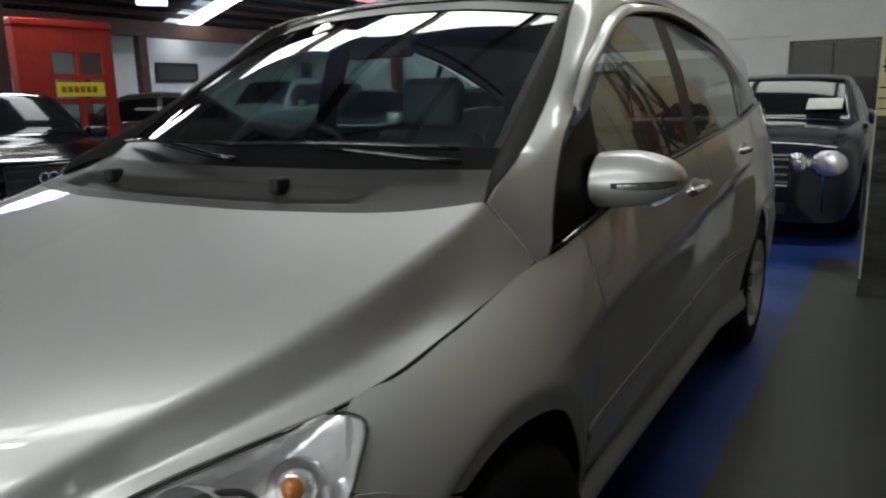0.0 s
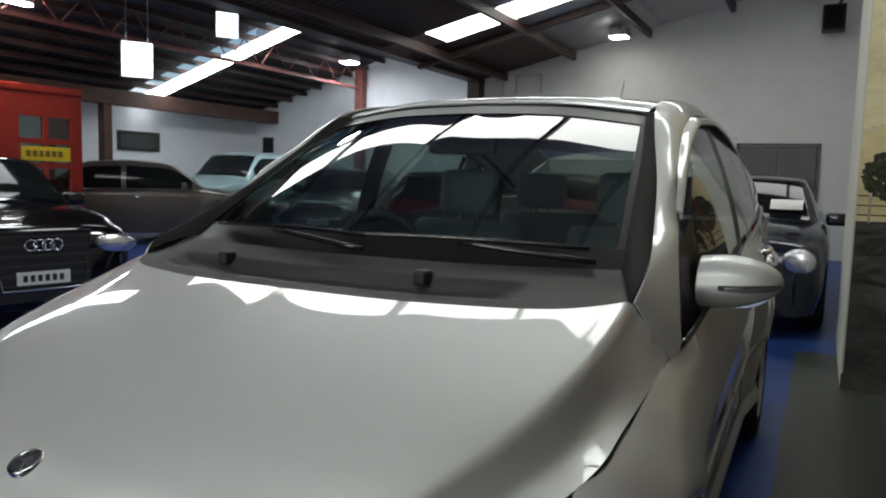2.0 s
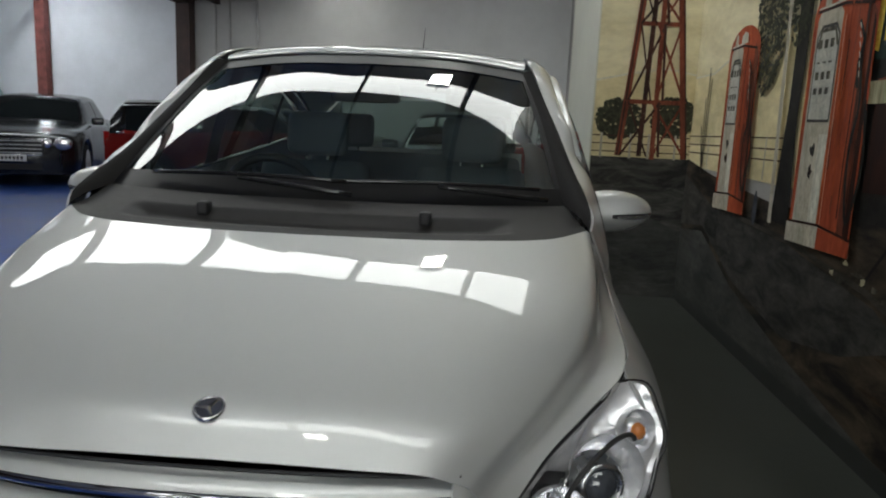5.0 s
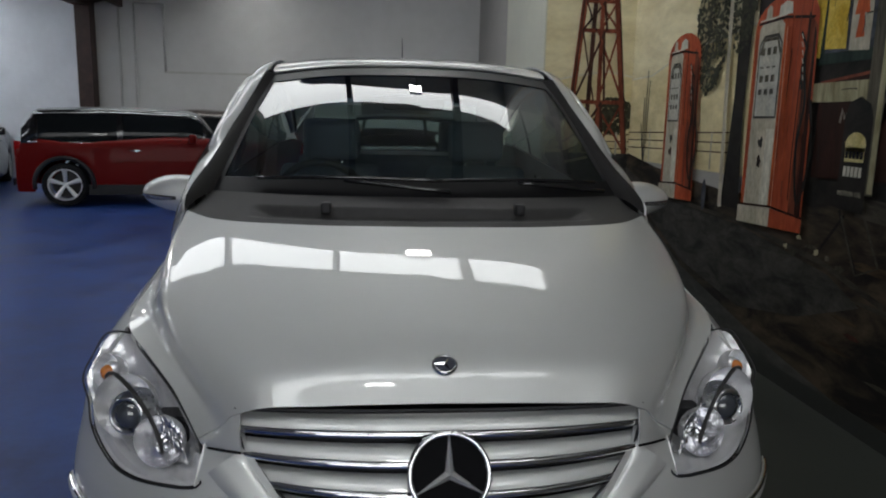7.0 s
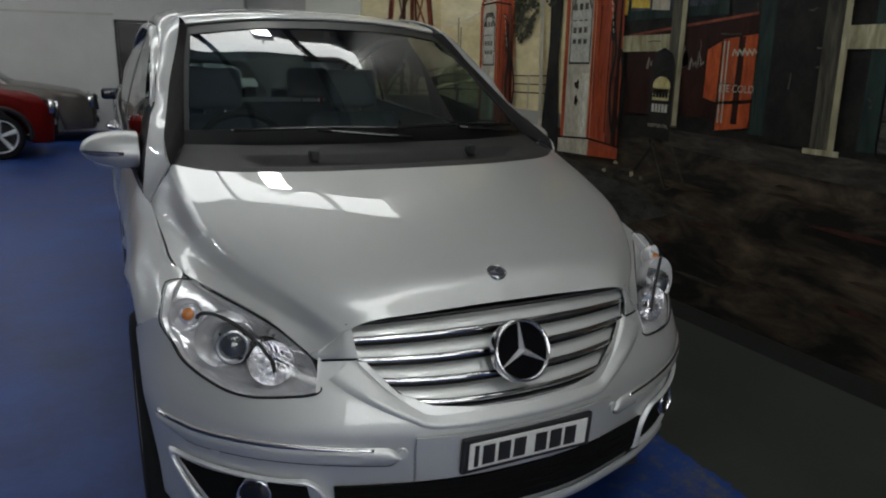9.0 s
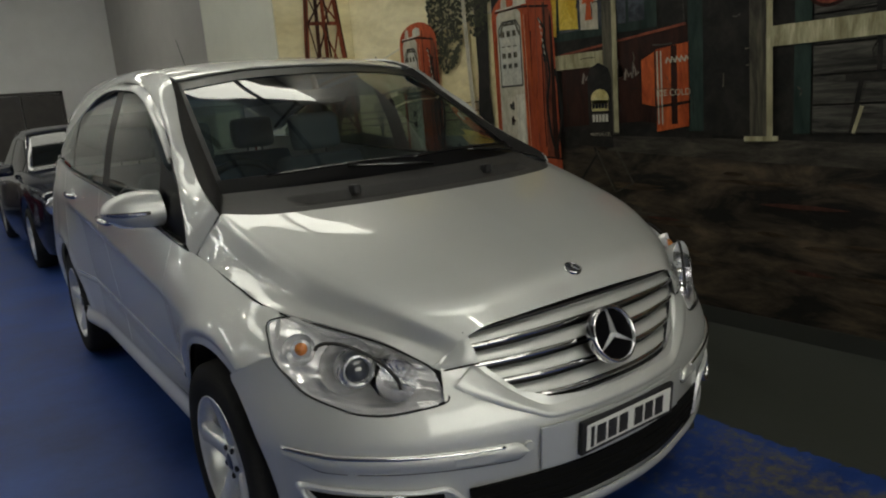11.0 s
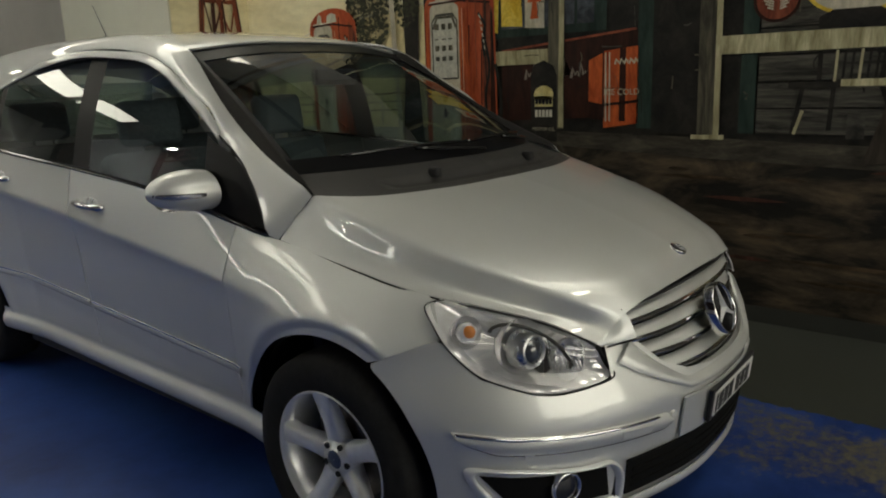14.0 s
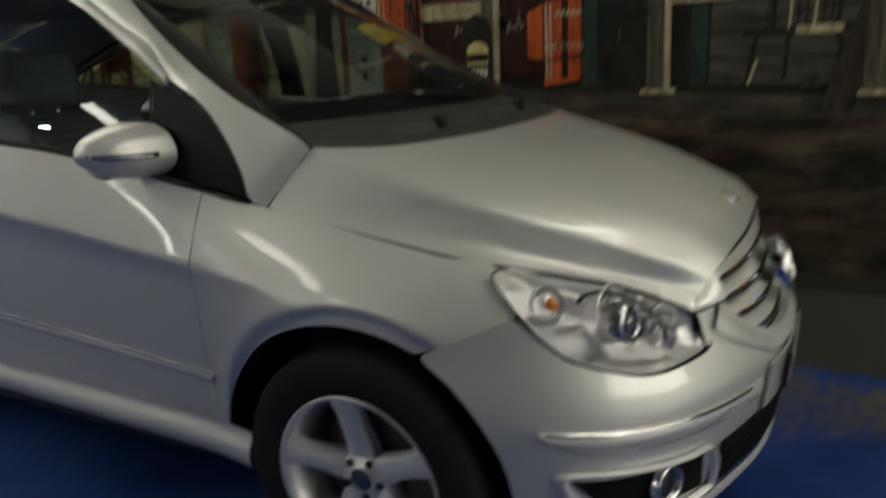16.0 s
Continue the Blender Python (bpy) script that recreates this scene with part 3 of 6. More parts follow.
# flank
BELT = table((-.364, -.30, -.20, -.07, .253, .33, .45, .96, 1.32, 2.15, 2.8, 3.4), (.735, .818, .835, .857, .919, .930, .957, 1.040, 1.068, 1.122, 1.175, 1.19))
S_TOP = table((-.364, -.30, -.20, -.07, .253, .40, .70, 1.5, 2.5, 3.1, 3.42), (.785, .731, .752, .756, .766, .785, .800, .800, .775, .72, .66))
S_MAX = table((-.40, -.18, 0, .35, .6, 1.5, 2.4, 2.78, 3.15, 3.42), (.815, .850, .866, .862, .860, .856, .850, .846, .820, .73))


CREASE = table((-.2, .229, .416, 1.096, 2.087, 2.9, 3.42), (.715, .750, .778, .856, .945, .985, .99))


def crease_fade(y):
    return min(1, max(0, (y - 0.10) / 0.40)) * min(1, max(0.2, (2.50 - y) / 0.45)) * min(1, max(0, (3.2 - y) / 0.4))


def flank(y, z, hub=(0.0, 2.72)):
    top, zt, sm = S_TOP(y), BELT(y), S_MAX(y)
    if z > 0.62:
        s = sm + (top - sm) * min(1.2, (z - 0.62) / max(0.08, zt - 0.62)) ** (1.9 + .7 * min(1, max(0, (.45 - y) / .4)))
    else:
        s = sm - 0.040 * ((0.62 - z) / 0.36) ** 1.6 * (1 - 0.8 * crease_fade(y))
    for h in hub:
        r = math.hypot(y - h, z - 0.313)
        if z > 0.3:
            lip = min(1, max(0, (0.428 - r) / 0.030))
            s += 0.007 * math.exp(-((r - 0.428) / 0.040) ** 2) - 0.013 * lip * lip * (3 - 2 * lip)
    d = CREASE(y) - z
    fade = crease_fade(y)
    s += fade * .006 * math.exp(-abs(d) / .045)
    if d > 0:
        s -= fade * (.026 * (1 - math.exp(-d / .050)) + .042 * min(d, .45) / .4)
    return s


ARCH = 0.377


def arch_low(y, low):
    for h in (0.0, 2.72):
        d = abs(y - h)
        if d < ARCH:
            return max(low, 0.313 + math.sqrt(ARCH * ARCH - d * d))
    return low


def flank_panel(name, y0, y1, tilt0, tilt1, sgn, low=0.345, n=40, m=34, top=None, label=""):
    """A body panel over the span y0 to y1; tilt: how its edges lean."""
    def f(u, v):
        y = y0 + (y1 - y0) * u
        if y0 < -.1:
            zb = max(arch_low(y, low), .655 + (-.182 - y) * .423) if y < -.17 else arch_low(y, low)
            if y > -.17 and y < -.16:
                zb = max(zb, .652)
        else:
            zb = arch_low(y, low)
        zt = (BELT(y) if top is None else top) - 0.002
        z = zb + (max(zt, zb + 0.001) - zb) * v
        yy = y + (tilt0 + (tilt1 - tilt0) * u) * (0.956 - z)
        s = flank(yy, z)
        return (sgn * s, yy, z)
    return sheet(name, f, n, m, M_SILVER, car, label, flip=sgn < 0, thick=0.006)


for sgn in (-1, 1):
    flank_panel("front_wing", -.362, .428, 0, .09, sgn, low=.27, n=90)
    flank_panel("front_door", .4315, 1.467, .09, .0, sgn, m=60, label="silver front door")
    flank_panel("rear_door", 1.473, 2.42, .0, .0, sgn, n=50, m=60, label="silver rear door")
    flank_panel("rear_quarter", 2.426, 3.42, 0, 0, sgn, low=.30, n=70)

    def sill_fn(u, v, sgn=sgn):
        y = 0.345 + (2.36 - 0.345) * u
        prof = spline((.012, .350), (.010, .330), (.022, .306), (.026, .276), (.012, .244), (-.06, .220))
        q = prof(v)
        return (sgn * (flank(y, .36, ()) + q[0]), y, q[1] + 0.022 * u)
    sheet("sill", sill_fn, 30, 14, M_SILVER, car, "silver side skirt", flip=sgn > 0)

    def rub(y0, y1, sgn=sgn):
        def f(u, v):
            y = y0 + (y1 - y0) * u
            zc = .470 + .050 * (y - .42)
            z = zc + (v - .5) * .040
            return (sgn * (flank(y, z) + .001 + .012 * math.sin(math.pi * v) ** .5), y, z)
        sheet("rub_strip", f, 24, 8, M_SILVER, car, "silver rubbing strip with a bright upper edge", flip=sgn < 0)

        def g(u, v):
            y = y0 + (y1 - y0) * u
            z = .470 + .050 * (y - .42) + .016 + (v - .5) * .007
            return (sgn * (flank(y, z) + .0135), y, z)
        sheet("bright_strip", g, 24, 4, M_CHROME, car, flip=sgn < 0)
    rub(.450, 1.455)
    rub(1.485, 2.33)

    # side glass with a black frame
    def side_glass(y0, y1, sgn=sgn):
        def f(u, v):
            y = y0 + (y1 - y0) * u
            lo = BELT(y) + .012
            t = np.interp(y, DLO_Y, DLO_T)
            top = DLO_TOP(t)
            s0 = S_TOP(y) - .012
            z = lo + (max(top[2] - .006, lo + .002) - lo) * v
            fr = (z - lo) / (1.500 - lo)
            return (sgn * (s0 - (s0 - .652) * fr + .014 * math.sin(math.pi * min(1, fr))), y, z)
        return f
    DLO_T = np.linspace(0, 1, 200)
    DLO_Y = np.array([DLO_TOP(t)[1] for t in DLO_T])
    front_g = sheet("window", side_glass(.60, 1.35), 30, 14, M_GLASS, car, "tinted front door glass", flip=sgn > 0)
    rear_g = sheet("window", side_glass(1.48, 2.22), 24, 14, M_GLASS, car, "tinted rear door glass", flip=sgn > 0)
    quart = sheet("window", side_glass(2.26, 2.88), 14, 10, M_GLASS, car, flip=sgn > 0)
    for g in (front_g, rear_g, quart):
        g.visible_shadow = False
    sheet("corner_trim", side_glass(.296, .612), 24, 14, M_FRIT, car, "black triangular mirror mount", flip=sgn < 0)
    sheet("door_pillar", side_glass(1.345, 1.485), 7, 14, M_FRIT, car, "black centre pillar", flip=sgn < 0)
    sheet("door_pillar", side_glass(2.215, 2.265), 5, 14, M_FRIT, car, flip=sgn < 0)
    pts = [(sgn * (S_TOP(y) + .002), y, BELT(y) + .004) for y in np.linspace(.30, 2.9, 40)]
    tube("belt_moulding", pts, .008, M_GLOSSBLK, car, n=8)
    pts = [(sgn * (DLO_TOP(t)[0] + .004), DLO_TOP(t)[1], DLO_TOP(t)[2]) for t in np.linspace(.01, .98, 70)]
    tube("window_seal", pts, .0045, M_BLACKPL, car, n=8)

    # door handles
    for y, zc in ((1.29, .945), (2.14, 1.005)):
        s0 = flank(y, zc)
        hd = tube("door_handle", [(sgn * (s0 - .004), y - .105, zc + .004), (sgn * (s0 + .022), y - .085, zc + .006), (sgn * (s0 + .033), y, zc + .010),
                                  (sgn * (s0 + .024), y + .085, zc + .012), (sgn * (s0 - .004), y + .105, zc + .012)], .013, M_CHROME, car, "chrome pull handle")
        bm = bmesh.new()
        bmesh.ops.create_uvsphere(bm, u_segments=16, v_segments=8, radius=1)
        for v in bm.verts:
            v.co = (sgn * (s0 + .001 + v.co.x * .005), y + v.co.y * .075, zc + v.co.z * .040)
        part("handle_recess", bm, M_SATIN, hd, smooth=True)

    # door mirror
    def shell(u, v, sgn=sgn):
        """u inner end to tip, v round."""
        t = u
        h = .074 * (1 - t**3.4) ** .5 * (.90 + .10 * math.cos(math.pi * (t - .25)))
        d = .080 * (1 - t**4) ** .5
        a = 2 * math.pi * v
        cy, cz = math.cos(a), math.sin(a)
        y = .605 + .025 * t + d * cy * (1.15 if cy < 0 else .55)
        z = 1.043 + .012 * t + h * (cz if cz > 0 else cz * .82)
        return (sgn * (.778 + .190 * t), y, z)
    cap = sheet("mirror_housing", shell, 24, 40, M_SILVER, car, "silver door mirror with a side repeater", flip=sgn > 0)

    def strip(u, v, u0, u1, v0, v1, lift, sgn=sgn):
        p = np.array(shell(u0 + (u1 - u0) * u, v0 + (v1 - v0) * v * (.35 + .65 * u)))
        c = np.array([p[0], .61, 1.05])
        return tuple(p + (p - c) * lift)
    sheet("repeater_surround", functools.partial(strip, u0=.26, u1=.97, v0=.488, v1=.566, lift=.020), 16, 6, M_BLACKPL, cap, "black groove round the repeater", flip=sgn > 0)
    sheet("repeater", functools.partial(strip, u0=.34, u1=.95, v0=.497, v1=.556, lift=.045), 14, 6, M_REPEAT, cap, "clear mirror repeater lamp", flip=sgn > 0)

    def collar(u, v, sgn=sgn):
        a = 2 * math.pi * v
        return (sgn * (.775 - .02 * u), .612 + .05 * (1 - .3 * u) * math.cos(a), 1.035 - .01 * u + .06 * (1 - .3 * u) * math.sin(a))
    sheet("mirror_foot", collar, 4, 24, M_BLACKPL, cap, "black plastic mirror foot", flip=sgn > 0)
    bm = box_bm(-.05, .05, -.035, .045, -.012, .012, .008)
    bmesh.ops.transform(bm, matrix=pose(sgn * .775, .60, .985, 0, sgn * -25, 0), verts=bm.verts)
    part("mirror_arm", bm, M_BLACKPL, cap)
    bm = bmesh.new()
    bmesh.ops.create_circle(bm, cap_ends=True, segments=32, radius=1)
    bmesh.ops.transform(bm, matrix=pose(sgn * .865, .637, 1.045) @ Matrix.Diagonal((.082, 1, .060, 1)) @ pose(0, 0, 0, 90, 0, 0), verts=bm.verts)
    part("mirror_glass", bm, M_CHROME, cap, "mirror glass")

# ---- front bumper ----
PLANT = spline((0, -.822), (.12, -.817), (.2, -.806), (.35, -.766), (.5, -.712), (.65, -.628), (.76, -.528), (.825, -.42), (.858, -.29), (.868, -.187))
B_IN = table((.15, .20, .26, .36, .46, .52, .58, .64, .75), (.088, .050, .028, .012, -.001, -.006, .013, .042, .085))


def bumper_pt(t, z):
    """t along the plan from the centre to the wheel arch."""
    p = PLANT(t)
    d = B_IN(z)
    w = max(0, 1 - t * 1.02)
    tang = PLANT(min(1, t + .01)) - PLANT(max(0, t - .01))
    nrm = np.array((tang[1], -tang[0]))
    nrm /= np.linalg.norm(nrm)
    if nrm[1] < 0:
        nrm = -nrm
    k = d * (.25 + .75 * min(1, w * 2.2))
    return np.array((p[0] + nrm[0] * k, p[1] + nrm[1] * k, z))


TOP_T = (0, .10, .20, .27, .315, .345, .352, .360, .372, .384, .400, .418, .432, .434, .45, .50, .56, .62, .68, .74, .79, .835, .87, 1.0)
TOP_Z = (.556, .560, .574, .606, .655, .688, .704, .738, .762, .760, .742, .716, .698, .606, .602, .597, .593, .602, .624, .647, .690, .737, .727, .656)


def b_top(t):
    return float(np.interp(t, TOP_T, TOP_Z))


B_LOW = table((0, .5, .8, 1), (.20, .20, .22, .25))
PL_T = np.linspace(0, 1, 300)
PL_Y = np.array([PLANT(t)[1] for t in PL_T])


def arch_t(z):
    """Where the bumper ends at the wheel arch."""
    d = ARCH * ARCH - (z - .313) ** 2
    return float(np.interp(-math.sqrt(max(d, .0005)), PL_Y, PL_T))


def bumper_fn(u, v):
    t = abs(2 * u - 1)
    z0, z1 = B_LOW(t), min(b_top(t), .604) if t < .45 else b_top(t)
    z = z0 + (z1 - z0) * v
    k = max(0, (t - .6) / .4)
    tt = t - k * max(0, t - t * arch_t(z))
    p = bumper_pt(tt, z)
    return (p[0] if u > .5 else -p[0], p[1], p[2])


bumper = sheet("front_bumper", bumper_fn, 201, 40, M_SILVER, car, "silver front bumper", flip=True, thick=.004)
for sgn in (-1, 1):
    def horn_fn(u, v, sgn=sgn):
        t = .268 + (.434 - .268) * u
        z = .602 + (max(b_top(t), .6025) - .602) * v
        p = bumper_pt(t, z)
        return (sgn * p[0], p[1], p[2])
    sheet("bumper_corner", horn_fn, 61, 20, M_SILVER, car, "silver panel between grille and headlamp", flip=sgn > 0)
    tube("seam_filler", [(sgn * (q[0] - .002), q[1] + .010, q[2] - .006) for q in (HOOD_K(0), ridge(0), HOOD_M(0), (HOOD_M(0) + HOOD_S(0)) / 2, HOOD_S(0))], .008, M_SILVER, car, n=8)
    tube("seam_filler", [(sgn * (HOOD_S(k / 20)[0] - .004), HOOD_S(k / 20)[1], HOOD_S(k / 20)[2] - .007) for k in range(7, 15)], .007, M_SILVER, car, n=8)
    tube("bonnet_gap", [(sgn * (HOOD_S(t)[0] + .0015), HOOD_S(t)[1], HOOD_S(t)[2] - .0005) for t in np.linspace(.42, .985, 40)], .0024, M_INTAKE, car, n=6)


NOSE_TOP = [HOOD_P(0) + (HOOD_K(0) - HOOD_P(0)) * .55, HOOD_K(0), ridge(0), HOOD_M(0), HOOD_S(0)]
NOSE_LOW = spline((.396, -.708, .692), (.425, -.694, .690), (.455, -.672, .685), (.480, -.650, .679))


def nose_fn(u, v):
    a, b = spline(*NOSE_TOP)(u), NOSE_LOW(u)
    k = math.sin(math.pi * v) * .004
    return tuple(a + (b - a) * v + np.array((.3 * k, -k, .2 * k)))


for sgn in (-1, 1):
    sheet("bonnet_nose", mirrored(nose_fn, sgn), 20, 10, M_SILVER, car, "silver lower corner of the bonnet", flip=sgn < 0, thick=.004)
    tube("bonnet_gap", [(sgn * NOSE_LOW(t)[0], NOSE_LOW(t)[1] - .001, NOSE_LOW(t)[2] - .003) for t in np.linspace(0, 1, 10)], .0025, M_INTAKE, car, n=6)


def bumper_out(t, z, off, sgn=1):
    """A place on the bumper skin, pushed out by off."""
    p = bumper_pt(abs(t), z)
    q = bumper_pt(min(1, abs(t) + .01), z) - bumper_pt(max(0, abs(t) - .01), z)
    n = np.array((-q[1], q[0], 0)) * -1
    n = n / np.linalg.norm(n)
    if n[1] > 0:
        n = -n
    p = p + n * off
    return (sgn * (p[0] if t >= 0 else -p[0]), p[1], p[2])


def bumper_patch(name, corners, off, material, parent, label="", sgn=1, n=24, m=10, crown=0.0):
    """A plate on the bumper between four (t, z) corners."""
    a, b, c, d = [np.array(q) for q in corners]

    def f(u, v):
        q = (a + (b - a) * u) * (1 - v) + (d + (c - d) * u) * v
        return bumper_out(q[0], q[1], off + crown * math.sin(math.pi * v), sgn)
    return sheet(name, f, n, m, material, parent, label, thick=.006)


# lower intake with slats, flat, its inner shade put into the black; centre panel and number plate
bumper_patch("lower_intake", [(-.395, .268), (.395, .268), (.40, .375), (-.40, .375)], .003, M_INTAKE, car, "black lower air intake", n=50)
for z in (.292, .316, .340):
    hw = .385
    bumper_patch("intake_slat", [(-hw, z), (hw, z), (hw - .003, z + .007), (-hw + .003, z + .007)], .008, M_INTAKE, car, n=50, m=4)
bumper_patch("plate_panel", [(-.235, .385), (.235, .385), (.235, .505), (-.235, .505)], .006, M_SILVER, car, "silver plate mounting panel", n=40)
bumper_patch("bumper_lip", [(-.62, .215), (.62, .215), (.60, .250), (-.60, .250)], .010, M_SILVER, car, "silver lower lip", n=80, crown=.006)

plate_m = pose(.010, -.834, .447, 6, 0, 0)
plate = part("number_plate", box_bm(-.188, .188, -.006, .008, -.049, .049, .004), M_BLACKPL, car, "white number plate in a black frame")
plate.matrix_basis = plate_m
M_PLATE = mat("plate_white", (.72, .72, .69), .45, 0, .2, .05, 30)
part("plate_face", box_bm(-.172, .172, -.0085, -.0055, -.037, .037, .002), M_PLATE, plate)
for k, (x, w) in enumerate(((-.118, .034), (-.074, .034), (-.030, .034), (.032, .034), (.076, .034), (.120, .034))):
    part("plate_bar", box_bm(x - w / 2, x + w / 2, -.0100, -.0080, -.028, .026), M_BLACKPL, plate)
part("plate_bar", box_bm(-.158, -.146, -.0100, -.0080, -.030, .030), M_BLACKPL, plate)

for sgn in (-1, 1):
    def strip_half(u):
        """Height of the strip: blunt towards the centre, pointed towards the wheel."""
        return min(1, (u / .045) ** .5) * (1 if u < .84 else 1 - .35 * (u - .84) / .16)

    def strip_fn(u, v, sgn=sgn):
        t = .265 + (.800 - .265) * u
        zt = .476 + .044 * u + .010 * max(0, u - .8) / .2
        zc = zt - .026
        z = zc + (v - .5) * .052 * strip_half(u)
        return bumper_out(t - .03 * max(0, u - .84) / .16 * (1 - v), z, .002 + .012 * math.sin(math.pi * v) ** .6, sgn)
    st = sheet("bumper_strip", strip_fn, 60, 14, M_SILVER, car, "silver bumper strip", flip=sgn < 0)
    tube("strip_groove", [strip_fn(u, 0) for u in np.linspace(0, 1, 50)], .0016, M_BLACKPL, st, n=6)
    tube("bright_strip", [strip_fn(u, .90) for u in np.linspace(.10, .99, 50)], .0048, M_CHROME, st, "chrome edge", n=8)
    sheet("washer_cap", lambda u, v, sgn=sgn: bumper_out(.345 + .085 * u, .446 + .008 * u + .022 * v, .0158, sgn), 8, 4, M_SILVER, st, flip=sgn < 0, thick=.002)
    for t, z in ((.262, .461), (.64, .452)):
        c = Vector(bumper_out(t, z, .004 if t < .5 else .001, sgn))
        bm = bmesh.new()
        bmesh.ops.create_cone(bm, cap_ends=True, segments=24, radius1=.0135, radius2=.0125, depth=.006)
        d = Vector(bumper_out(t, z, .1, sgn)) - c
        bmesh.ops.transform(bm, matrix=Matrix.Translation(c) @ d.to_track_quat("Z", "Y").to_matrix().to_4x4(), verts=bm.verts)
        part("parking_sensor", bm, M_SILVER, car)
    # fog lamp recess: a flat patch whose black stands for its depth and shade
    bumper_patch("fog_recess", [(.44, .283), (.67, .300), (.745, .402), (.455, .372)], .003, M_INTAKE, car, "black fog lamp recess", sgn)
    ring = [(.425, .276), (.50, .268), (.60, .272), (.68, .292), (.715, .335), (.754, .408), (.70, .412), (.60, .398), (.50, .386), (.455, .382), (.43, .345)]
    fin = spline(*[bumper_out(t, z, .004, sgn) for t, z in ring + ring[:1]])
    wide = [(.400, .258), (.50, .240), (.61, .244), (.705, .268), (.742, .325), (.777, .420), (.70, .422), (.60, .408), (.50, .396), (.448, .394), (.408, .345)]
    fout = spline(*[bumper_out(t, z, .004, sgn) for t, z in wide + wide[:1]])

    def surround_fn(u, v):
        a, b = fin(u), fout(u)
        p = a + (b - a) * v
        return (p[0] + sgn * .004 * math.sin(math.pi * v), p[1] - .013 * math.sin(math.pi * v) ** .7, p[2])
    sheet("fog_surround", surround_fn, 81, 9, M_ALLOY, car, "satin silver fog lamp surround", flip=sgn < 0)
    c = Vector(bumper_out(.562, .350, .004, sgn))
    d = Vector((sgn * .45, -1, .05))
    fog_m = Matrix.Translation(c) @ d.to_track_quat("X", "Z").to_matrix().to_4x4()
    v, fc = lathe_bm([(0, .043), (.016, .042), (.020, .039), (.012, .035), (-.004, .033)], 32)
    fog = link("fog_lamp", [fog_m @ Vector(p) for p in v], fc, M_CHROME, car, "round fog lamp with a chrome bezel")
    v, fc = lathe_bm([(.010, .035), (.013, .026), (.015, .014), (.0155, .0005)], 32)
    link("lens", [fog_m @ Vector(p) for p in v], fc, M_GLOSSBLK, fog)

# ---- grille ----
def grille_pt(s, w, out=0.0):
    """s across, w from the top to the foot."""
    k = abs(s) / .41
    top = np.array((s, -.712 + .034 * k**2, .772 - .008 * k**2))
    t = abs(s) / 1.16
    low = np.array((s, bumper_pt(t, .575)[1] + .016 + .02 * k**4, .554 + .010 * k**2))
    p = top + (low - top) * w
    return (s, p[1] - out * .9 + .010 * k**4, p[2] + out * .43)


grille_half = table((0, .18, .36, .6, .8, .93, 1), (.408, .409, .397, .357, .312, .272, .245))


def slat(name, w0, w1, o0, o1, material, parent, label="", m=5, crown=0.0):
    def f(u, v):
        w = w0 + (w1 - w0) * v
        s = (2 * u - 1) * (grille_half(w) - .004 + .016 * min(1, w * 2.2))
        return grille_pt(s, w, o0 + (o1 - o0) * v + crown * math.sin(math.pi * v))
    return sheet(name, f, 61, m, material, parent, label, flip=True, thick=.004)


grille = slat("grille", 0, 1, -.050, -.045, M_BLACKPL, car, "silver slatted grille with chrome edges", m=12)
for k in range(4):
    w0 = .03 + .245 * k
    sl = slat("grille_slat", w0, w0 + .155, -.022, .0, M_SILVER, grille, "silver slat", crown=.004)
    slat("chrome_edge", w0 + .150, w0 + .183, .002, .004, M_CHROME, sl, "chrome edge", crown=.003)
pts = [grille_pt(s, 0, .002) for s in np.linspace(-.412, .412, 30)]
pts += [grille_pt(grille_half(w), w, .002) for w in np.linspace(.05, 1, 14)]
pts += [grille_pt(s, 1, .002) for s in np.linspace(.24, -.24, 24)]
pts += [grille_pt(-grille_half(w), w, .002) for w in np.linspace(1, .05, 14)]
tube("grille_frame", pts, .0035, M_BLACKPL, grille, closed=True, n=8)

PL_X = np.array([PLANT(t)[0] for t in PL_T])


def surround_rows():
    """Inner edge and outer edge of the painted lip round the lower grille."""
    rows = []
    edge = [(grille_half(w), w) for w in np.linspace(.385, .97, 16)] + [(s, 1.0) for s in np.linspace(.225, 0, 10)]
    pts = [np.array(grille_pt(s, w, .002)) for s, w in edge]
    for k, p in enumerate(pts):
        d = pts[min(k + 1, len(pts) - 1)] - pts[max(k - 1, 0)]
        n = np.array((-d[2], 0, d[0]))
        n = n / np.linalg.norm(n)
        if n[0] * p[0] + n[2] * (p[2] - .72) < 0:
            n = -n
        f = k / (len(pts) - 1)
        o = p + n * (.084 - .046 * min(1, f * 1.8))
        y = bumper_pt(float(np.interp(o[0], PL_X, PL_T)), o[2])[1]
        rows.append((*p, o[0], y - .003, o[2]))
    return rows


LIP = spline(*surround_rows())


def lip_fn(u, v):
    f = 1 - abs(2 * u - 1)
    q = LIP(f)
    p = q[:3] + (q[3:] - q[:3]) * v
    k = min(1, v / .22) ** .7 * (1 - max(0, (v - .62) / .38) ** 2 * .8)
    return ((p[0] if u < .5 else -p[0]), p[1] - .017 * k * (.5 + .5 * min(1, f * 5)), p[2] + .004 * k)


sheet("grille_surround", lip_fn, 121, 15, M_SILVER, car, "silver lip round the grille", flip=False)

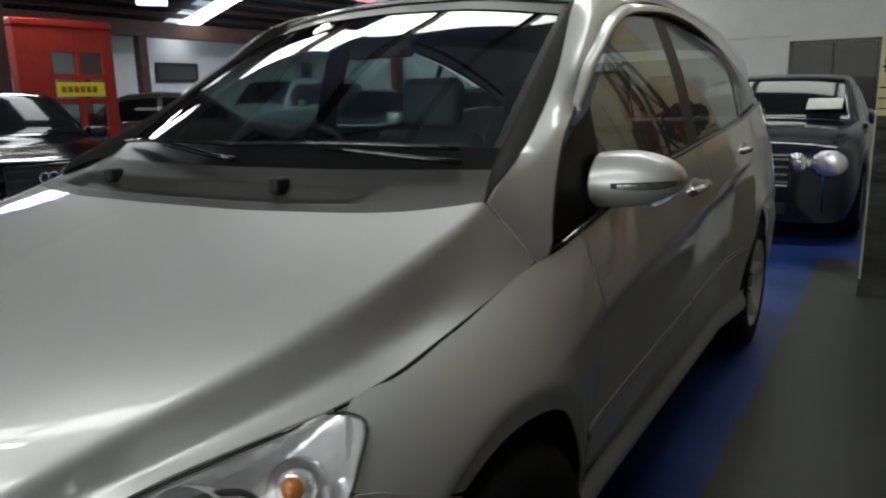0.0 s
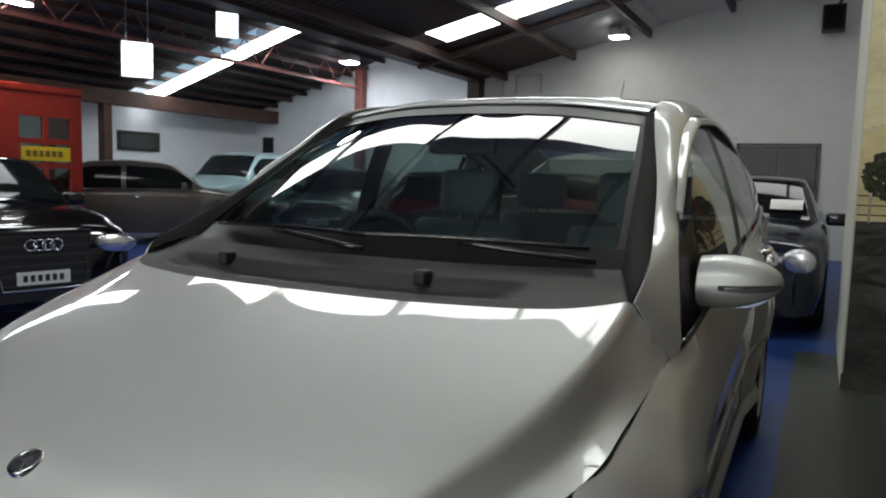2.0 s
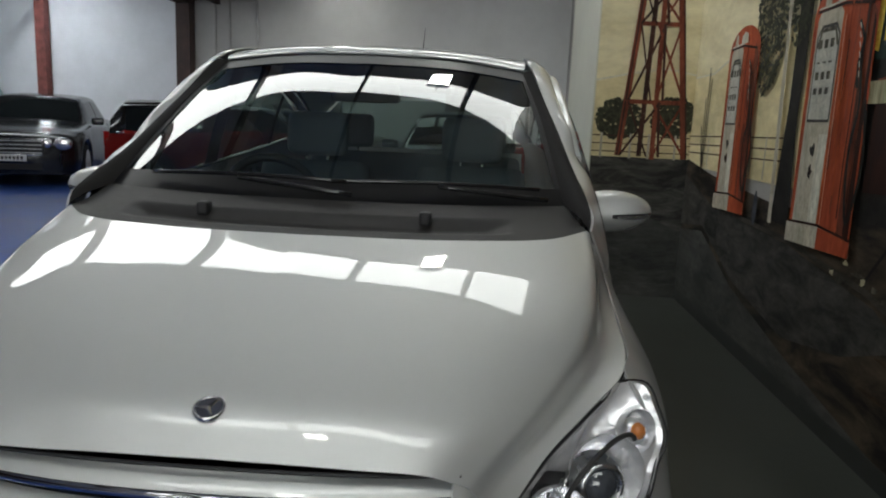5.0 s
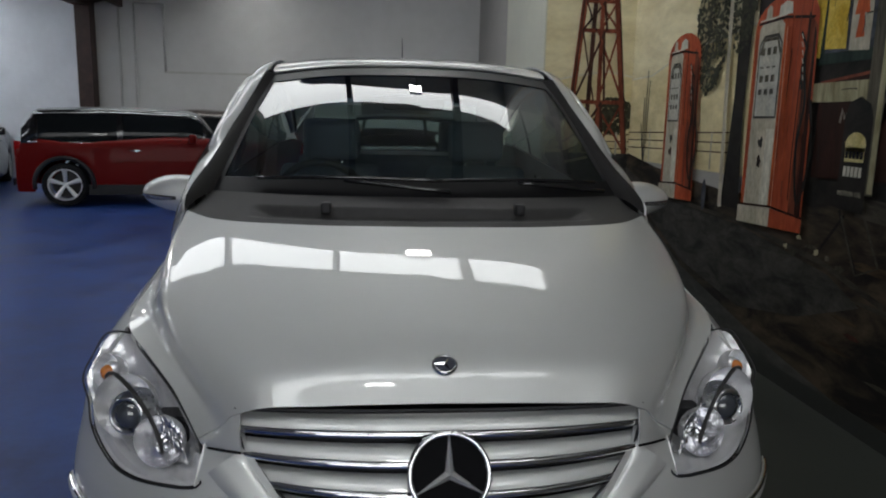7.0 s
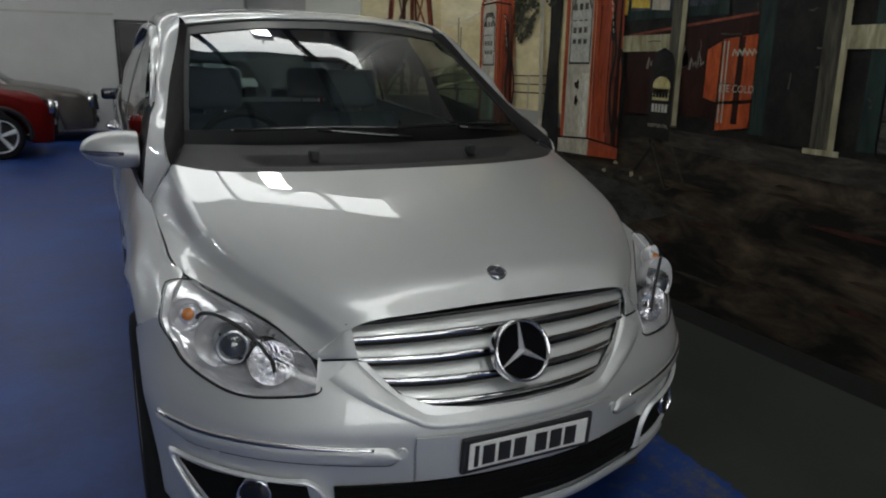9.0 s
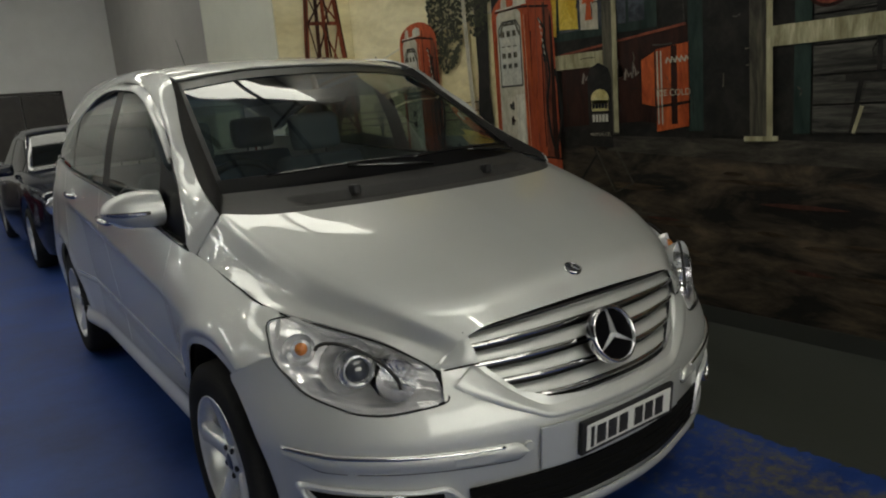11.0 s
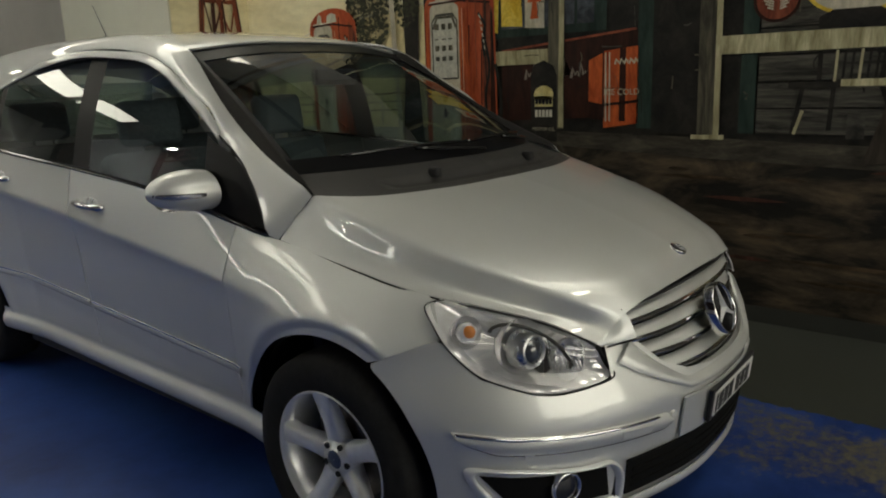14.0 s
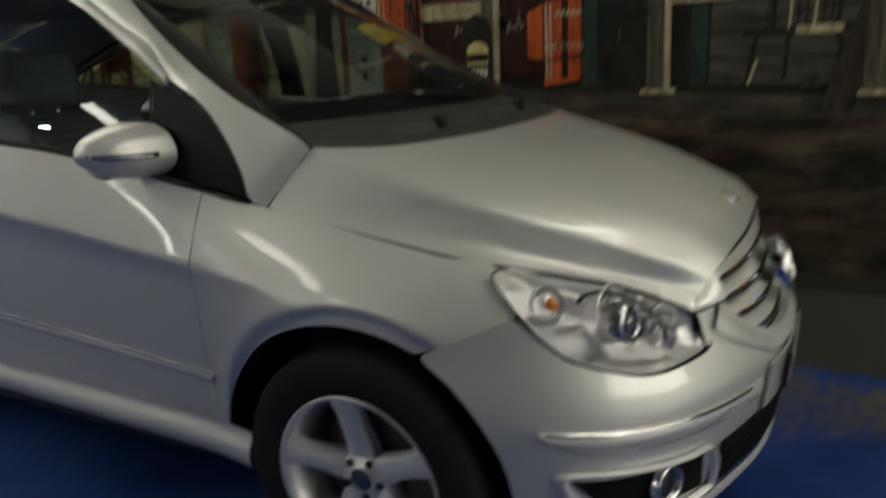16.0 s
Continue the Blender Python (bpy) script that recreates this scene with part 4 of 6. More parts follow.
star_m = Matrix.Translation((0, -.800, .683)) @ Vector((0, -.93, .36)).to_track_quat("X", "Z").to_matrix().to_4x4()
v, fc = lathe_bm([(-.02, .079), (.006, .079), (.011, .0745), (.006, .069), (-.002, .068)], 64)
badge = link("badge_ring", [star_m @ Vector(p) for p in v], fc, M_CHROME, grille, "round chrome star badge on a black disc")
v, fc = lathe_bm([(-.001, .0685), (-.0005, .0005)], 64)
link("badge_disc", [star_m @ Vector(p) for p in v], fc, M_BADGE, badge)


def star_arms(r, depth, width):
    v, f = [], []
    for k in range(3):
        a = math.pi / 2 + k * 2 * math.pi / 3
        d, n = np.array((math.cos(a), math.sin(a))), np.array((-math.sin(a), math.cos(a)))
        i = len(v)
        tip, l, rr = d * r, n * width - d * width * .58, -n * width - d * width * .58
        v += [(depth * .35, *tip), (0, *l), (0, *rr), (depth, 0, 0), (0, *(tip + n * .0012)), (0, *(tip - n * .0012))]
        f += [(i + 3, i + 1, i + 0), (i + 0, i + 2, i + 3), (i + 1, i + 4, i + 0), (i + 0, i + 5, i + 2)]
    return v, f


M_STAR = mat("bright_star_metal", (.85, .85, .86), .30, .6, .3)
v, fc = star_arms(.069, .014, .0095)
link("star", [star_m @ Vector(p) for p in v], fc, M_STAR, badge, smooth=False)

em = Matrix.Translation((0, -.658, .846)) @ Vector((0, -.42, .91)).to_track_quat("X", "Y").to_matrix().to_4x4()
v, fc = lathe_bm([(-.004, .0265), (.003, .0265), (.0055, .024), (.004, .0215)], 40)
emb = link("bonnet_emblem", [em @ Vector(p) for p in v], fc, M_CHROME, car, "small round chrome emblem")
v, fc = lathe_bm([(.0035, .022), (.0042, .0004)], 40)
link("emblem_disc", [em @ Vector(p) for p in v], fc, mat("emblem_silver", (.14, .145, .18), .22, .6, .5), emb)
v, fc = star_arms(.021, .004, .004)
link("emblem_star", [em @ (Vector(p) + Vector((.004, 0, 0))) for p in v], fc, M_CHROME, emb, smooth=False)

# ---- headlamps ----
def lamp_outline():
    up = [HOOD_S(t) + np.array((0, -.004, -.004)) for t in (.425, .35, .28, .21, .14, .07, .02)]
    inner = [np.array((.489, -.645, .680)), np.array((.479, -.662, .640)), bumper_pt(.424, .614)]
    lo = [bumper_pt(t, b_top(t) + .002) for t in (.452, .48, .52, .57, .62, .67, .71, .75, .785)]
    back = [np.array((.806, -.392, .732)), np.array((.797, -.350, .772)), np.array((.776, -.308, .812))]
    pts = up + inner + lo + back
    f = spline(*(pts[-3:] + pts + pts[:3]))
    d = np.linalg.norm(np.diff(np.array(pts[-3:] + pts + pts[:3]), axis=0), axis=1)
    s = np.r_[0, np.cumsum(d)] / d.sum()
    return [tuple(f(s[3] + (s[3 + len(pts)] - s[3]) * k / 84)) for k in range(84)]


OUT = lamp_outline()
LC = np.mean(np.array(OUT), axis=0)
LN = np.array((.60, -.66, .45))


def rings(sgn, scale, bulge, shift, n=7):
    o = np.array(OUT)
    v = [LC + LN * (bulge + shift)]
    f = []
    m = len(o)
    for k in range(1, n + 1):
        q = k / n
        for p in o:
            v.append(LC + (p - LC) * q * scale + LN * (bulge * (1 - q**2.2) + shift))
    for j in range(m):
        f.append((0, 1 + (j + 1) % m, 1 + j))
    for k in range(1, n):
        for j in range(m):
            a, b = 1 + (k - 1) * m + j, 1 + (k - 1) * m + (j + 1) % m
            f.append((a, b, b + m, a + m))
    pts = [Vector((sgn * p[0], p[1], p[2])) for p in v]
    i, j, k = f[0]
    if (pts[j] - pts[i]).cross(pts[k] - pts[i]).dot(Vector((sgn * LN[0], LN[1], LN[2]))) < 0:
        f = [q[::-1] for q in f]
    return pts, f


def bulb(name, sgn, c, r, prof, material, parent, facing=(.25, -1, .12), label="", n=32):
    d = Vector((sgn * facing[0], facing[1], facing[2]))
    m = Matrix.Translation((sgn * c[0], c[1], c[2])) @ d.to_track_quat("X", "Z").to_matrix().to_4x4()
    v, f = lathe_bm([(a * r, b * r) for a, b in prof], n)
    return link(name, [m @ Vector(p) for p in v], f, material, parent, label)


M_BOWL = mat("lamp_bowl", (.82, .82, .83), .20, .50, 0, .10, 18, .8, 24)
M_SILVERED = mat("silvered_plastic", (.94, .94, .95), .12, .62, 0, .05, 20, 1.0, 30)
M_LENS = mat("projector_lens", (.05, .055, .065), .04, 0, 1.0)
for sgn in (-1, 1):
    v, f = rings(sgn, .985, .030, -.003)
    lamp = link("headlamp", v, f, M_CLEAR, car, "clear headlamp with projector and amber bulb")
    lamp.visible_shadow = False
    v, f = rings(sgn, .975, -.060, -.006)
    link("reflector_bowl", v, f, M_BOWL, lamp, "silvered lamp housing")
    tube("lamp_seal", [(sgn * p[0], p[1] - .002, p[2]) for p in OUT], .0022, M_BLACKPL, lamp, n=8, closed=True)
    # dark line of the inner bezel, round the projector and the main beam
    ring = []
    for k in range(40):
        a = math.pi * (.12 + .98 * k / 39)
        c, d = math.cos(a), math.sin(a)
        ring.append((sgn * (.650 + .075 * c + .016 * d), -.540 + .070 * c + .012 * d, .700 + .066 * d + .036 * c))
    tube("bezel", ring, .0048, M_GREYPL, lamp, "dark lamp bezel line", n=8)
    bulb("reflector_bowl", sgn, (.664, -.505, .712), .072, [(.35, 1.0), (.12, .96), (-.2, .80), (-.45, .5), (-.55, .01)], M_SILVERED, lamp)
    pr = bulb("projector", sgn, (.655, -.545, .704), .040, [(-.9, 1.25), (.0, 1.18), (.30, 1.02), (.42, .92), (.36, .80), (.2, .76)], M_SATIN, lamp, label="round projector lens with a chrome ring")
    bulb("lens", sgn, (.655, -.545, .704), .040, [(.22, .78), (.45, .60), (.58, .30), (.60, .01)], M_LENS, pr)
    bulb("reflector_bowl", sgn, (.572, -.585, .668), .052, [(.55, 1.05), (.2, 1.0), (-.2, .8), (-.5, .45), (-.6, .01)], M_REFL, lamp)
    hb = bulb("main_beam_bulb", sgn, (.566, -.600, .667), .011, [(-1.0, .6), (0, 1.0), (.8, .7), (1.1, .01)], M_CHROME, lamp, n=16)
    bulb("reflector_bowl", sgn, (.735, -.398, .748), .042, [(.5, 1.0), (.2, .97), (-.2, .8), (-.5, .45), (-.6, .01)], M_SILVERED, lamp, facing=(.55, -1, .2))
    am = bulb("indicator_lens", sgn, (.737, -.411, .748), .027, [(-.4, .95), (0, 1.0), (.35, .85), (.55, .5), (.62, .01)], M_SILVERED, lamp, facing=(.55, -1, .2), label="clear indicator lens")
    bulb("indicator_bulb", sgn, (.741, -.421, .753), .017, [(-.6, .9), (0, 1.0), (.5, .8), (.8, .4), (.9, .01)], M_AMBER, am, facing=(.55, -1, .2), label="amber indicator bulb")
    # silvered steps and fins of the housing
    def inside(a, r, deep):
        """A place in the housing: a round the outline, r from the middle, deep behind the lens."""
        p = np.array(OUT[int(a * 84) % 84])
        q = LC + (p - LC) * r - LN * deep
        return (sgn * q[0], q[1], q[2])
    for a0, a1, r0, r1, dp in ((.05, .24, .93, .70, .010), (.26, .36, .92, .62, .014), (.40, .52, .92, .66, .012), (.55, .72, .93, .72, .010), (.74, .90, .92, .70, .012)):
        sheet("reflector_step", lambda u, v, a0=a0, a1=a1, r0=r0, r1=r1, dp=dp: inside(a0 + (a1 - a0) * u, r0 + (r1 - r0) * v, dp + .030 * v * v), 16, 5, M_SILVERED, lamp, "silvered step", flip=sgn > 0)
    for k in range(6):
        a = np.array((.520 + .012 * k, -.628 + .012 * k, .628 + .007 * k))
        b = a + np.array((.020, .022, .060))
        tube("reflector_rib", [(sgn * a[0], a[1], a[2]), (sgn * b[0], b[1], b[2])], .0035, M_CHROME, lamp, n=6)

# ---- wheels ----
# Darkened so that the gaps between the spokes look dark.
M_DISC = mat("dark_brake_steel", (.10, .095, .09), .45, .7, 0, .3, 30)


def wheel(y, sgn):
    root = new("wheel")
    root.parent = car
    root["label"] = "five-spoke alloy wheel with a black tyre"
    prof = [(-.095, .205), (-.100, .225), (-.103, .262), (-.098, .296), (-.083, .312), (-.04, .3165), (.04, .3165), (.083, .312), (.098, .296), (.103, .262), (.100, .225), (.093, .208)]
    v, f = lathe_bm(prof, 64)
    v = [(p[0] * sgn, p[1], p[2]) for p in v]
    tyre = link("tyre", v, f, M_RUBBER, root, "black rubber tyre")
    for x in (-.05, -.017, .017, .05):
        gv, gf = lathe_bm([(x - .004, .3168), (x, .3180), (x + .004, .3168)], 64)
        link("tread_rib", [(p[0] * sgn, p[1], p[2]) for p in gv], gf, M_RUBBER, tyre)
    v, f = lathe_bm([(-.09, .200), (-.06, .185), (.03, .185), (.070, .196), (.088, .204), (.094, .214), (.098, .213), (.098, .208), (.092, .203)], 64)
    rim = link("rim", [(p[0] * sgn, p[1], p[2]) for p in v], f, M_ALLOY, root, "silver alloy rim")
    for k in range(5):
        a = math.radians(82 + 72 * k)
        d, n = np.array((math.cos(a), math.sin(a))), np.array((-math.sin(a), math.cos(a)))
        rows = []
        for r, w, xo, th in ((.030, .030, .060, .05), (.060, .032, .066, .045), (.110, .028, .074, .04), (.160, .029, .084, .035), (.203, .040, .090, .03)):
            rows.append([(xo - th, *(d * r - n * w)), (xo - .008, *(d * r - n * w)), (xo, *(d * r - n * w * .72)), (xo + .001, *(d * r)), (xo, *(d * r + n * w * .72)), (xo - .008, *(d * r + n * w)), (xo - th, *(d * r + n * w))])
        v = [(p[0] * sgn, p[1], p[2]) for row in rows for p in row]
        link("spoke", v, grid_faces(5, 7, sgn < 0), M_ALLOY, rim)
    v, f = lathe_bm([(.03, .062), (.060, .060), (.066, .052), (.068, .036), (.072, .033), (.074, .028)], 40)
    link("hub", [(p[0] * sgn, p[1], p[2]) for p in v], f, M_ALLOY, rim)
    v, f = lathe_bm([(.072, .0285), (.076, .022), (.077, .0005)], 32)
    link("hub_cap", [(p[0] * sgn, p[1], p[2]) for p in v], f, mat("cap_blue", (.05, .07, .13), .3, .4, .4), rim, "blue-grey hub cap")
    for k in range(5):
        a = math.radians(82 + 36 + 72 * k)
        bv, bf = lathe_bm([(.055, .009), (.072, .009), (.074, .006), (.070, .0045), (.066, .0004)], 16)
        link("wheel_bolt", [(p[0] * sgn, p[1] + .046 * math.cos(a), p[2] + .046 * math.sin(a)) for p in bv], bf, M_BLACKPL, rim)
    v, f = lathe_bm([(-.01, .055), (-.01, .145), (.004, .145), (.004, .055)], 48)
    link("brake_disc", [(p[0] * sgn, p[1], p[2]) for p in v], f, M_DISC, root, "steel brake disc")
    v, f = lathe_bm([(-.085, .19), (-.03, .17), (-.03, .001)], 32)
    link("brake_shield", [(p[0] * sgn, p[1], p[2]) for p in v], f, M_BLACKPL, root)
    root.matrix_basis = pose(sgn * (.768 if y < 1 else .722), y, .316)


for sgn in (-1, 1):
    for y in (0.0, 2.72):
        wheel(y, sgn)

        def liner(u, v, sgn=sgn, y=y):
            a = math.pi * (-.02 + 1.04 * u)
            r = ARCH + .002 + .02 * min(1, v * 5)
            yy, zz = y + r * math.cos(a), .313 + r * math.sin(a)
            s0 = min(flank(yy, max(zz, .36)), .868) - .012
            return (sgn * (s0 + (.50 - s0) * v), yy, zz)
        sheet("wheel_liner", liner, 33, 8, M_BLACKPL, car, "black wheel arch liner")
        bm = box_bm(sgn * .50 - .01, sgn * .50 + .01, y - .38, y + .38, .22, .72)
        part("wheel_liner", bm, M_BLACKPL, car)
box("underbody", -.74, .74, .40, 2.30, .19, .30, M_BLACKPL, car, "dark underbody")
box("underbody", -.49, .49, -.70, 3.3, .20, .33, M_BLACKPL, car)
box("bulkhead", -.60, .60, -.55, -.50, .33, .70, M_BLACKPL, car)
box("bulkhead", -.70, .70, .18, .22, .33, .98, M_BLACKPL, car)

# ---- tail ----
def tail_fn(u, v):
    s = 2 * u - 1
    z = .24 + (1.10 - .24) * v
    y = 3.44 + .06 * math.sin(math.pi * min(1, v * 1.1)) - .10 * abs(s) ** 3
    return (s * (.70 - .03 * v), y, z)


def rear_glass_fn(u, v):
    s = 2 * u - 1
    return (s * (.64 - .08 * v), 3.47 - .10 * abs(s) ** 3 - .20 * v, 1.10 + .33 * v)


sheet("tailgate", tail_fn, 31, 16, M_SILVER, car, "silver tailgate")
rg = sheet("rear_window", rear_glass_fn, 21, 10, M_GLASS, car, "tinted rear window")
rg.visible_shadow = False
for sgn in (-1, 1):
    box("tail_lamp", min(sgn * .62, sgn * .70), max(sgn * .62, sgn * .70), 3.36, 3.46, .85, 1.15, M_RED, car, "red tail lamp", .02)

# ---- cabin ----
def dash_fn(u, v):
    prof = spline((.20, .90), (.24, 1.035), (.42, 1.055), (.60, 1.060), (.72, 1.045), (.78, .98), (.76, .80), (.72, .45))
    p = prof(v)
    x = (2 * u - 1) * .70
    hump = .035 * math.exp(-((x + .36) / .16) ** 2) * (1 if .4 < v < .75 else 0)
    return (x, p[0] + .05 * (abs(x) / .7) ** 2, p[1] + hump - .02 * (abs(x) / .7) ** 2)


sheet("dashboard", dash_fn, 41, 40, M_DASH, car, "black plastic dashboard")
sw = spline(*[(-.36 + .185 * math.cos(a), .905 - .08 * math.sin(a) * .4, .985 + .185 * math.sin(a) * .93) for a in np.linspace(0, 2 * math.pi, 17)])
wh = tube("steering_wheel", [sw(k / 48) for k in range(48)], .016, M_DASH, car, "black steering wheel", closed=True)
part("airbag_cover", box_bm(-.45, -.27, .86, .91, .93, 1.05, .03), M_DASH, wh)
tube("wheel_spoke", [(-.53, .90, .99), (-.19, .90, .99)], .014, M_DASH, wh)


def seat(x, y, wide, name="car_seat", rests=(0,)):
    root = new(name)
    root.parent = car
    root["label"] = "blue-grey cloth seat with a headrest"
    part("cushion", box_bm(x - wide / 2, x + wide / 2, y - .45, y + .12, .36, .56, .06, 3), M_SEAT, root, smooth=True)
    bm = box_bm(-wide / 2, wide / 2, -.07, .07, 0, .62, .06, 3)
    bmesh.ops.transform(bm, matrix=pose(x, y + .06, .50, -12, 0, 0), verts=bm.verts)
    part("backrest", bm, M_SEAT, root, smooth=True)
    for r in rests:
        bm = box_bm(-.14, .14, -.05, .05, 0, .20, .045, 3)
        bmesh.ops.transform(bm, matrix=pose(x + r, y + .20, 1.13, -8, 0, 0), verts=bm.verts)
        part("headrest", bm, M_SEAT, root, smooth=True)
        for d in (-.05, .05):
            tube("headrest_post", [(x + r + d, y + .19, 1.07), (x + r + d, y + .20, 1.16)], .006, M_CHROME, root, n=6)


for x in (-.36, .36):
    seat(x, 1.42, .50)
seat(0, 2.45, 1.26, "rear_bench", (-.40, .40))
box("headlining", -.50, .50, 1.05, 3.1, 1.515, 1.53, mat("headlining_cloth", (.35, .35, .34), .9), car)
part("interior_mirror", box_bm(-.12, .12, .78, .81, 1.365, 1.43, .02), M_DASH, car, "black interior mirror")
tube("interior_mirror_stem", [(0, .80, 1.40), (0, .84, 1.485)], .012, M_DASH, car)
box("cabin_floor", -.72, .72, .30, 3.3, .30, .34, M_DASH, car)
for sgn in (-1, 1):
    box("door_card", min(sgn * .70, sgn * .74), max(sgn * .70, sgn * .74), .45, 2.4, .36, .93, M_DASH, car)

# ---- wipers, washers, aerial ----
for x0, x1 in ((-.50, .06), (.02, .58)):
    pts = []
    for k in range(13):
        x = x0 + (x1 - x0) * k / 12
        p = screen_fn(.070 + .012 * math.sin(math.pi * k / 12), .5 + x / 1.32)
        pts.append((p[0], p[1] - .012, p[2] + .016))
    wb = tube("wiper", pts, .006, M_GLOSSBLK, car, "black windscreen wiper", n=6)
    pts2 = []
    for k in range(7):
        q = screen_fn(.02 + .055 * k / 6, .5 + (x1 + .02 - (x1 - x0) * .55 * k / 6) / 1.32)
        pts2.append((q[0], q[1] - .014, q[2] + .012))
    tube("wiper_arm", pts2, .007, M_GLOSSBLK, wb, n=6)
for x in (-.282, .282):
    bm = box_bm(x - .015, x + .015, .028, .070, 1.058, 1.092, .009, 3)
    part("washer_jet", bm, M_BLACKPL, car, "black washer jet", smooth=True)
    tube("cowl_seam", [Vector(cowl_fn(u, .5 + math.copysign(.405 - .02 * u, x))) + Vector((0, 0, .0005)) for u in np.linspace(.02, .98, 8)], .0018, M_INTAKE, car, n=6)
for x0, x1 in ((-.46, -.31), (-.25, .25), (.31, .46)):
    def vent(u, v, x0=x0, x1=x1):
        return cowl_fn(.32 + .22 * v, .5 + (x0 + (x1 - x0) * u) / 1.41)
    vs = [vent(i / 16, j / 4) for i in range(17) for j in range(5)]
    link("cowl_vent", [(p[0], p[1], p[2] + .003) for p in vs], grid_faces(17, 5), M_INTAKE, car, "black cowl air vent")
tube("aerial", [(.02, 2.60, 1.60), (.02, 2.76, 1.85)], .004, M_BLACKPL, car, "short black roof aerial", n=6, taper=.5)


# ---- the painted mural ----
def paint(name, c1, c2, stretch=(3, 3, 3), rough=0.6, p0=0.35, p1=0.68, streak=(0.74, 1.20)):
    """Brushed paint: two colours mixed by stretched noise at two scales."""
    m = bpy.data.materials.new(name)
    m.use_nodes = True
    nt = m.node_tree
    b = nt.nodes["Principled BSDF"]
    tc, mp = nt.nodes.new("ShaderNodeTexCoord"), nt.nodes.new("ShaderNodeMapping")
    mp.inputs["Scale"].default_value = stretch
    nt.links.new(tc.outputs["Object"], mp.inputs["Vector"])
    n = nt.nodes.new("ShaderNodeTexNoise")
    n.inputs["Scale"].default_value, n.inputs["Detail"].default_value, n.inputs["Roughness"].default_value = 2.0, 9, 0.62
    n.inputs["Distortion"].default_value = 0.6
    nt.links.new(mp.outputs[0], n.inputs["Vector"])
    r = nt.nodes.new("ShaderNodeValToRGB")
    e = r.color_ramp.elements
    e[0].position, e[0].color, e[1].position, e[1].color = p0, (*c1, 1), p1, (*c2, 1)
    nt.links.new(n.outputs["Fac"], r.inputs[0])
    n2 = nt.nodes.new("ShaderNodeTexNoise")
    n2.inputs["Scale"].default_value, n2.inputs["Detail"].default_value, n2.inputs["Roughness"].default_value = 11.0, 6, 0.7
    nt.links.new(mp.outputs[0], n2.inputs["Vector"])
    mr = nt.nodes.new("ShaderNodeMapRange")
    mr.inputs[1].default_value, mr.inputs[2].default_value, mr.inputs[3].default_value, mr.inputs[4].default_value = 0.3, 0.7, streak[0], streak[1]
    nt.links.new(n2.outputs["Fac"], mr.inputs[0])
    vm = nt.nodes.new("ShaderNodeVectorMath")
    vm.operation = "SCALE"
    nt.links.new(r.outputs[0], vm.inputs[0])
    nt.links.new(mr.outputs[0], vm.inputs["Scale"])
    nt.links.new(vm.outputs[0], b.inputs["Base Color"])
    bp = nt.nodes.new("ShaderNodeBump")
    bp.inputs["Strength"].default_value, bp.inputs["Distance"].default_value = 0.08, 0.002
    nt.links.new(n2.outputs["Fac"], bp.inputs["Height"])
    nt.links.new(bp.outputs[0], b.inputs["Normal"])
    b.inputs["Roughness"].default_value = rough
    b.inputs["Specular IOR Level"].default_value = 0.18
    return m


P_SKY = paint("mural_sky", (.66, .58, .35), (.90, .83, .58), (1, .8, 2.2), streak=(.92, 1.06))
P_HILL = paint("mural_hill", (.62, .53, .29), (.82, .72, .44), (1, 1.0, 2.4), streak=(.90, 1.08))
P_LINE = paint("mural_hill_edge", (.62, .58, .45), (.74, .70, .56))
P_GROUND = paint("mural_ground", (.013, .012, .011), (.150, .112, .074), (1, 1.1, 3.4), p0=.42, p1=.80)
P_VERGE = paint("mural_verge", (.020, .020, .019), (.090, .086, .076), (1, 2, 5))
P_ROAD = paint("mural_road", (.042, .044, .041), (.100, .100, .092), (1, 1, 3))
P_KERB = paint("mural_kerb", (.026, .023, .019), (.085, .076, .060), (1, 2, 8))
P_TOWER = paint("mural_tower_red", (.13, .032, .018), (.30, .085, .045), (6, 6, 2))
P_TOWERD = paint("mural_tower_dark", (.03, .015, .012), (.09, .035, .025), (6, 6, 2))
P_LEAF = paint("mural_foliage", (.020, .022, .014), (.075, .075, .045), (14, 14, 14))
P_RED = paint("mural_pump_red", (.30, .050, .020), (.55, .115, .045), (5, 5, 1.2))
P_REDD = paint("mural_deep_red", (.012, .005, .004), (.045, .013, .008), (5, 5, 1.2))
P_CREAM = paint("mural_cream", (.38, .35, .27), (.60, .56, .45), (4, 4, 2))
P_PALE = paint("mural_pale_cream", (.52, .50, .42), (.72, .70, .60), (4, 4, 2))
P_DIAL = paint("mural_dial_white", (.40, .40, .36), (.58, .57, .50), (6, 6, 6))
P_SALMON = paint("mural_salmon", (.60, .24, .14), (.75, .38, .25), (6, 6, 1))
P_SCROLL = paint("mural_scroll_grey", (.16, .14, .12), (.30, .26, .22), (9, 9, 9))
P_EARTH = paint("mural_grey_earth", (.024, .024, .022), (.150, .145, .128), (1.5, 1, 5), p0=.40, p1=.75)
P_LOG = paint("mural_dark_log", (.010, .008, .007), (.055, .045, .036), (6, 6, 1.5))
P_SIGN = paint("mural_sign_cream", (.50, .42, .16), (.68, .60, .30), (6, 6, 6))
P_TAN = paint("mural_tan_earth", (.020, .014, .009), (.095, .064, .038), (1, 2, 9))
P_DARK = paint("mural_shadow", (.008, .008, .008), (.028, .025, .022), (3, 3, 3))
P_BOARD = paint("mural_boards", (.018, .018, .016), (.110, .105, .090), (1, 1.5, 14))
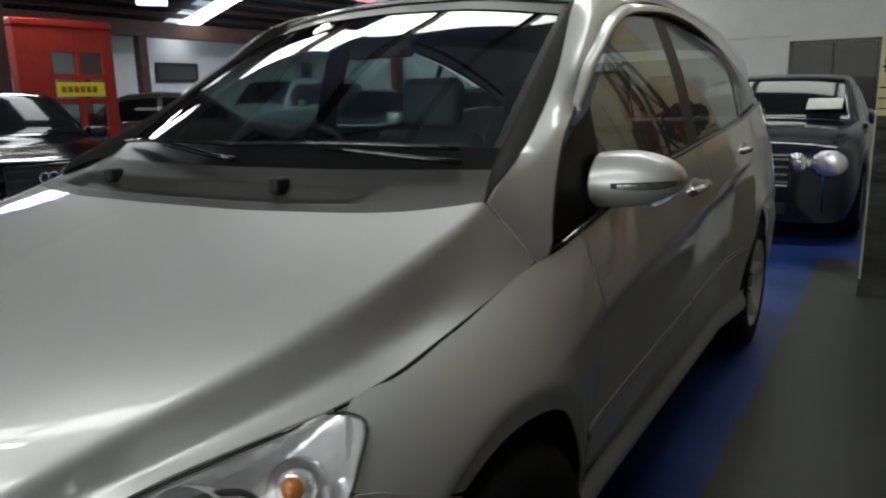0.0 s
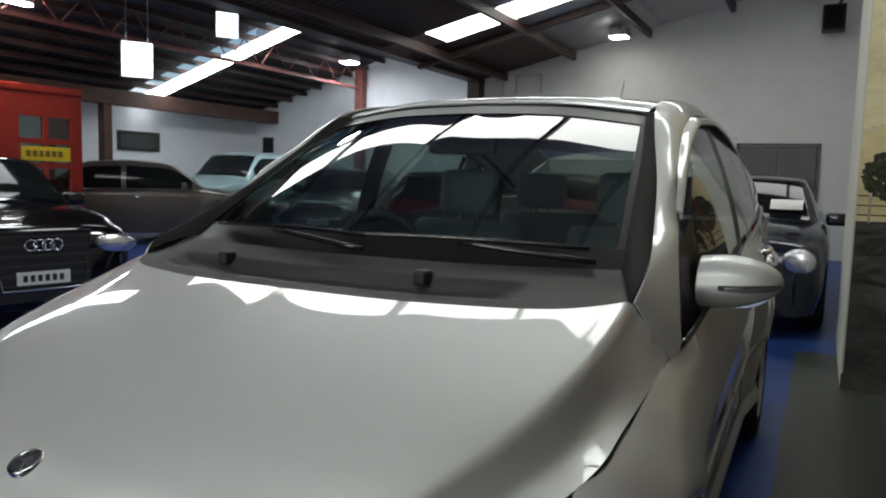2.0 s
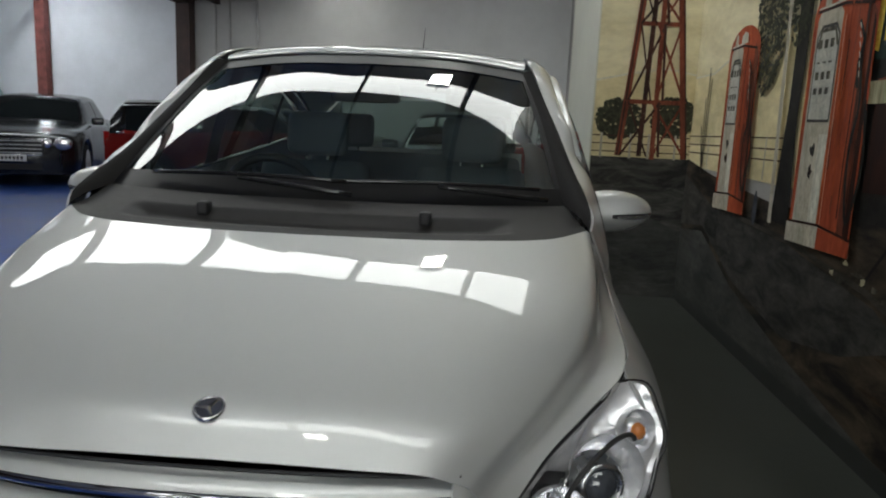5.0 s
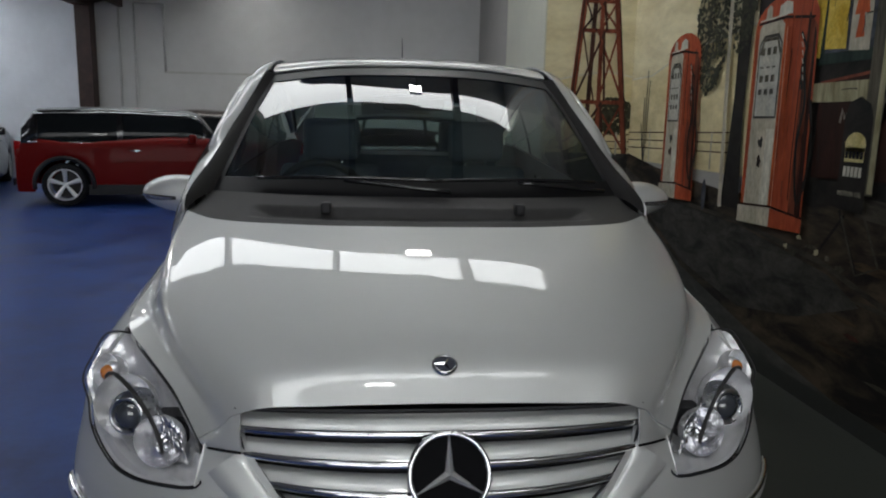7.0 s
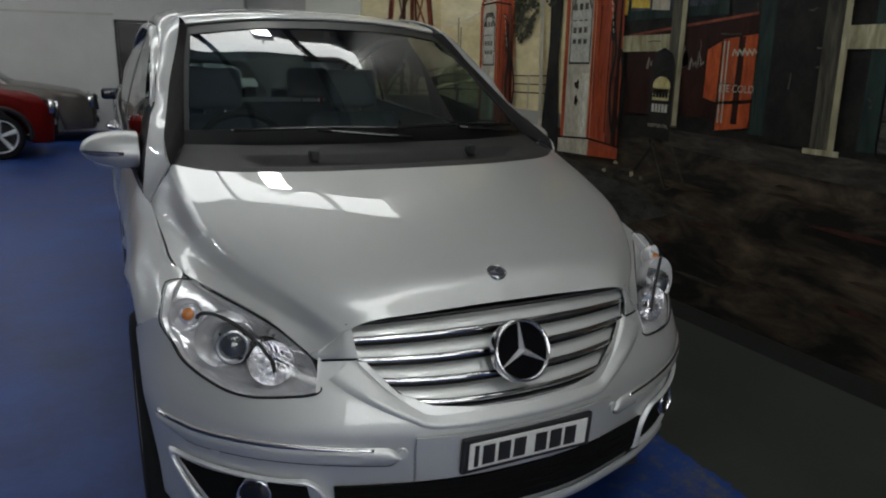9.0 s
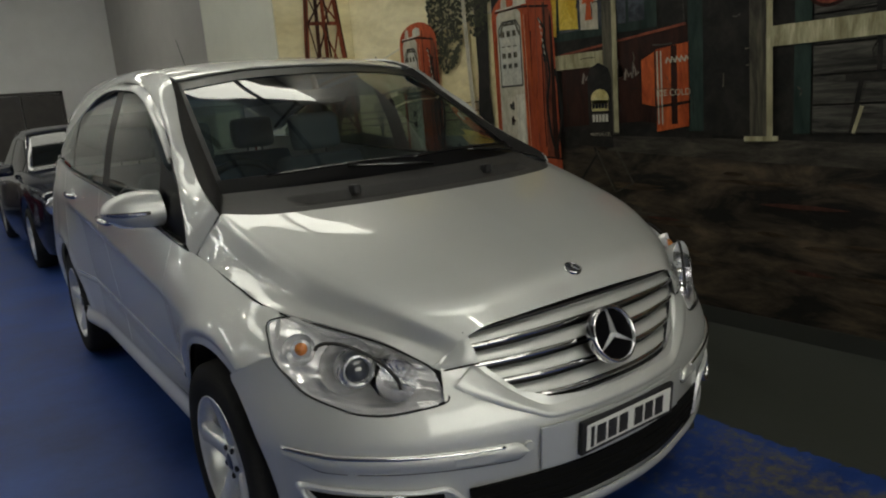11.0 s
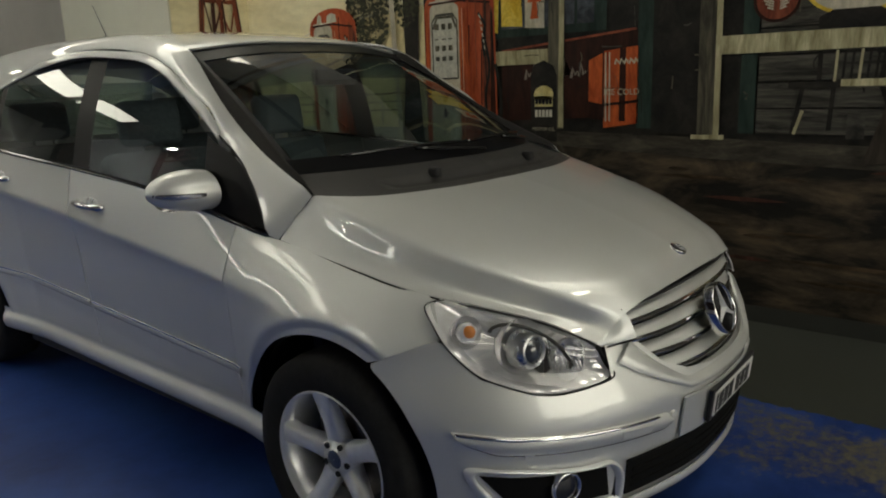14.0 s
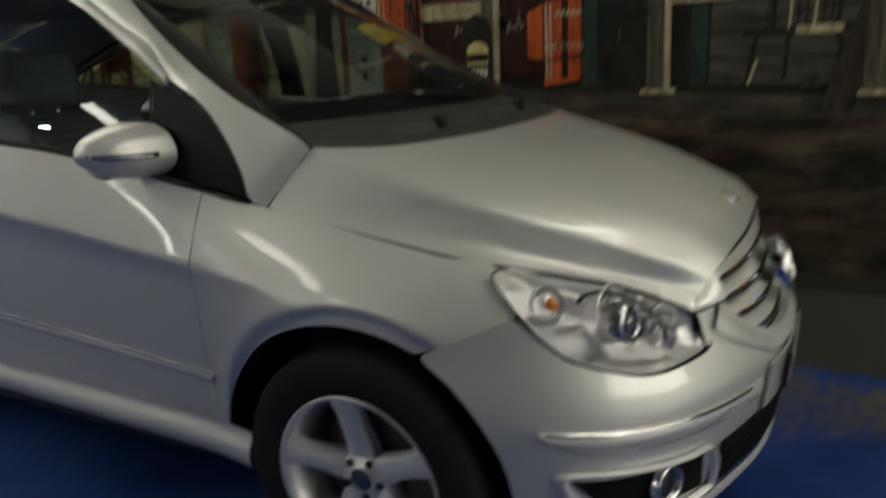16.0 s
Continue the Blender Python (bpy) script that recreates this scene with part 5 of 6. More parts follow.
P_POST = paint("mural_post_grey", (.03, .028, .022), (.15, .138, .10), (9, 9, 1))
P_POSTL = paint("mural_post_light", (.22, .20, .11), (.56, .52, .34), (9, 9, 1.5))
P_GREEN = paint("mural_green_frame", (.010, .022, .019), (.032, .055, .046), (4, 4, 1))
P_BLUEW = paint("mural_window", (.025, .030, .040), (.09, .10, .12), (6, 6, 6))
P_YEL = paint("mural_yellow", (.55, .36, .03), (.75, .58, .12), (6, 6, 6))
P_ORANGE = paint("mural_orange", (.24, .034, .010), (.66, .14, .038), (5, 5, 1.5))

mural = empty("wall_mural", "painted mural of an old roadside petrol stop along the wall", "mural")
FACE, LAYER = WALLX - 0.004, 0.0016


def flat(name, pts, layer, material, label="", end=False):
    """A painted shape on the wall: pts are (y, z), or (x, z) on the end panel."""
    if end:
        v = [(x, END_Y - .004 - LAYER * layer, z) for x, z in pts]
    else:
        v = [(FACE - LAYER * layer, y, z) for y, z in pts]
    return link(name, v, [tuple(range(len(v)))], material, mural, label, smooth=False)


def rect(name, y0, y1, z0, z1, layer, material, label="", end=False):
    return flat(name, [(y0, z0), (y1, z0), (y1, z1), (y0, z1)], layer, material, label, end)


def stroke(name, pts, w, layer, material, end=False, label=""):
    """A painted line of width w."""
    p = [np.array(q, float) for q in pts]
    a, b = [], []
    for i, q in enumerate(p):
        d = p[min(i + 1, len(p) - 1)] - p[max(i - 1, 0)]
        n = np.array((-d[1], d[0])) / max(1e-6, np.linalg.norm(d)) * w / 2
        a.append(q + n)
        b.append(q - n)
    return flat(name, [tuple(q) for q in a + b[::-1]], layer, material, label, end)


def oval(name, cy, cz, ry, rz, layer, material, label="", end=False, n=36, rough=0.0, seed=1):
    rnd = random.Random(seed)
    pts = []
    for k in range(n):
        a = 2 * math.pi * k / n
        q = 1 + rough * (rnd.random() - .5)
        pts.append((cy + ry * q * math.cos(a), cz + rz * q * math.sin(a)))
    return flat(name, pts, layer, material, label, end)


def foliage(cy, cz, ry, rz, layer, seed, end=False, count=60, trunk=None):
    """Many small painted dabs and leaf tips."""
    count *= 9
    rnd = random.Random(seed)
    v, f = [], []
    for k in range(count):
        a, r = rnd.random() * 2 * math.pi, math.sqrt(rnd.random())
        y, z = cy + ry * r * math.cos(a), cz + rz * r * math.sin(a)
        s = .007 + .014 * rnd.random()
        i = len(v)
        m = 7
        for j in range(m):
            q = 2 * math.pi * j / m + rnd.random()
            w = s * (.5 + rnd.random())
            u, t = y + w * math.cos(q), z + w * .8 * math.sin(q)
            lay = layer + k * .0024
            v.append((u, END_Y - .004 - LAYER * lay, t) if end else (FACE - LAYER * lay, u, t))
        f.append(tuple(range(i, i + m)))
    return link("painted_foliage", v, f, P_LEAF, mural, "dark painted leaves", smooth=False)


END_Y, END_X = 3.95, 1.22
TOP = 3.30
# the end panel stands out from the wall
panel = structure(box("mural_panel", END_X, WALLX, END_Y, END_Y + 1.8, 0, TOP + .2, mat("cream_partition_paint", (.62, .62, .52), .6, 0, 0, .06, 2, .15, 30)), "cream partition block carrying part of the mural", "partition")
rect("painted_sky", END_X + .01, FACE - .001, 1.09, TOP, 0, P_SKY, "pale yellow painted sky", True)
rect("painted_ground", END_X + .01, FACE - .001, .10, 1.10, 1, P_EARTH, "dark painted ground", True)
flat("painted_hill", [(END_X + .01, 1.09), (FACE - .001, 1.09), (FACE - .001, 1.72), (1.75, 1.76), (1.5, 1.72), (END_X + .01, 1.66)], 2, P_HILL, "", True)
stroke("hill_edge", [(END_X + .01, 1.66), (1.5, 1.72), (1.75, 1.76), (FACE - .001, 1.72)], .014, 3, P_LINE, True)
flat("painted_road", [(END_X + .01, .10), (FACE - .001, .10), (FACE - .001, .52), (1.65, .66), (END_X + .01, .70)], 2, P_ROAD, "", True)
foliage(1.42, 1.38, .17, .15, 3, 5, True, 70)
foliage(1.83, 1.40, .17, .15, 3, 6, True, 70)
for z in (1.13, 1.19, 1.25):
    stroke("painted_fence_rail", [(END_X + .01, z), (FACE - .002, z)], .008, 6, P_TOWERD, True)
for x in (1.30, 1.52, 1.66, 1.86):
    stroke("painted_fence_post", [(x, 1.08), (x, 1.27)], .016, 7, P_CREAM, True)
tower_legs = [((1.43, 1.10), (1.585, 2.9)), ((1.59, 1.10), (1.64, 2.9)), ((1.69, 1.08), (1.68, 2.9)), ((1.93, 1.09), (1.74, 2.9))]
for k, (a, b) in enumerate(tower_legs):
    stroke("painted_tower_leg", [a, b], .046 if k in (0, 3) else .036, 9 + k, P_TOWER if k != 1 else P_TOWERD, True)
for z, x0, x1 in ((1.51, 1.455, 1.90), (2.08, 1.51, 1.83), (2.31, 1.53, 1.81), (2.62, 1.555, 1.78)):
    stroke("painted_tower_beam", [(x0, z), (x1, z)], .032, 14, P_TOWER, True)
for z0, z1, f in ((1.52, 2.08, 0), (2.08, 2.31, 0), (2.31, 2.62, 0), (1.10, 1.51, 1)):
    xl0, xr0 = 1.43 + .155 * (z0 - 1.1) / 1.8 + .01, 1.93 - .19 * (z0 - 1.1) / 1.8
    xl1, xr1 = 1.43 + .155 * (z1 - 1.1) / 1.8 + .01, 1.93 - .19 * (z1 - 1.1) / 1.8
    xm = (xl0 + xr0) / 2
    stroke("painted_tower_brace", [(xl0, z0), (xm + .03, z1)], .018, 15, P_TOWERD, True)
    stroke("painted_tower_brace", [(xr0, z0), (xm - .03, z1)], .018, 16, P_TOWER, True)
    stroke("painted_tower_brace", [(xm, z0), (xr1, z1)], .016, 17, P_TOWER, True)
    stroke("painted_tower_brace", [(xm + .05, z0), (xm + .02, z1)], .020, 17.5, P_TOWERD, True)
    stroke("painted_tower_brace", [(xl1, z1), (xm - .04, z0)], .013, 17.8, P_TOWERD, True)
    stroke("painted_tower_edge", [(xl0 - .018, z0), (xl1 - .018, z1)], .012, 18, P_TOWERD, True)
    stroke("painted_tower_edge", [(xr0 + .016, z0), (xr1 + .016, z1)], .012, 18, P_TOWERD, True)

# long wall: sky, hill, hut, ground
rect("painted_sky", 1.95, END_Y - .001, 1.05, TOP, 0, P_SKY, "pale yellow painted sky")
flat("painted_hill", [(END_Y - .001, 1.05), (END_Y - .001, 1.70), (3.5, 1.70), (3.1, 1.79), (2.6, 1.85), (1.96, 1.90), (1.96, 1.05)], 1, P_HILL)
stroke("hill_edge", [(END_Y - .001, 1.70), (3.5, 1.705), (3.1, 1.795), (2.6, 1.855), (1.96, 1.905)], .014, 2, P_LINE)
rect("painted_hut", FRONT + .05, 1.96, .95, TOP, 2, P_DARK, "dark painted timber hut")
flat("painted_ground", [(FRONT + .05, .09), (END_Y - .001, .09), (END_Y - .001, 1.10), (3.3, 1.02), (2.2, .95), (1.2, .98), (FRONT + .05, .98)], 3, P_GROUND, "dark painted earth with tan streaks")
flat("painted_verge", [(END_Y - .001, .60), (3.4, .66), (2.72, .42), (1.9, .30), (1.3, .40), (.85, .56), (1.1, .66), (1.96, .77), (3.2, .81), (END_Y - .001, .98)], 4, P_VERGE)
flat("painted_road", [(END_Y - .001, .09), (END_Y - .001, .56), (3.4, .62), (2.72, .38), (1.8, .21), (1.0, .10), (.9, .09)], 5, P_ROAD)
stroke("painted_kerb", [(3.25, .83), (1.96, .79), (1.16, .71), (.7, .60)], .028, 6, P_KERB)
flat("painted_kerb", [(.95, 1.04), (0, 1.015), (-1.4, .965), (FRONT + .05, .90), (FRONT + .05, .80), (-1.4, .85), (0, .90), (.95, .95)], 6, P_KERB, "grey painted kerb")
rnd = random.Random(4)
for k in range(44):
    y, z = rnd.uniform(-2.4, 1.0), rnd.uniform(.20, .86)
    w = rnd.uniform(.06, .26)
    flat("painted_streak", [(y - w, z), (y - w * .3, z + .012), (y + w * .5, z + .014), (y + w, z + .002), (y + w * .2, z - .010), (y - w * .6, z - .008)], 6.5 + k * .02, (P_KERB, P_TAN, P_TAN, P_TOWERD)[k % 4])
# fence, bare bush, tree and pole
for z in (1.18, 1.24, 1.30):
    stroke("painted_fence_rail", [(END_Y - .002, z - .03), (2.05, z)], .008, 4, P_TOWERD)
for y in (3.45, 2.62, 2.4):
    stroke("painted_fence_post", [(y, 1.06), (y, 1.30)], .018, 5, P_CREAM)
for dy, h in ((0, .70), (.05, .5), (-.05, .62), (.09, .3)):
    stroke("painted_twig", [(3.56, 1.02), (3.56 + dy * .6, 1.2), (3.56 + dy, 1.05 + h)], .014, 7, P_VERGE)
flat("painted_tree_trunk", [(2.20, .86), (1.98, .86), (2.02, 1.4), (1.98, 2.2), (1.99, TOP), (2.16, TOP), (2.14, 1.5)], 8, P_DARK, "dark painted tree trunk")
foliage(2.50, 1.95, .22, .42, 9, 11, count=110)
foliage(2.12, 2.35, .20, .60, 9, 12, count=110)
stroke("painted_pole", [(2.20, .85), (2.255, 2.03), (2.29, TOP)], .045, 12, P_CREAM, label="white painted pole")


def painted_pump(y1, ym, y0, z0, z1, seed):
    """An old petrol pump: cream front between y1 and ym, red side to y0."""
    rnd = random.Random(seed)
    h, w, d = z1 - z0, y1 - ym, ym - y0
    # red body with a domed cap
    dome = [(y0 + .02 + (y1 - y0) * .5 * (1 - math.cos(q)), z1 - .06 + .15 * math.sin(q)) for q in np.linspace(0, math.pi, 14)]
    flat("painted_pump", [(y0, z0 + .02)] + dome + [(y1 + .02, z0)], 14, P_RED, "red and cream painted petrol pump")
    flat("painted_pump_shade", [(y0 + d * .42, z0 + .03), (y0 + .012, z0 + .03), (y0 + .03, z1 - .10), (y0 + d * .38, z1 - .02)], 14.6, P_TOWER)
    flat("painted_pump_shade", [(y0 + d * .20, z0 + .03), (y0 + .010, z0 + .03), (y0 + .03, z1 - .14), (y0 + d * .17, z1 - .10)], 15, P_REDD)
    # cream front with a rounded head
    head = [(ym + .02 + (w - .05) * .5 * (1 - math.cos(q)), z1 - .075 + .055 * math.sin(q)) for q in np.linspace(0, math.pi, 10)]
    flat("painted_pump_front", [(ym + .012, z0 + .06)] + head + [(y1 - .022, z0 + .06)], 16, P_CREAM)
    flat("painted_pump_light", [(ym + .03, z0 + .07), (ym + .03 + w * .28, z0 + .07), (ym + .03 + w * .25, z0 + h * .45), (ym + .03, z0 + h * .45)], 16.4, P_PALE)
    # cap stripes
    for q0, q1, m in ((.10, .30, P_CREAM), (.38, .62, P_PALE), (.74, .86, P_CREAM)):
        f0, f1 = y0 + .05 + (y1 - y0 - .06) * q0, y0 + .05 + (y1 - y0 - .06) * q1
        if q0 > .3:
            flat("painted_pump_cap", [(f0, z1 - .015), (f1, z1 - .015), (f1 - .006, z1 + .035), ((f0 + f1) / 2, z1 + .055), (f0 + .006, z1 + .04)], 16.6, m)
    stroke("painted_pump_edge", [(y1 - .02, z1 - .035), (ym + .01, z1 - .028), (y0 + .05, z1 - .06)], .014, 17, P_REDD)
    stroke("painted_pump_edge", [(y1 - .03, z1 - .022), (ym + .01, z1 - .014)], .008, 17.1, P_PALE)
    # dial panel with bars
    flat("painted_pump_dial", [(y1 - .045, z0 + h * .50), (ym + .028, z0 + h * .50), (ym + .028, z1 - .15), (ym + .07, z1 - .10), (y1 - .09, z1 - .10), (y1 - .045, z1 - .15)], 17.2, P_VERGE)
    flat("painted_pump_dial", [(y1 - .055, z0 + h * .512), (ym + .038, z0 + h * .512), (ym + .038, z1 - .155), (ym + .075, z1 - .115), (y1 - .095, z1 - .115), (y1 - .055, z1 - .155)], 17.4, P_DIAL)
    stroke("painted_pump_dial", [(ym + .04, z1 - .20), (ym + .075, z1 - .125), (y1 - .095, z1 - .125), (y1 - .06, z1 - .20)], .020, 17.6, P_POST)
    for k, (zz, hh) in enumerate(((z1 - .215, .060), (z1 - .275, .012), (z1 - .355, .055), (z1 - .420, .045))):
        for j in range(3):
            q = y1 - .075 - j * (w - .125) / 3
            rect("painted_bar", q, q - (w - .125) / 3 * .6, zz + hh * .15, zz + hh * .8, 18, P_VERGE if k % 2 else P_POST)
    for k, q in enumerate((.38, .29)):
        oval("painted_mark", (y1 + ym) / 2, z0 + h * q, .022, .030, 18, P_VERGE if k < 1 else P_REDD, rough=.8, seed=seed + k, n=14)
    # brushed lights and darks down the red side
    for k in range(16):
        q = rnd.uniform(.04, .96)
        y = y0 + .03 + (d - .02) * q
        a = rnd.uniform(z0 + .06, z1 - .5)
        stroke("painted_pump_streak", [(y, a), (y + .006, a + .2), (y + rnd.uniform(-.006, .006), a + rnd.uniform(.3, .6))], rnd.uniform(.004, .012), 18.2 + .02 * k, (P_ORANGE, P_REDD, P_TOWER, P_ORANGE)[k % 4] if q > .45 else (P_REDD, P_TOWERD)[k % 2])
    stroke("painted_pump_edge", [(ym + .004, z0 + .05), (ym + .008, z1 - .05)], .016, 18.6, P_ORANGE)
    stroke("painted_pump_edge", [(ym - .018, z0 + .06), (ym - .012, z1 - .08)], .006, 18.7, P_SALMON)
    stroke("painted_pump_edge", [(y1 - .004, z0 + .05), (y1 - .006, z1 - .07)], .012, 18.7, P_ORANGE)
    # foot
    flat("painted_pump_base", [(y1 + .03, z0 - .04), (y0 - .02, z0 - .02), (y0 - .02, z0 + .05), (ym, z0 + .075), (y1 + .03, z0 + .055)], 19, P_CREAM)
    flat("painted_pump_base", [(ym - .01, z0 - .03), (y0 - .02, z0 - .02), (y0 - .02, z0 + .05), (ym - .01, z0 + .07)], 19.2, P_RED)
    stroke("painted_pump_base", [(y1 + .03, z0 + .06), (ym, z0 + .078), (y0 - .02, z0 + .054)], .012, 19.4, P_REDD)
    # hose and nozzle
    hose = spline((y0 + .10, z1 - .25), (y0 + .06, z1 - .5), (y0 + .09, z0 + .45), (y0 + .03, z0 + .12), (y0 - .03, z0 + .35), (y0 + .01, z1 - .45))
    stroke("painted_hose", [tuple(hose(k / 30)) for k in range(31)], .020, 20, P_DARK)
    stroke("painted_nozzle", [(y0 + .14, z1 - .12), (y0 + .085, z1 - .20), (y0 + .11, z1 - .30), (y0 + .095, z1 - .40)], .020, 21, P_DARK)
    for k in range(6):
        stroke("painted_nozzle", [(y0 + .135 - .008 * k, z1 - .13 - .04 * k), (y0 + .120 - .006 * k, z1 - .155 - .04 * k)], .007, 21.5, P_PALE)


painted_pump(3.12, 2.86, 2.60, .86, 1.86, 1)
painted_pump(1.92, 1.62, 1.33, .84, 1.92, 2)
oval("painted_cone", 2.42, .90, .03, .10, 14, P_BLUEW)

# hut front: window, shelf, drinks cabinet, signs
rect("painted_window_frame", .56, 1.36, 1.63, TOP, 7, P_GREEN, "green painted window frame")
rect("painted_window", .64, 1.30, 1.68, TOP - .05, 8, P_BLUEW)
flat("painted_poster", [(1.30, 1.70), (1.14, 1.69), (1.16, 2.3), (1.30, 2.3)], 9, P_YEL)
flat("painted_poster", [(1.12, 1.68), (.98, 1.67), (.98, 2.05), (1.12, 2.06)], 9, P_CREAM)
flat("painted_shape", [(1.08, 1.73), (1.02, 1.73), (1.035, 1.83), (1.00, 1.83), (1.02, 1.93), (1.08, 1.93), (1.10, 1.83), (1.065, 1.83)], 10, P_ORANGE)
flat("painted_poster", [(1.40, 1.68), (1.33, 1.66), (1.30, 2.2), (1.40, 2.2)], 9, P_YEL)
for y in (.75, .86):
    rect("painted_window_bar", y, y + .02, 1.68, TOP - .05, 9, P_GREEN)
flat("painted_cabinet", [(1.30, 1.10), (.68, 1.12), (.36, 1.08), (.36, 1.62), (.60, 1.60), (1.30, 1.54)], 8, P_REDD, "dark red painted drinks cabinet")
stroke("cabinet_edge", [(1.30, 1.545), (.60, 1.605), (.37, 1.625)], .014, 9, P_TOWER)
flat("cabinet_side", [(.67, 1.22), (.58, 1.20), (.58, 1.50), (.67, 1.46)], 9, P_ORANGE)
flat("cabinet_front", [(.57, 1.06), (.35, 1.09), (.355, 1.53), (.57, 1.51)], 9, P_ORANGE, "bright orange-red cabinet door")
for y in (.555, .53):
    stroke("cabinet_rib", [(y, 1.10), (y + .005, 1.50)], .010, 10, P_CREAM)
flat("cabinet_shade", [(.57, 1.19), (.35, 1.21), (.35, 1.225), (.57, 1.205)], 10, P_REDD)
flat("cabinet_shade", [(.47, 1.10), (.43, 1.10), (.43, 1.52), (.47, 1.52)], 10, P_REDD)
for k in range(5):
    stroke("painted_scroll", [(.50 - k * .03, 1.43), (.49 - k * .03, 1.46), (.475 - k * .03, 1.44)], .012, 11, P_CREAM)
rnd = random.Random(9)
for k in range(8):
    y = 1.12 - k * .055
    stroke("painted_scroll", [(y, 1.36 + .01 * (k % 2)), (y - .012, 1.42 + .03 * (k % 3)), (y - .03, 1.38), (y - .045, 1.40)], .018, 10, P_SCROLL)
rect("painted_shelf", .95, 1.37, 1.455, 1.545, 11, P_POSTL, "pale painted plank shelf")
flat("painted_post", [(.95, 1.05), (.84, 1.05), (.82, TOP), (.94, TOP)], 12, P_POST, "weathered painted porch post")
stroke("painted_post_light", [(.86, 1.06), (.845, TOP)], .035, 13, P_POSTL)
# standing sign with bars
flat("painted_board_sign", [(1.075, .98), (.885, .97), (.885, 1.38), (.91, 1.44), (.98, 1.475), (1.05, 1.45), (1.075, 1.39)], 14, P_DARK, "black painted standing sign")
oval("painted_badge", .98, 1.265, .070, .055, 15, P_SIGN)
rect("painted_badge", .915, 1.045, 1.19, 1.255, 15, P_SIGN)
for z, w, h in ((1.205, .060, .032), (1.125, .062, .045)):
    for k in range(5):
        y = .98 + w - k * w * .42
        rect("painted_bar", y, y - w * .32, z, z + h, 16, P_DARK if z > 1.2 else P_PALE)
stroke("painted_sign_leg", [(1.04, .97), (.86, .68)], .018, 15, P_DARK)
stroke("painted_sign_leg", [(.87, .97), (.74, .76), (.88, .70), (1.02, .95)], .016, 16, P_KERB)
stroke("painted_sign_leg", [(1.0, .95), (1.16, .76)], .016, 15, P_DARK)
for k, (y, z) in enumerate(((1.43, .74), (1.36, .72), (1.22, .77), (1.17, .75), (1.07, .74), (.98, .71), (1.32, .80))):
    oval("painted_dab", y, z, .018 + .012 * (k % 3), .012 + .006 * (k % 2), 17, P_POST if k % 3 else P_POSTL, rough=.8, seed=40 + k, n=12)
# door, frames, porch
rect("painted_doorway", .0, .28, 1.03, TOP, 8, P_DARK, "black painted doorway")
rect("painted_door_frame", .27, .36, 1.06, TOP, 9, P_GREEN)
rect("painted_door_frame", -.30, -.22, 1.04, TOP, 9, P_GREEN)
for k in range(9):
    z = 1.04 + k * .135
    rect("painted_plank", -.31, -1.0, z, z + .125, 9 + .1 * (k % 2), P_BOARD)
    rect("painted_plank", -1.16, -2.6, z, z + .125, 9 + .1 * (k % 2), P_BOARD)
rect("painted_doorway", -.20, -.30, 1.05, TOP, 8.5, P_DARK)
flat("painted_post", [(.0, 1.02), (-.12, 1.02), (-.10, TOP), (.02, TOP)], 13, P_POST)
stroke("painted_post_light", [(-.105, 1.03), (-.085, TOP)], .032, 14, P_POSTL)
rect("painted_post_foot", .03, -.15, 1.005, 1.03, 15, P_POSTL)
rect("painted_rail", -.09, -.93, 1.455, 1.55, 13, P_POSTL, "pale painted porch rail")
flat("painted_cushion", [(-.58, 1.555), (-.90, 1.545), (-.90, 1.60), (-.84, 1.64), (-.64, 1.64), (-.58, 1.61)], 14, P_DARK)
oval("painted_round_sign", -.38, 1.715, .115, .115, 12, P_REDD, "round red painted sign")
oval("painted_round_sign", -.38, 1.715, .10, .10, 13, P_TOWER)
for s in (-1, 1):
    for k in range(4):
        stroke("painted_wing", [(-.38 + s * .015, 1.70 - k * .012), (-.38 + s * (.075 - .01 * k), 1.73 - k * .018)], .008, 14, P_CREAM)
oval("painted_oval_sign", -.74, 1.735, .225, .125, 12, P_YEL, "yellow painted oval sign")
oval("painted_oval_sign", -.74, 1.735, .205, .108, 13, P_CREAM)
for k in range(5):
    rect("painted_bar", -.60 - k * .055, -.64 - k * .055, 1.69, 1.745, 14, P_DARK)
# weathered brush marks over the hut front
rnd = random.Random(31)
for k in range(90):
    y, z = rnd.uniform(-1.9, 1.3), rnd.uniform(1.05, 2.1)
    up = rnd.random() < .5
    w = rnd.uniform(.03, .16)
    pts = [(y, z), (y + rnd.uniform(-.01, .01), z + w * .5), (y + rnd.uniform(-.015, .015), z + w)] if up else [(y, z), (y - w * .5, z + rnd.uniform(-.006, .006)), (y - w, z + rnd.uniform(-.008, .008))]
    stroke("painted_streak", pts, rnd.uniform(.003, .010), 12.4 + k * .006, (P_BOARD, P_DARK, P_POST, P_DARK)[k % 4])
# chair
for a, b, w in (((-.49, 1.04), (-.53, 1.29), .022), ((-.66, 1.06), (-.67, 1.29), .022), ((-.93, 1.13), (-.87, 1.29), .022), ((-.60, 1.29), (-.60, 1.45), .022), ((-.87, 1.29), (-.885, 1.45), .022)):
    stroke("painted_chair_leg", [a, b], w, 14, P_DARK)
for k in range(6):
    stroke("painted_chair_slat", [(-.67 - k * .035, 1.30), (-.675 - k * .036, 1.45)], .012, 14, P_DARK if k % 3 else P_POSTL)
rect("painted_chair_seat", -.46, -.72, 1.27, 1.30, 15, P_DARK)
rect("painted_chair_seat", -.70, -.90, 1.275, 1.31, 16, P_POSTL)
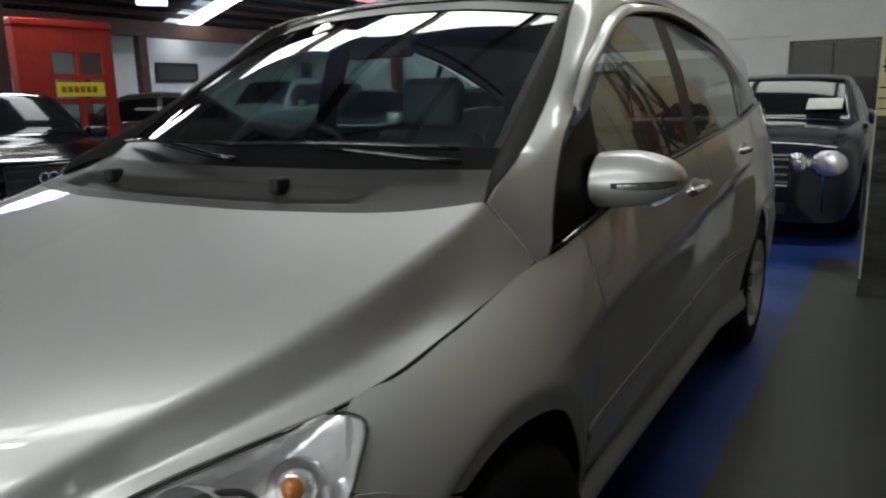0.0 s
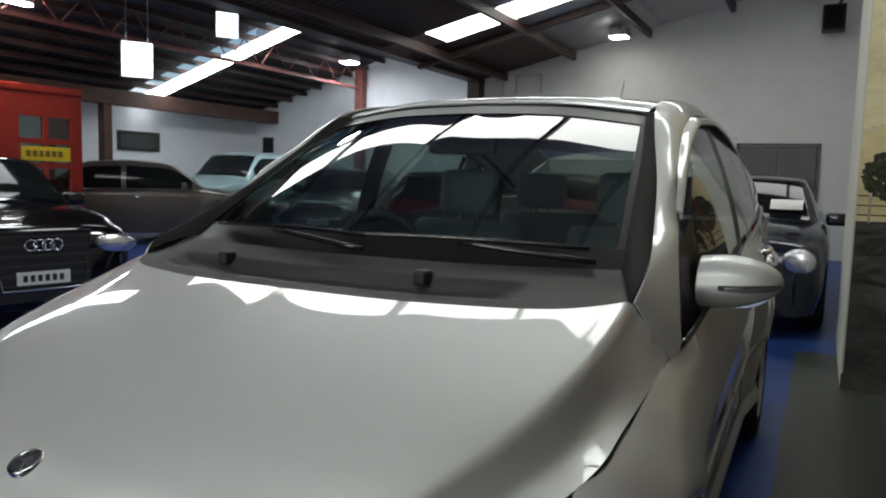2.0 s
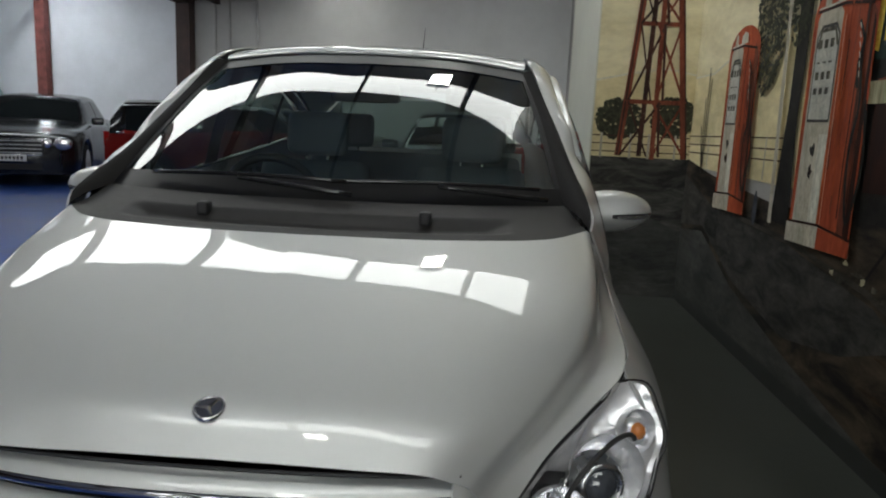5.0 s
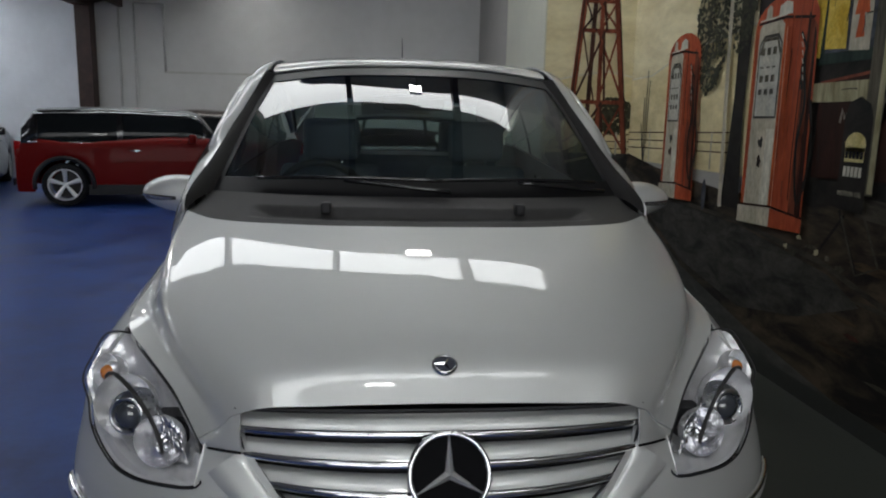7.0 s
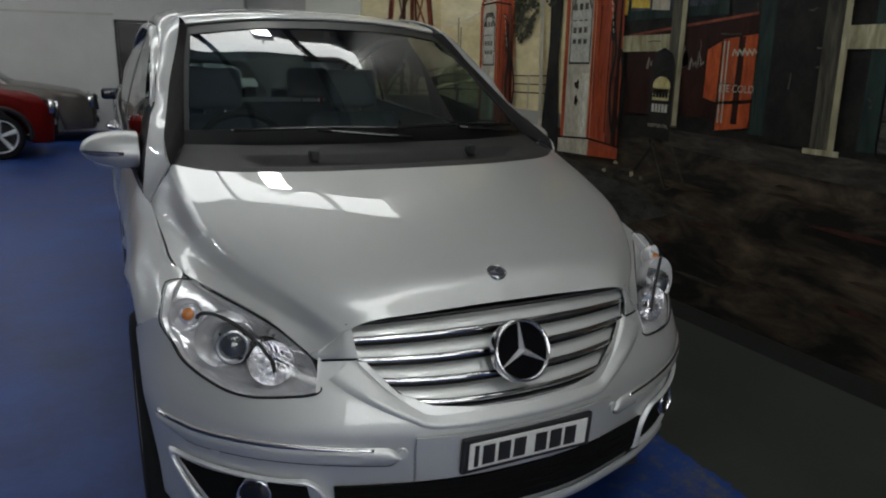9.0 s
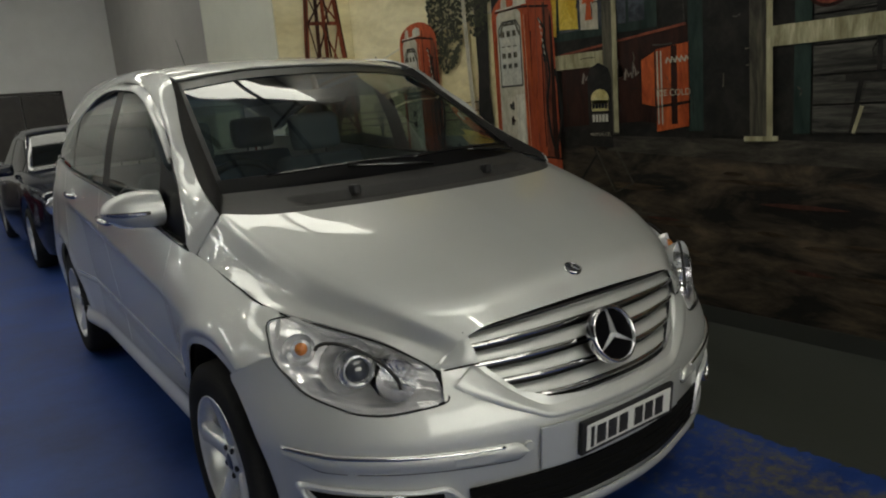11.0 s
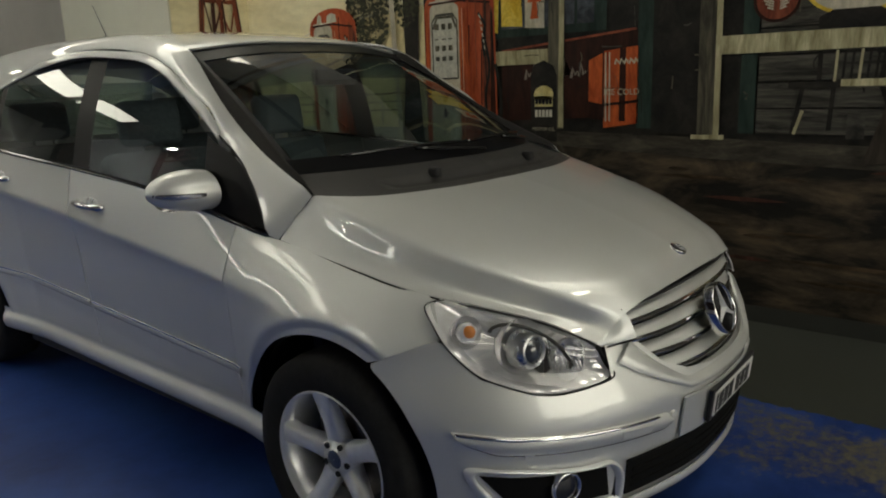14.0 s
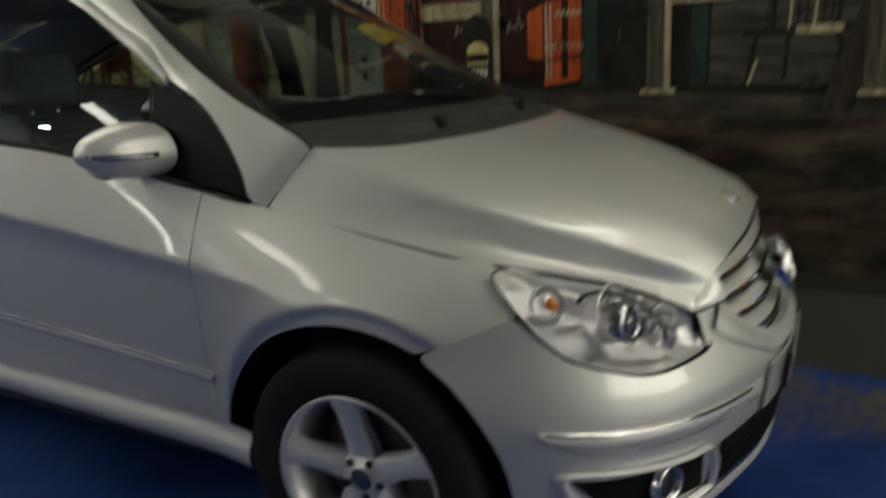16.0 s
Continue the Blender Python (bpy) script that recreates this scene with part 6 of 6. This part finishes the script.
stroke("painted_chair_light", [(-.50, 1.04), (-.535, 1.16)], .016, 16, P_POSTL)
rect("painted_pail", -.74, -.82, 1.02, 1.14, 14, P_VERGE)
flat("painted_log", [(-.82, .90), (-.97, .90), (-1.10, 1.55), (-1.02, 1.58)], 16, P_LOG, "dark painted leaning log")
flat("painted_post", [(-1.0, .99), (-1.14, .99), (-1.12, TOP), (-.99, TOP)], 17, P_POST)
stroke("painted_post_light", [(-1.115, 1.0), (-1.10, TOP)], .035, 18, P_POSTL)
rect("painted_post_foot", -.98, -1.16, .98, 1.005, 18, P_POSTL)
# white-walled spare wheel
oval("painted_tyre", -1.295, 1.345, .205, .195, 13, P_DARK, "white-walled painted spare wheel")
oval("painted_tyre_wall", -1.295, 1.345, .194, .182, 14, P_POSTL)
oval("painted_tyre_line", -1.295, 1.352, .162, .143, 14.5, P_DARK)
oval("painted_rim", -1.295, 1.355, .153, .133, 14.8, P_POSTL)
oval("painted_wheel", -1.295, 1.357, .136, .116, 15, P_DARK)
for k in range(18):
    a = 2 * math.pi * k / 18
    stroke("painted_spoke", [(-1.295, 1.355), (-1.295 + .124 * math.cos(a), 1.355 + .105 * math.sin(a))], .004, 16 + .01 * k, P_POST)
oval("painted_wheel_hub", -1.295, 1.36, .022, .022, 17, P_CREAM)
flat("painted_crate", [(-1.20, 1.02), (-1.45, 1.02), (-1.43, 1.19), (-1.22, 1.19)], 13, P_VERGE)
flat("painted_red_sign", [(-1.17, 1.64), (-1.6, 1.60), (-1.6, 1.85), (-1.17, 1.85)], 12, P_ORANGE)
foliage(-1.32, .72, .16, .07, 8, 21, count=60)
for k in range(14):
    oval("painted_pebble", -1.18 - .02 * k + .1 * (k % 2), .66 + .012 * (k % 5), .010, .006, 10, P_KERB, n=8)
for text, size, y, z, layer in (("ICE COLD", .050, .455, 1.255, 12), ("MOTOR OIL", .030, .98, 1.040, 17)):
    words = bpy.data.curves.new("painted_words", "FONT")
    words.body, words.size, words.align_x = text, size, "CENTER"
    words.materials.append(P_CREAM)
    wo = new("painted_words", words)
    wo.parent = mural
    wo.matrix_basis = pose(FACE - LAYER * layer, y, z, 90, 0, -90)
block("skirting", END_X - .002, WALLX - .012, END_Y - .012, END_Y, 0, .105, P_ROAD, "grey painted foot of the mural panel", "skirting")
block("skirting", WALLX - .012, WALLX, FRONT, END_Y, 0, .092, mat("grey_skirting_paint", (.026, .028, .025), .6, 0, 0, .15, 6), "grey painted skirting under the mural", "skirting")


# ---- other parked cars ----
def car_paint(name, c, metal=.35, rough=.35):
    return mat(name, c, rough, metal, .28, .05, 600)


M_DARKWIN = mat("dark_car_glass", (.010, .012, .013), .06, 0, 0, 0, 8, 0, 60, .14)


def simple_wheel(parent, x, y, r, sgn, spokes=5):
    v, f = lathe_bm([(-.09, r * .71), (-.10, r * .83), (-.085, r * .98), (0, r), (.085, r * .98), (.10, r * .83), (.09, r * .71)], 36)
    root = link("wheel", [(x + p[0], y + p[1], r + p[2]) for p in v], f, M_RUBBER, parent, "alloy wheel with a black tyre")
    v, f = lathe_bm([(-.08, r * .69), (.06, r * .67), (.085, r * .71), (.095, r * .735), (.09, r * .68)], 36)
    rim = link("rim", [(x + p[0] * sgn, y + p[1], r + p[2]) for p in v], f, M_ALLOY, root)
    for k in range(spokes):
        a = 2 * math.pi * k / spokes + .3
        d, n = np.array((math.cos(a), math.sin(a))), np.array((-math.sin(a), math.cos(a)))
        vs = []
        for rr, w, xo in ((.0, .02, .065), (r * .3, .028, .07), (r * .69, .036, .085)):
            for q, dx in ((-w, -.03), (-w * .7, 0), (w * .7, 0), (w, -.03)):
                p = d * rr + n * q
                vs.append((x + sgn * (xo + dx), y + p[0], r + p[1]))
        link("spoke", vs, grid_faces(3, 4), M_ALLOY, rim)
    v, f = lathe_bm([(-.05, r * .62), (-.03, .001)], 24)
    link("brake_disc", [(x + p[0] * sgn, y + p[1], r + p[2]) for p in v], f, M_GREYPL, root)


def parked_car(name, label, at, paint_m, L=4.5, W=1.78, H=1.45, hood=.95, cowl_y=1.15, roof0=1.75, roof1=3.1, deck_y=3.75, deck=1.0, hatch=False,
               lamps="round2", grille_w=.42, grille_z=(.50, .74), roof_m=None, detail="bars", over=(.84, .95), cladding=False):
    """A simply shaped car; its nose is at y 0 and it lies along +y."""
    root = empty(name, label, "car", "other parked cars")
    w = W / 2
    belt = .62 * H
    top = table((0, .10, .35, cowl_y, roof1, deck_y, L - .12, L), (hood - .26, hood - .15, hood - .09, max(belt + .05, hood + .03), belt + .08, deck if not hatch else belt + .08, deck - .04 if not hatch else belt, deck - .14))
    half = table((0, .12, .45, 1.0, L - 1.0, L - .3, L), (w * .74, w * .88, w * .97, w, w, w * .95, w * .80))
    r = .205 * H + .018
    ax = (over[0], L - over[1])

    def body(u, v):
        y = L * u
        h, zt = half(y), top(y)
        a = abs(2 * v - 1)
        zlow = .20
        for q in ax:
            d = abs(y - q)
            if d < r + .05:
                zlow = max(zlow, r + math.sqrt(max(0, (r + .05) ** 2 - d * d)))
        if a < .45:
            s = a / .45
            x, z = h * .90 * s, zt - .045 * s**3
        else:
            s = (a - .45) / .55
            prof = spline((.90, 0), (.955, .06), (.985, .25), (1.0, .50), (.99, .80), (.955, 1.0))
            q = prof(s)
            z1 = zt - .045
            x, z = h * q[0], z1 + (zlow - z1) * q[1]
        return ((x if v > .5 else -x), y, z)
    sheet("body", body, 81, 61, paint_m, root)
    # nose and tail skins
    for y0, nm, dy in ((0, "front_bumper", -.10), (L, "rear_bumper", .10)):
        def cap_fn(u, v, y0=y0, dy=dy):
            s = 2 * u - 1
            z = .20 + (top(y0) - .045 - .20) * v
            return (s * half(y0) * (.985 - .03 * v), y0 + dy * (1 - abs(s) ** 2.5) * math.sin(math.pi * (.25 + .5 * v)), z)
        sheet(nm, cap_fn, 25, 14, paint_m, root)
        box("lower_grille", -half(y0) * .6, half(y0) * .6, y0 + dy * 1.02 - .01, y0 + dy * 1.02 + .01, .27, .36, M_BLACKPL, root, "", .008)
    # cabin: a rounded dome with dark panes set on it
    rw, bw = w * .70, w * .905
    zb0, zb1 = top(cowl_y), top(deck_y)
    end_y = deck_y if not hatch else L - .10
    re = roof1 + (.5 if hatch else 0)
    zs = belt + .03
    hy = (cowl_y, cowl_y + .5 * (roof0 - cowl_y), roof0, (roof0 + re) / 2, re, re + .5 * (end_y - re), end_y)
    hz = (zb0 - .02, zb0 + .54 * (H - .05 - zb0), H - .04, H, H - .045, zb1 + .54 * (H - .06 - zb1), zb1 - .02)

    def h_at(y):
        """Height of the cabin, with rounded corners."""
        return float(np.mean([np.interp(y + d, hy, hz) for d in np.linspace(-.11, .11, 9)]))

    def dome(y, q, lift=0.0):
        """q from -1 at one side to 1 at the other."""
        h, a = h_at(y), abs(q)
        base = min(h, zs)
        k = max(0, min(1, (h - base) / max(.05, H - zs)))
        r2 = bw * .97 + (rw - bw * .97) * k
        if a < .60:
            t = a / .60
            x, z = r2 * t, h - .035 * t**3
        else:
            t = (a - .60) / .40
            x, z = r2 + (bw - r2) * t + .02 * math.sin(math.pi * t) * k, h - .035 + (base - .02 - h + .035) * t
        x += lift * max(0, a - .5) * 2
        return (math.copysign(x, q), y, z + lift * (1 - max(0, a - .6) * 2.2))

    def patch(nm, y0, y1, q0, q1, material, lab="", lift=.006, n=18, m=15):
        return sheet(nm, lambda u, v: dome(y0 + (y1 - y0) * u, q0 + (q1 - q0) * v, lift), n, m, material, root, lab)
    patch("cabin", cowl_y, end_y, -1, 1, M_GLOSSBLK if roof_m else paint_m, "", 0, 50, 41)
    patch("windscreen", cowl_y + .04, roof0 - .05, -.56, .56, M_DARKWIN, "dark reflective windscreen")
    patch("rear_window", re + .06, end_y - .06, -.55, .55, M_DARKWIN)
    if roof_m:
        patch("roof", roof0 - .03, re + .03, -.64, .64, roof_m, "silver roof panel", .010)
    for s in (-1, 1):
        mid = (cowl_y + end_y) / 2 + .05
        patch("window", cowl_y + .24, mid - .04, s * .665, s * .965, M_DARKWIN)
        patch("window", mid + .04, min(end_y - .22, re + .30), s * .665, s * .965, M_DARKWIN)
        if cladding:
            for q in ax:
                pts = [(s * (w + .006), q + (r + .075) * math.cos(a), r + (r + .075) * math.sin(a)) for a in np.linspace(-.15, math.pi + .15, 20)]
                tube("arch_trim", pts, .032, M_BLACKPL, root, "black plastic wheel arch", n=8)
            box("sill", min(s * (w - .06), s * (w + .008)), max(s * (w - .06), s * (w + .008)), ax[0] + r, ax[1] - r, .16, .31, M_BLACKPL, root, "black plastic sill", .01)
        tube("belt_moulding", [(s * bw * 1.0, cowl_y + .1, zs - .01), (s * bw * 1.01, end_y - .1, zs)], .012, M_CHROME, root, n=6)
        for q in ax:
            simple_wheel(root, s * (w - .10), q, r, s)
        # door mirrors and handles
        bm = box_bm(-.10, .10, -.05, .05, -.065, .065, .04, 3)
        bmesh.ops.transform(bm, matrix=pose(s * (w + .06), cowl_y + .38, belt + .10), verts=bm.verts)
        part("door_mirror", bm, paint_m, root, smooth=True)
        tube("door_handle", [(s * (w * .985), mid - .30, belt - .08), (s * (w + .02), mid - .22, belt - .08), (s * (w * .985), mid - .12, belt - .08)], .012, M_CHROME, root, n=6)
        # lamps
        lx, lz = w * .70, (hood - .26 + .40) / 2 + .13

        def lamp_sheet(nm, cx, cz, rx, rz, mt, lab=""):
            yy = -.02 - .05 * (1 - (abs(cx) / w) ** 2)
            prof = [(.03, 1.0), (-.01, 1.02), (-.028, .88), (-.034, .5), (-.036, .02)]
            vs, fs = lathe_bm(prof, 28)
            return link(nm, [(cx + p[1] * rx, yy + .03 + p[0], cz + p[2] * rz) for p in vs], [q[::-1] for q in fs], mt, root, lab)
        if lamps == "round2":
            for cx, rx, rz in ((w * .76, .13, .105), (w * .50, .085, .080)):
                o = lamp_sheet("headlamp", s * cx, lz, rx, rz, M_CLEAR, "clear oval headlamp")
                o2 = lamp_sheet("lamp_bowl", s * cx, lz, rx * .95, rz * .95, M_REFL)
                o2.location.y = .012
        else:
            o = lamp_sheet("headlamp", s * w * .68, lz, .18, .075, M_CLEAR, "clear headlamp")
            o2 = lamp_sheet("lamp_bowl", s * w * .68, lz, .17, .07, M_REFL)
            o2.location.y = .012
        box("tail_lamp", min(s * w * .52, s * w * .74), max(s * w * .52, s * w * .74), L - .06, L + .025, .70, .92, M_RED, root, "red tail lamp", .02)
    # grille
    z0, z1 = grille_z
    gr = box("grille", -grille_w, grille_w, -.115, -.08, z0, z1, M_BLACKPL, root, "dark grille with bright edges", .012)
    for k in range(4 if detail != "rings" else 6):
        z = z0 + (z1 - z0) * (k + .5) / (4 if detail != "rings" else 6)
        box("grille_bar", -grille_w * .97, grille_w * .97, -.125, -.11, z - .008, z + .008, M_SATIN if detail != "rings" else M_GREYPL, gr)
    tube("grille_frame", [(-grille_w, -.118, z1), (grille_w, -.118, z1), (grille_w * (.97 if detail != "rings" else .8), -.118, z0), (-grille_w * (.97 if detail != "rings" else .8), -.118, z0)], .011, M_CHROME, gr, closed=True, n=6)
    if detail == "rings":
        for k in range(4):
            cx = (-1.5 + k) * .062
            tube("badge_ring", [(cx + .042 * math.cos(a), -.135, z1 - .10 + .042 * math.sin(a)) for a in np.linspace(0, 2 * math.pi, 25)[:-1]], .006, M_CHROME, gr, closed=True, n=6)
    pl = box("number_plate", -.19, .19, -.128, -.112, .40, .50, M_PLATE, root, "white number plate")
    for k in range(6):
        box("plate_bar", -.15 + k * .052, -.118 + k * .052, -.1305, -.127, .425, .475, M_BLACKPL, pl)
    root.matrix_basis = at
    return root


def nose(x, y, deg):
    """Pose of a car whose nose is at (x, y) and points along deg from +x."""
    return pose(x, y, 0, 0, 0, deg + 90)


P_BLACK = car_paint("black_car_paint", (.004, .004, .005), 0, .10)
P_NAVY = car_paint("slate_blue_paint", (.009, .012, .026), .1, .14)
P_REDCAR = mat("red_car_paint", (.14, .004, .003), .5, 0, .05, .05, 600, 0, 60, .12)
P_GREYCAR = car_paint("taupe_grey_paint", (.120, .105, .095), .4, .28)
P_SILV2 = car_paint("pale_silver_paint", (.45, .47, .48), .5)
P_MIDGREY = car_paint("dark_grey_paint", (.020, .021, .024), .3, .2)
P_ICE = car_paint("pale_blue_paint", (.30, .42, .44), .3)

navy = parked_car("sedan_car", "slate blue sedan parked behind the silver hatchback", nose(.22, 5.38, -90), P_NAVY, L=4.7, W=1.80, H=1.42, roof0=1.95, cowl_y=1.22)
card = box("price_card", -.15, .15, -.10, .10, -.002, .002, M_PLATE, navy, "white price card behind the windscreen")
card.matrix_basis = pose(.50, 1.40, 1.115, 28, 0, 0)
parked_car("hatchback_car", "red compact wagon with a silver roof and black arches", nose(-1.62, 10.18, 12), P_REDCAR, L=3.82, W=1.66, H=1.42, hood=.98, cowl_y=1.05, roof0=1.40, roof1=3.15, hatch=True, roof_m=P_SILV2, over=(.68, .64), cladding=True)
parked_car("sedan_car", "glossy black hatchback with ringed badge", nose(-4.28, 2.15, -12), P_BLACK, L=4.3, W=1.77, H=1.42, lamps="wide", grille_w=.36, grille_z=(.36, .80), detail="rings", hatch=True, roof1=3.0, deck_y=3.8)
parked_car("sedan_car", "taupe grey sedan against the far bay", nose(-8.5, 9.55, 49), P_GREYCAR, L=4.75, W=1.82, H=1.46)
parked_car("sedan_car", "grey sedan in the far bay", nose(-6.75, 8.95, -70), P_MIDGREY, L=4.5)
parked_car("estate_car", "dark four-wheel drive with pale roof", nose(-10.45, 9.05, -90), P_ICE, L=4.2, H=1.75, W=1.85, hatch=True, hood=1.12, roof1=3.6, cowl_y=1.2, roof0=1.7, roof_m=None)
parked_car("sedan_car", "dark grey sedan parked along the back wall", nose(-1.0, 12.32, 2), P_GREYCAR, L=4.4)


# ---- red kiosk and fittings of the far bay ----
def kiosk(at):
    root = empty("phone_kiosk", "red painted kiosk with small panes and a yellow notice", "kiosk")
    red = mat("kiosk_red", (.30, .018, .008), .45, 0, .1, .15, 5)
    w, d, h = 1.45, .9, 2.48
    box("roof", -w / 2 - .02, w / 2 + .02, -.02, d + .02, h - .12, h, red, root, "", .03)
    box("base", -w / 2, w / 2, 0, d, 0, .25, red, root)
    for x0, x1 in ((-w / 2, -w / 2 + .50), (w / 2 - .18, w / 2), (.13, .20)):
        box("stile", x0, x1, 0, .08, .25, h - .12, red, root)
    for z0, z1 in ((2.02, h - .12), (1.62, 1.70), (1.26, 1.34), (.78, .86), (.25, .42)):
        box("rail", -w / 2 + .50, w / 2 - .18, .004, .076, z0, z1, red, root)
    for x in (-w / 2, w / 2 - .08):
        for y0, y1 in ((.08, .20), (.75, d)):
            box("side_stile", x, x + .08, y0, y1, .25, h - .12, red, root)
        box("side_rail", x, x + .08, .2, .75, 1.65, h - .12, red, root)
        box("side_rail", x, x + .08, .2, .75, .25, .7, red, root)
    pn = box("pane", -w / 2 + .36, w / 2 - .1, .036, .042, .3, 2.06, M_GLASS, root, "glass pane")
    pn.visible_shadow = False
    nt = box("notice", -w / 2 + .52, w / 2 - .20, -.012, .0, 1.37, 1.58, mat("yellow_card", (.75, .55, .02), .6), root, "yellow notice with dark bars")
    for k in range(6):
        box("bar", -w / 2 + .58 + k * .095, -w / 2 + .65 + k * .095, -.016, -.012, 1.43, 1.52, mat("notice_ink", (.20, .12, .01), .6) if k == 0 else bpy.data.materials["notice_ink"], nt)
    root.matrix_basis = at


kiosk(pose(-9.25, 5.40, 0, 0, 0, 90 - 4))


def hanging_sign(at, w, h, drop):
    root = empty("hanging_sign", "white sign board hung from the truss", "sign")
    part("board", box_bm(-w / 2, w / 2, -.02, .02, -h / 2, h / 2, .005), M_SIGNW, root)
    for x in (-w * .35, w * .35):
        tube("chain", [(x, 0, h / 2), (x, 0, h / 2 + drop)], .004, M_SATIN, root, n=5)
    root.matrix_basis = at


hanging_sign(pose(-6.0, 4.52, 2.53, 0, 0, 55), .33, .39, 1.9)
hanging_sign(pose(-6.6, 6.55, 3.35, 0, 0, 55), .30, .34, 1.1)


def high_bay(x, y, z, w, face=M_LAMP):
    root = empty("ceiling_lamp", "boxy metal lamp with a bright glass face", "lamp")
    part("housing", box_bm(-w / 2, w / 2, -w / 2, w / 2, 0, w * .5, .03), M_SATIN, root, "grey lamp housing")
    part("lamp_face", box_bm(-w * .44, w * .44, -w * .44, w * .44, -.012, .0, .004), face, root, "bright lamp glass")
    tube("stem", [(0, 0, w * .5), (0, 0, (right_roof(x) if x > VALLEY else left_roof(x)) - z)], .015, M_STEEL, root, n=6)
    root.matrix_basis = pose(x, y, z)


high_bay(-2.55, 12.5, 4.0, .34)
high_bay(.25, 3.75, 4.40, .34)
high_bay(-3.9, 4.3, 3.55, .34)
high_bay(-.3, -3.4, 4.3, .45)
high_bay(-8.4, 12.1, 3.75, .34, glow("far_lamp_glass", (.95, .97, 1.0), 120.0))

# loudspeaker on the back wall
spk = empty("loudspeaker", "black loudspeaker on a wall bracket above the door", "speaker")
part("cabinet", box_bm(.82, 1.18, 12.95, 13.25, 3.98, 4.42, .02), M_BLACKPL, spk)
part("speaker_grille", box_bm(.85, 1.15, 12.94, 12.952, 4.01, 4.39, .004), M_INTAKE, spk)
tube("bracket", [(1.0, 13.2, 4.3), (1.12, 13.40, 4.62)], .03, M_BLACKPL, spk)
# tube lamps on the far bay ceiling
for x, y, z in ((-9.0, 4.5, 3.55),):
    root = empty("tube_lamp", "long white fluorescent tube lamp", "lamp")
    box("batten", -.05, .05, -.75, .75, 0, .05, M_SATIN, root)
    for d in (-.04, .04):
        tube("tube", [(d, -.72, -.02), (d, .72, -.02)], .019, M_TUBE, root)
    for d in (-.5, .5):
        tube("chain", [(0, d, .05), (0, d, (right_roof(x) if x > VALLEY else left_roof(x)) - z)], .004, M_SATIN, root, n=5)
    root.matrix_basis = pose(x, y, z)

# ---- back wall ----
M_DOOR = mat("dark_brown_door", (.028, .024, .022), .5, 0, .1, .25, 6, .1, 40)
door = structure(empty("door_1", "dark brown double door in the back wall", "door"), "dark brown double door in the back wall", "door")
for x0, x1 in ((-.40, .245), (.255, .90)):
    lf = part("door_leaf", box_bm(x0, x1, BACK - .05, BACK + .02, .01, 2.02, .006), M_DOOR, door)
    tube("door_handle", [(.16 if x0 < 0 else .34, BACK - .05, 1.0), (.16 if x0 < 0 else .34, BACK - .09, 1.0), (.06 if x0 < 0 else .44, BACK - .09, 1.0)], .01, M_SATIN, lf, n=6)
for x0, x1, z0, z1 in ((-.46, -.405, 0, 2.08), (.905, .96, 0, 2.08), (-.46, .96, 2.03, 2.08)):
    box("door_frame", x0, x1, BACK - .04, BACK + .01, z0, z1, M_DOOR if z0 else M_DOOR, door)
block("trim", -4.38, -.46, BACK - .012, BACK, 2.15, 2.19, mat("cream_trim", (.5, .5, .47), .6, 0, 0, .1, 4), "thin ledge along the back wall", "trim")
pipe = mat("painted_pipe", (.50, .50, .49), .5, 0, 0, .1, 8)
for x, zl in ((-5.25, .1), (-4.95, .1), (-4.38, 2.17)):
    structure(tube("conduit", [(x, BACK - .03, zl), (x, BACK - .03, 3.5)], .022, pipe, n=8), "painted conduit on the back wall", "conduit")
structure(tube("conduit", [(-4.95, BACK - .03, 3.5), (-4.38, BACK - .03, 3.5)], .022, pipe, n=8), "painted conduit on the back wall", "conduit")
tagged(part("notice_board", box_bm(-12.0, -11.65, BACK - .03, BACK, 1.75, 2.2, .01), M_BLACKPL), "small black notice board on the far bay wall", "board")
win = structure(empty("window_1", "dark window high in the far bay wall", "window"), "dark window high in the far bay wall", "window")
box("window_frame", LEFT - .01, LEFT + .03, 9.15, 10.25, 1.68, 2.10, M_GREYPL, win)
box("pane", LEFT + .03, LEFT + .036, 9.22, 10.18, 1.75, 2.03, M_GLOSSBLK, win)
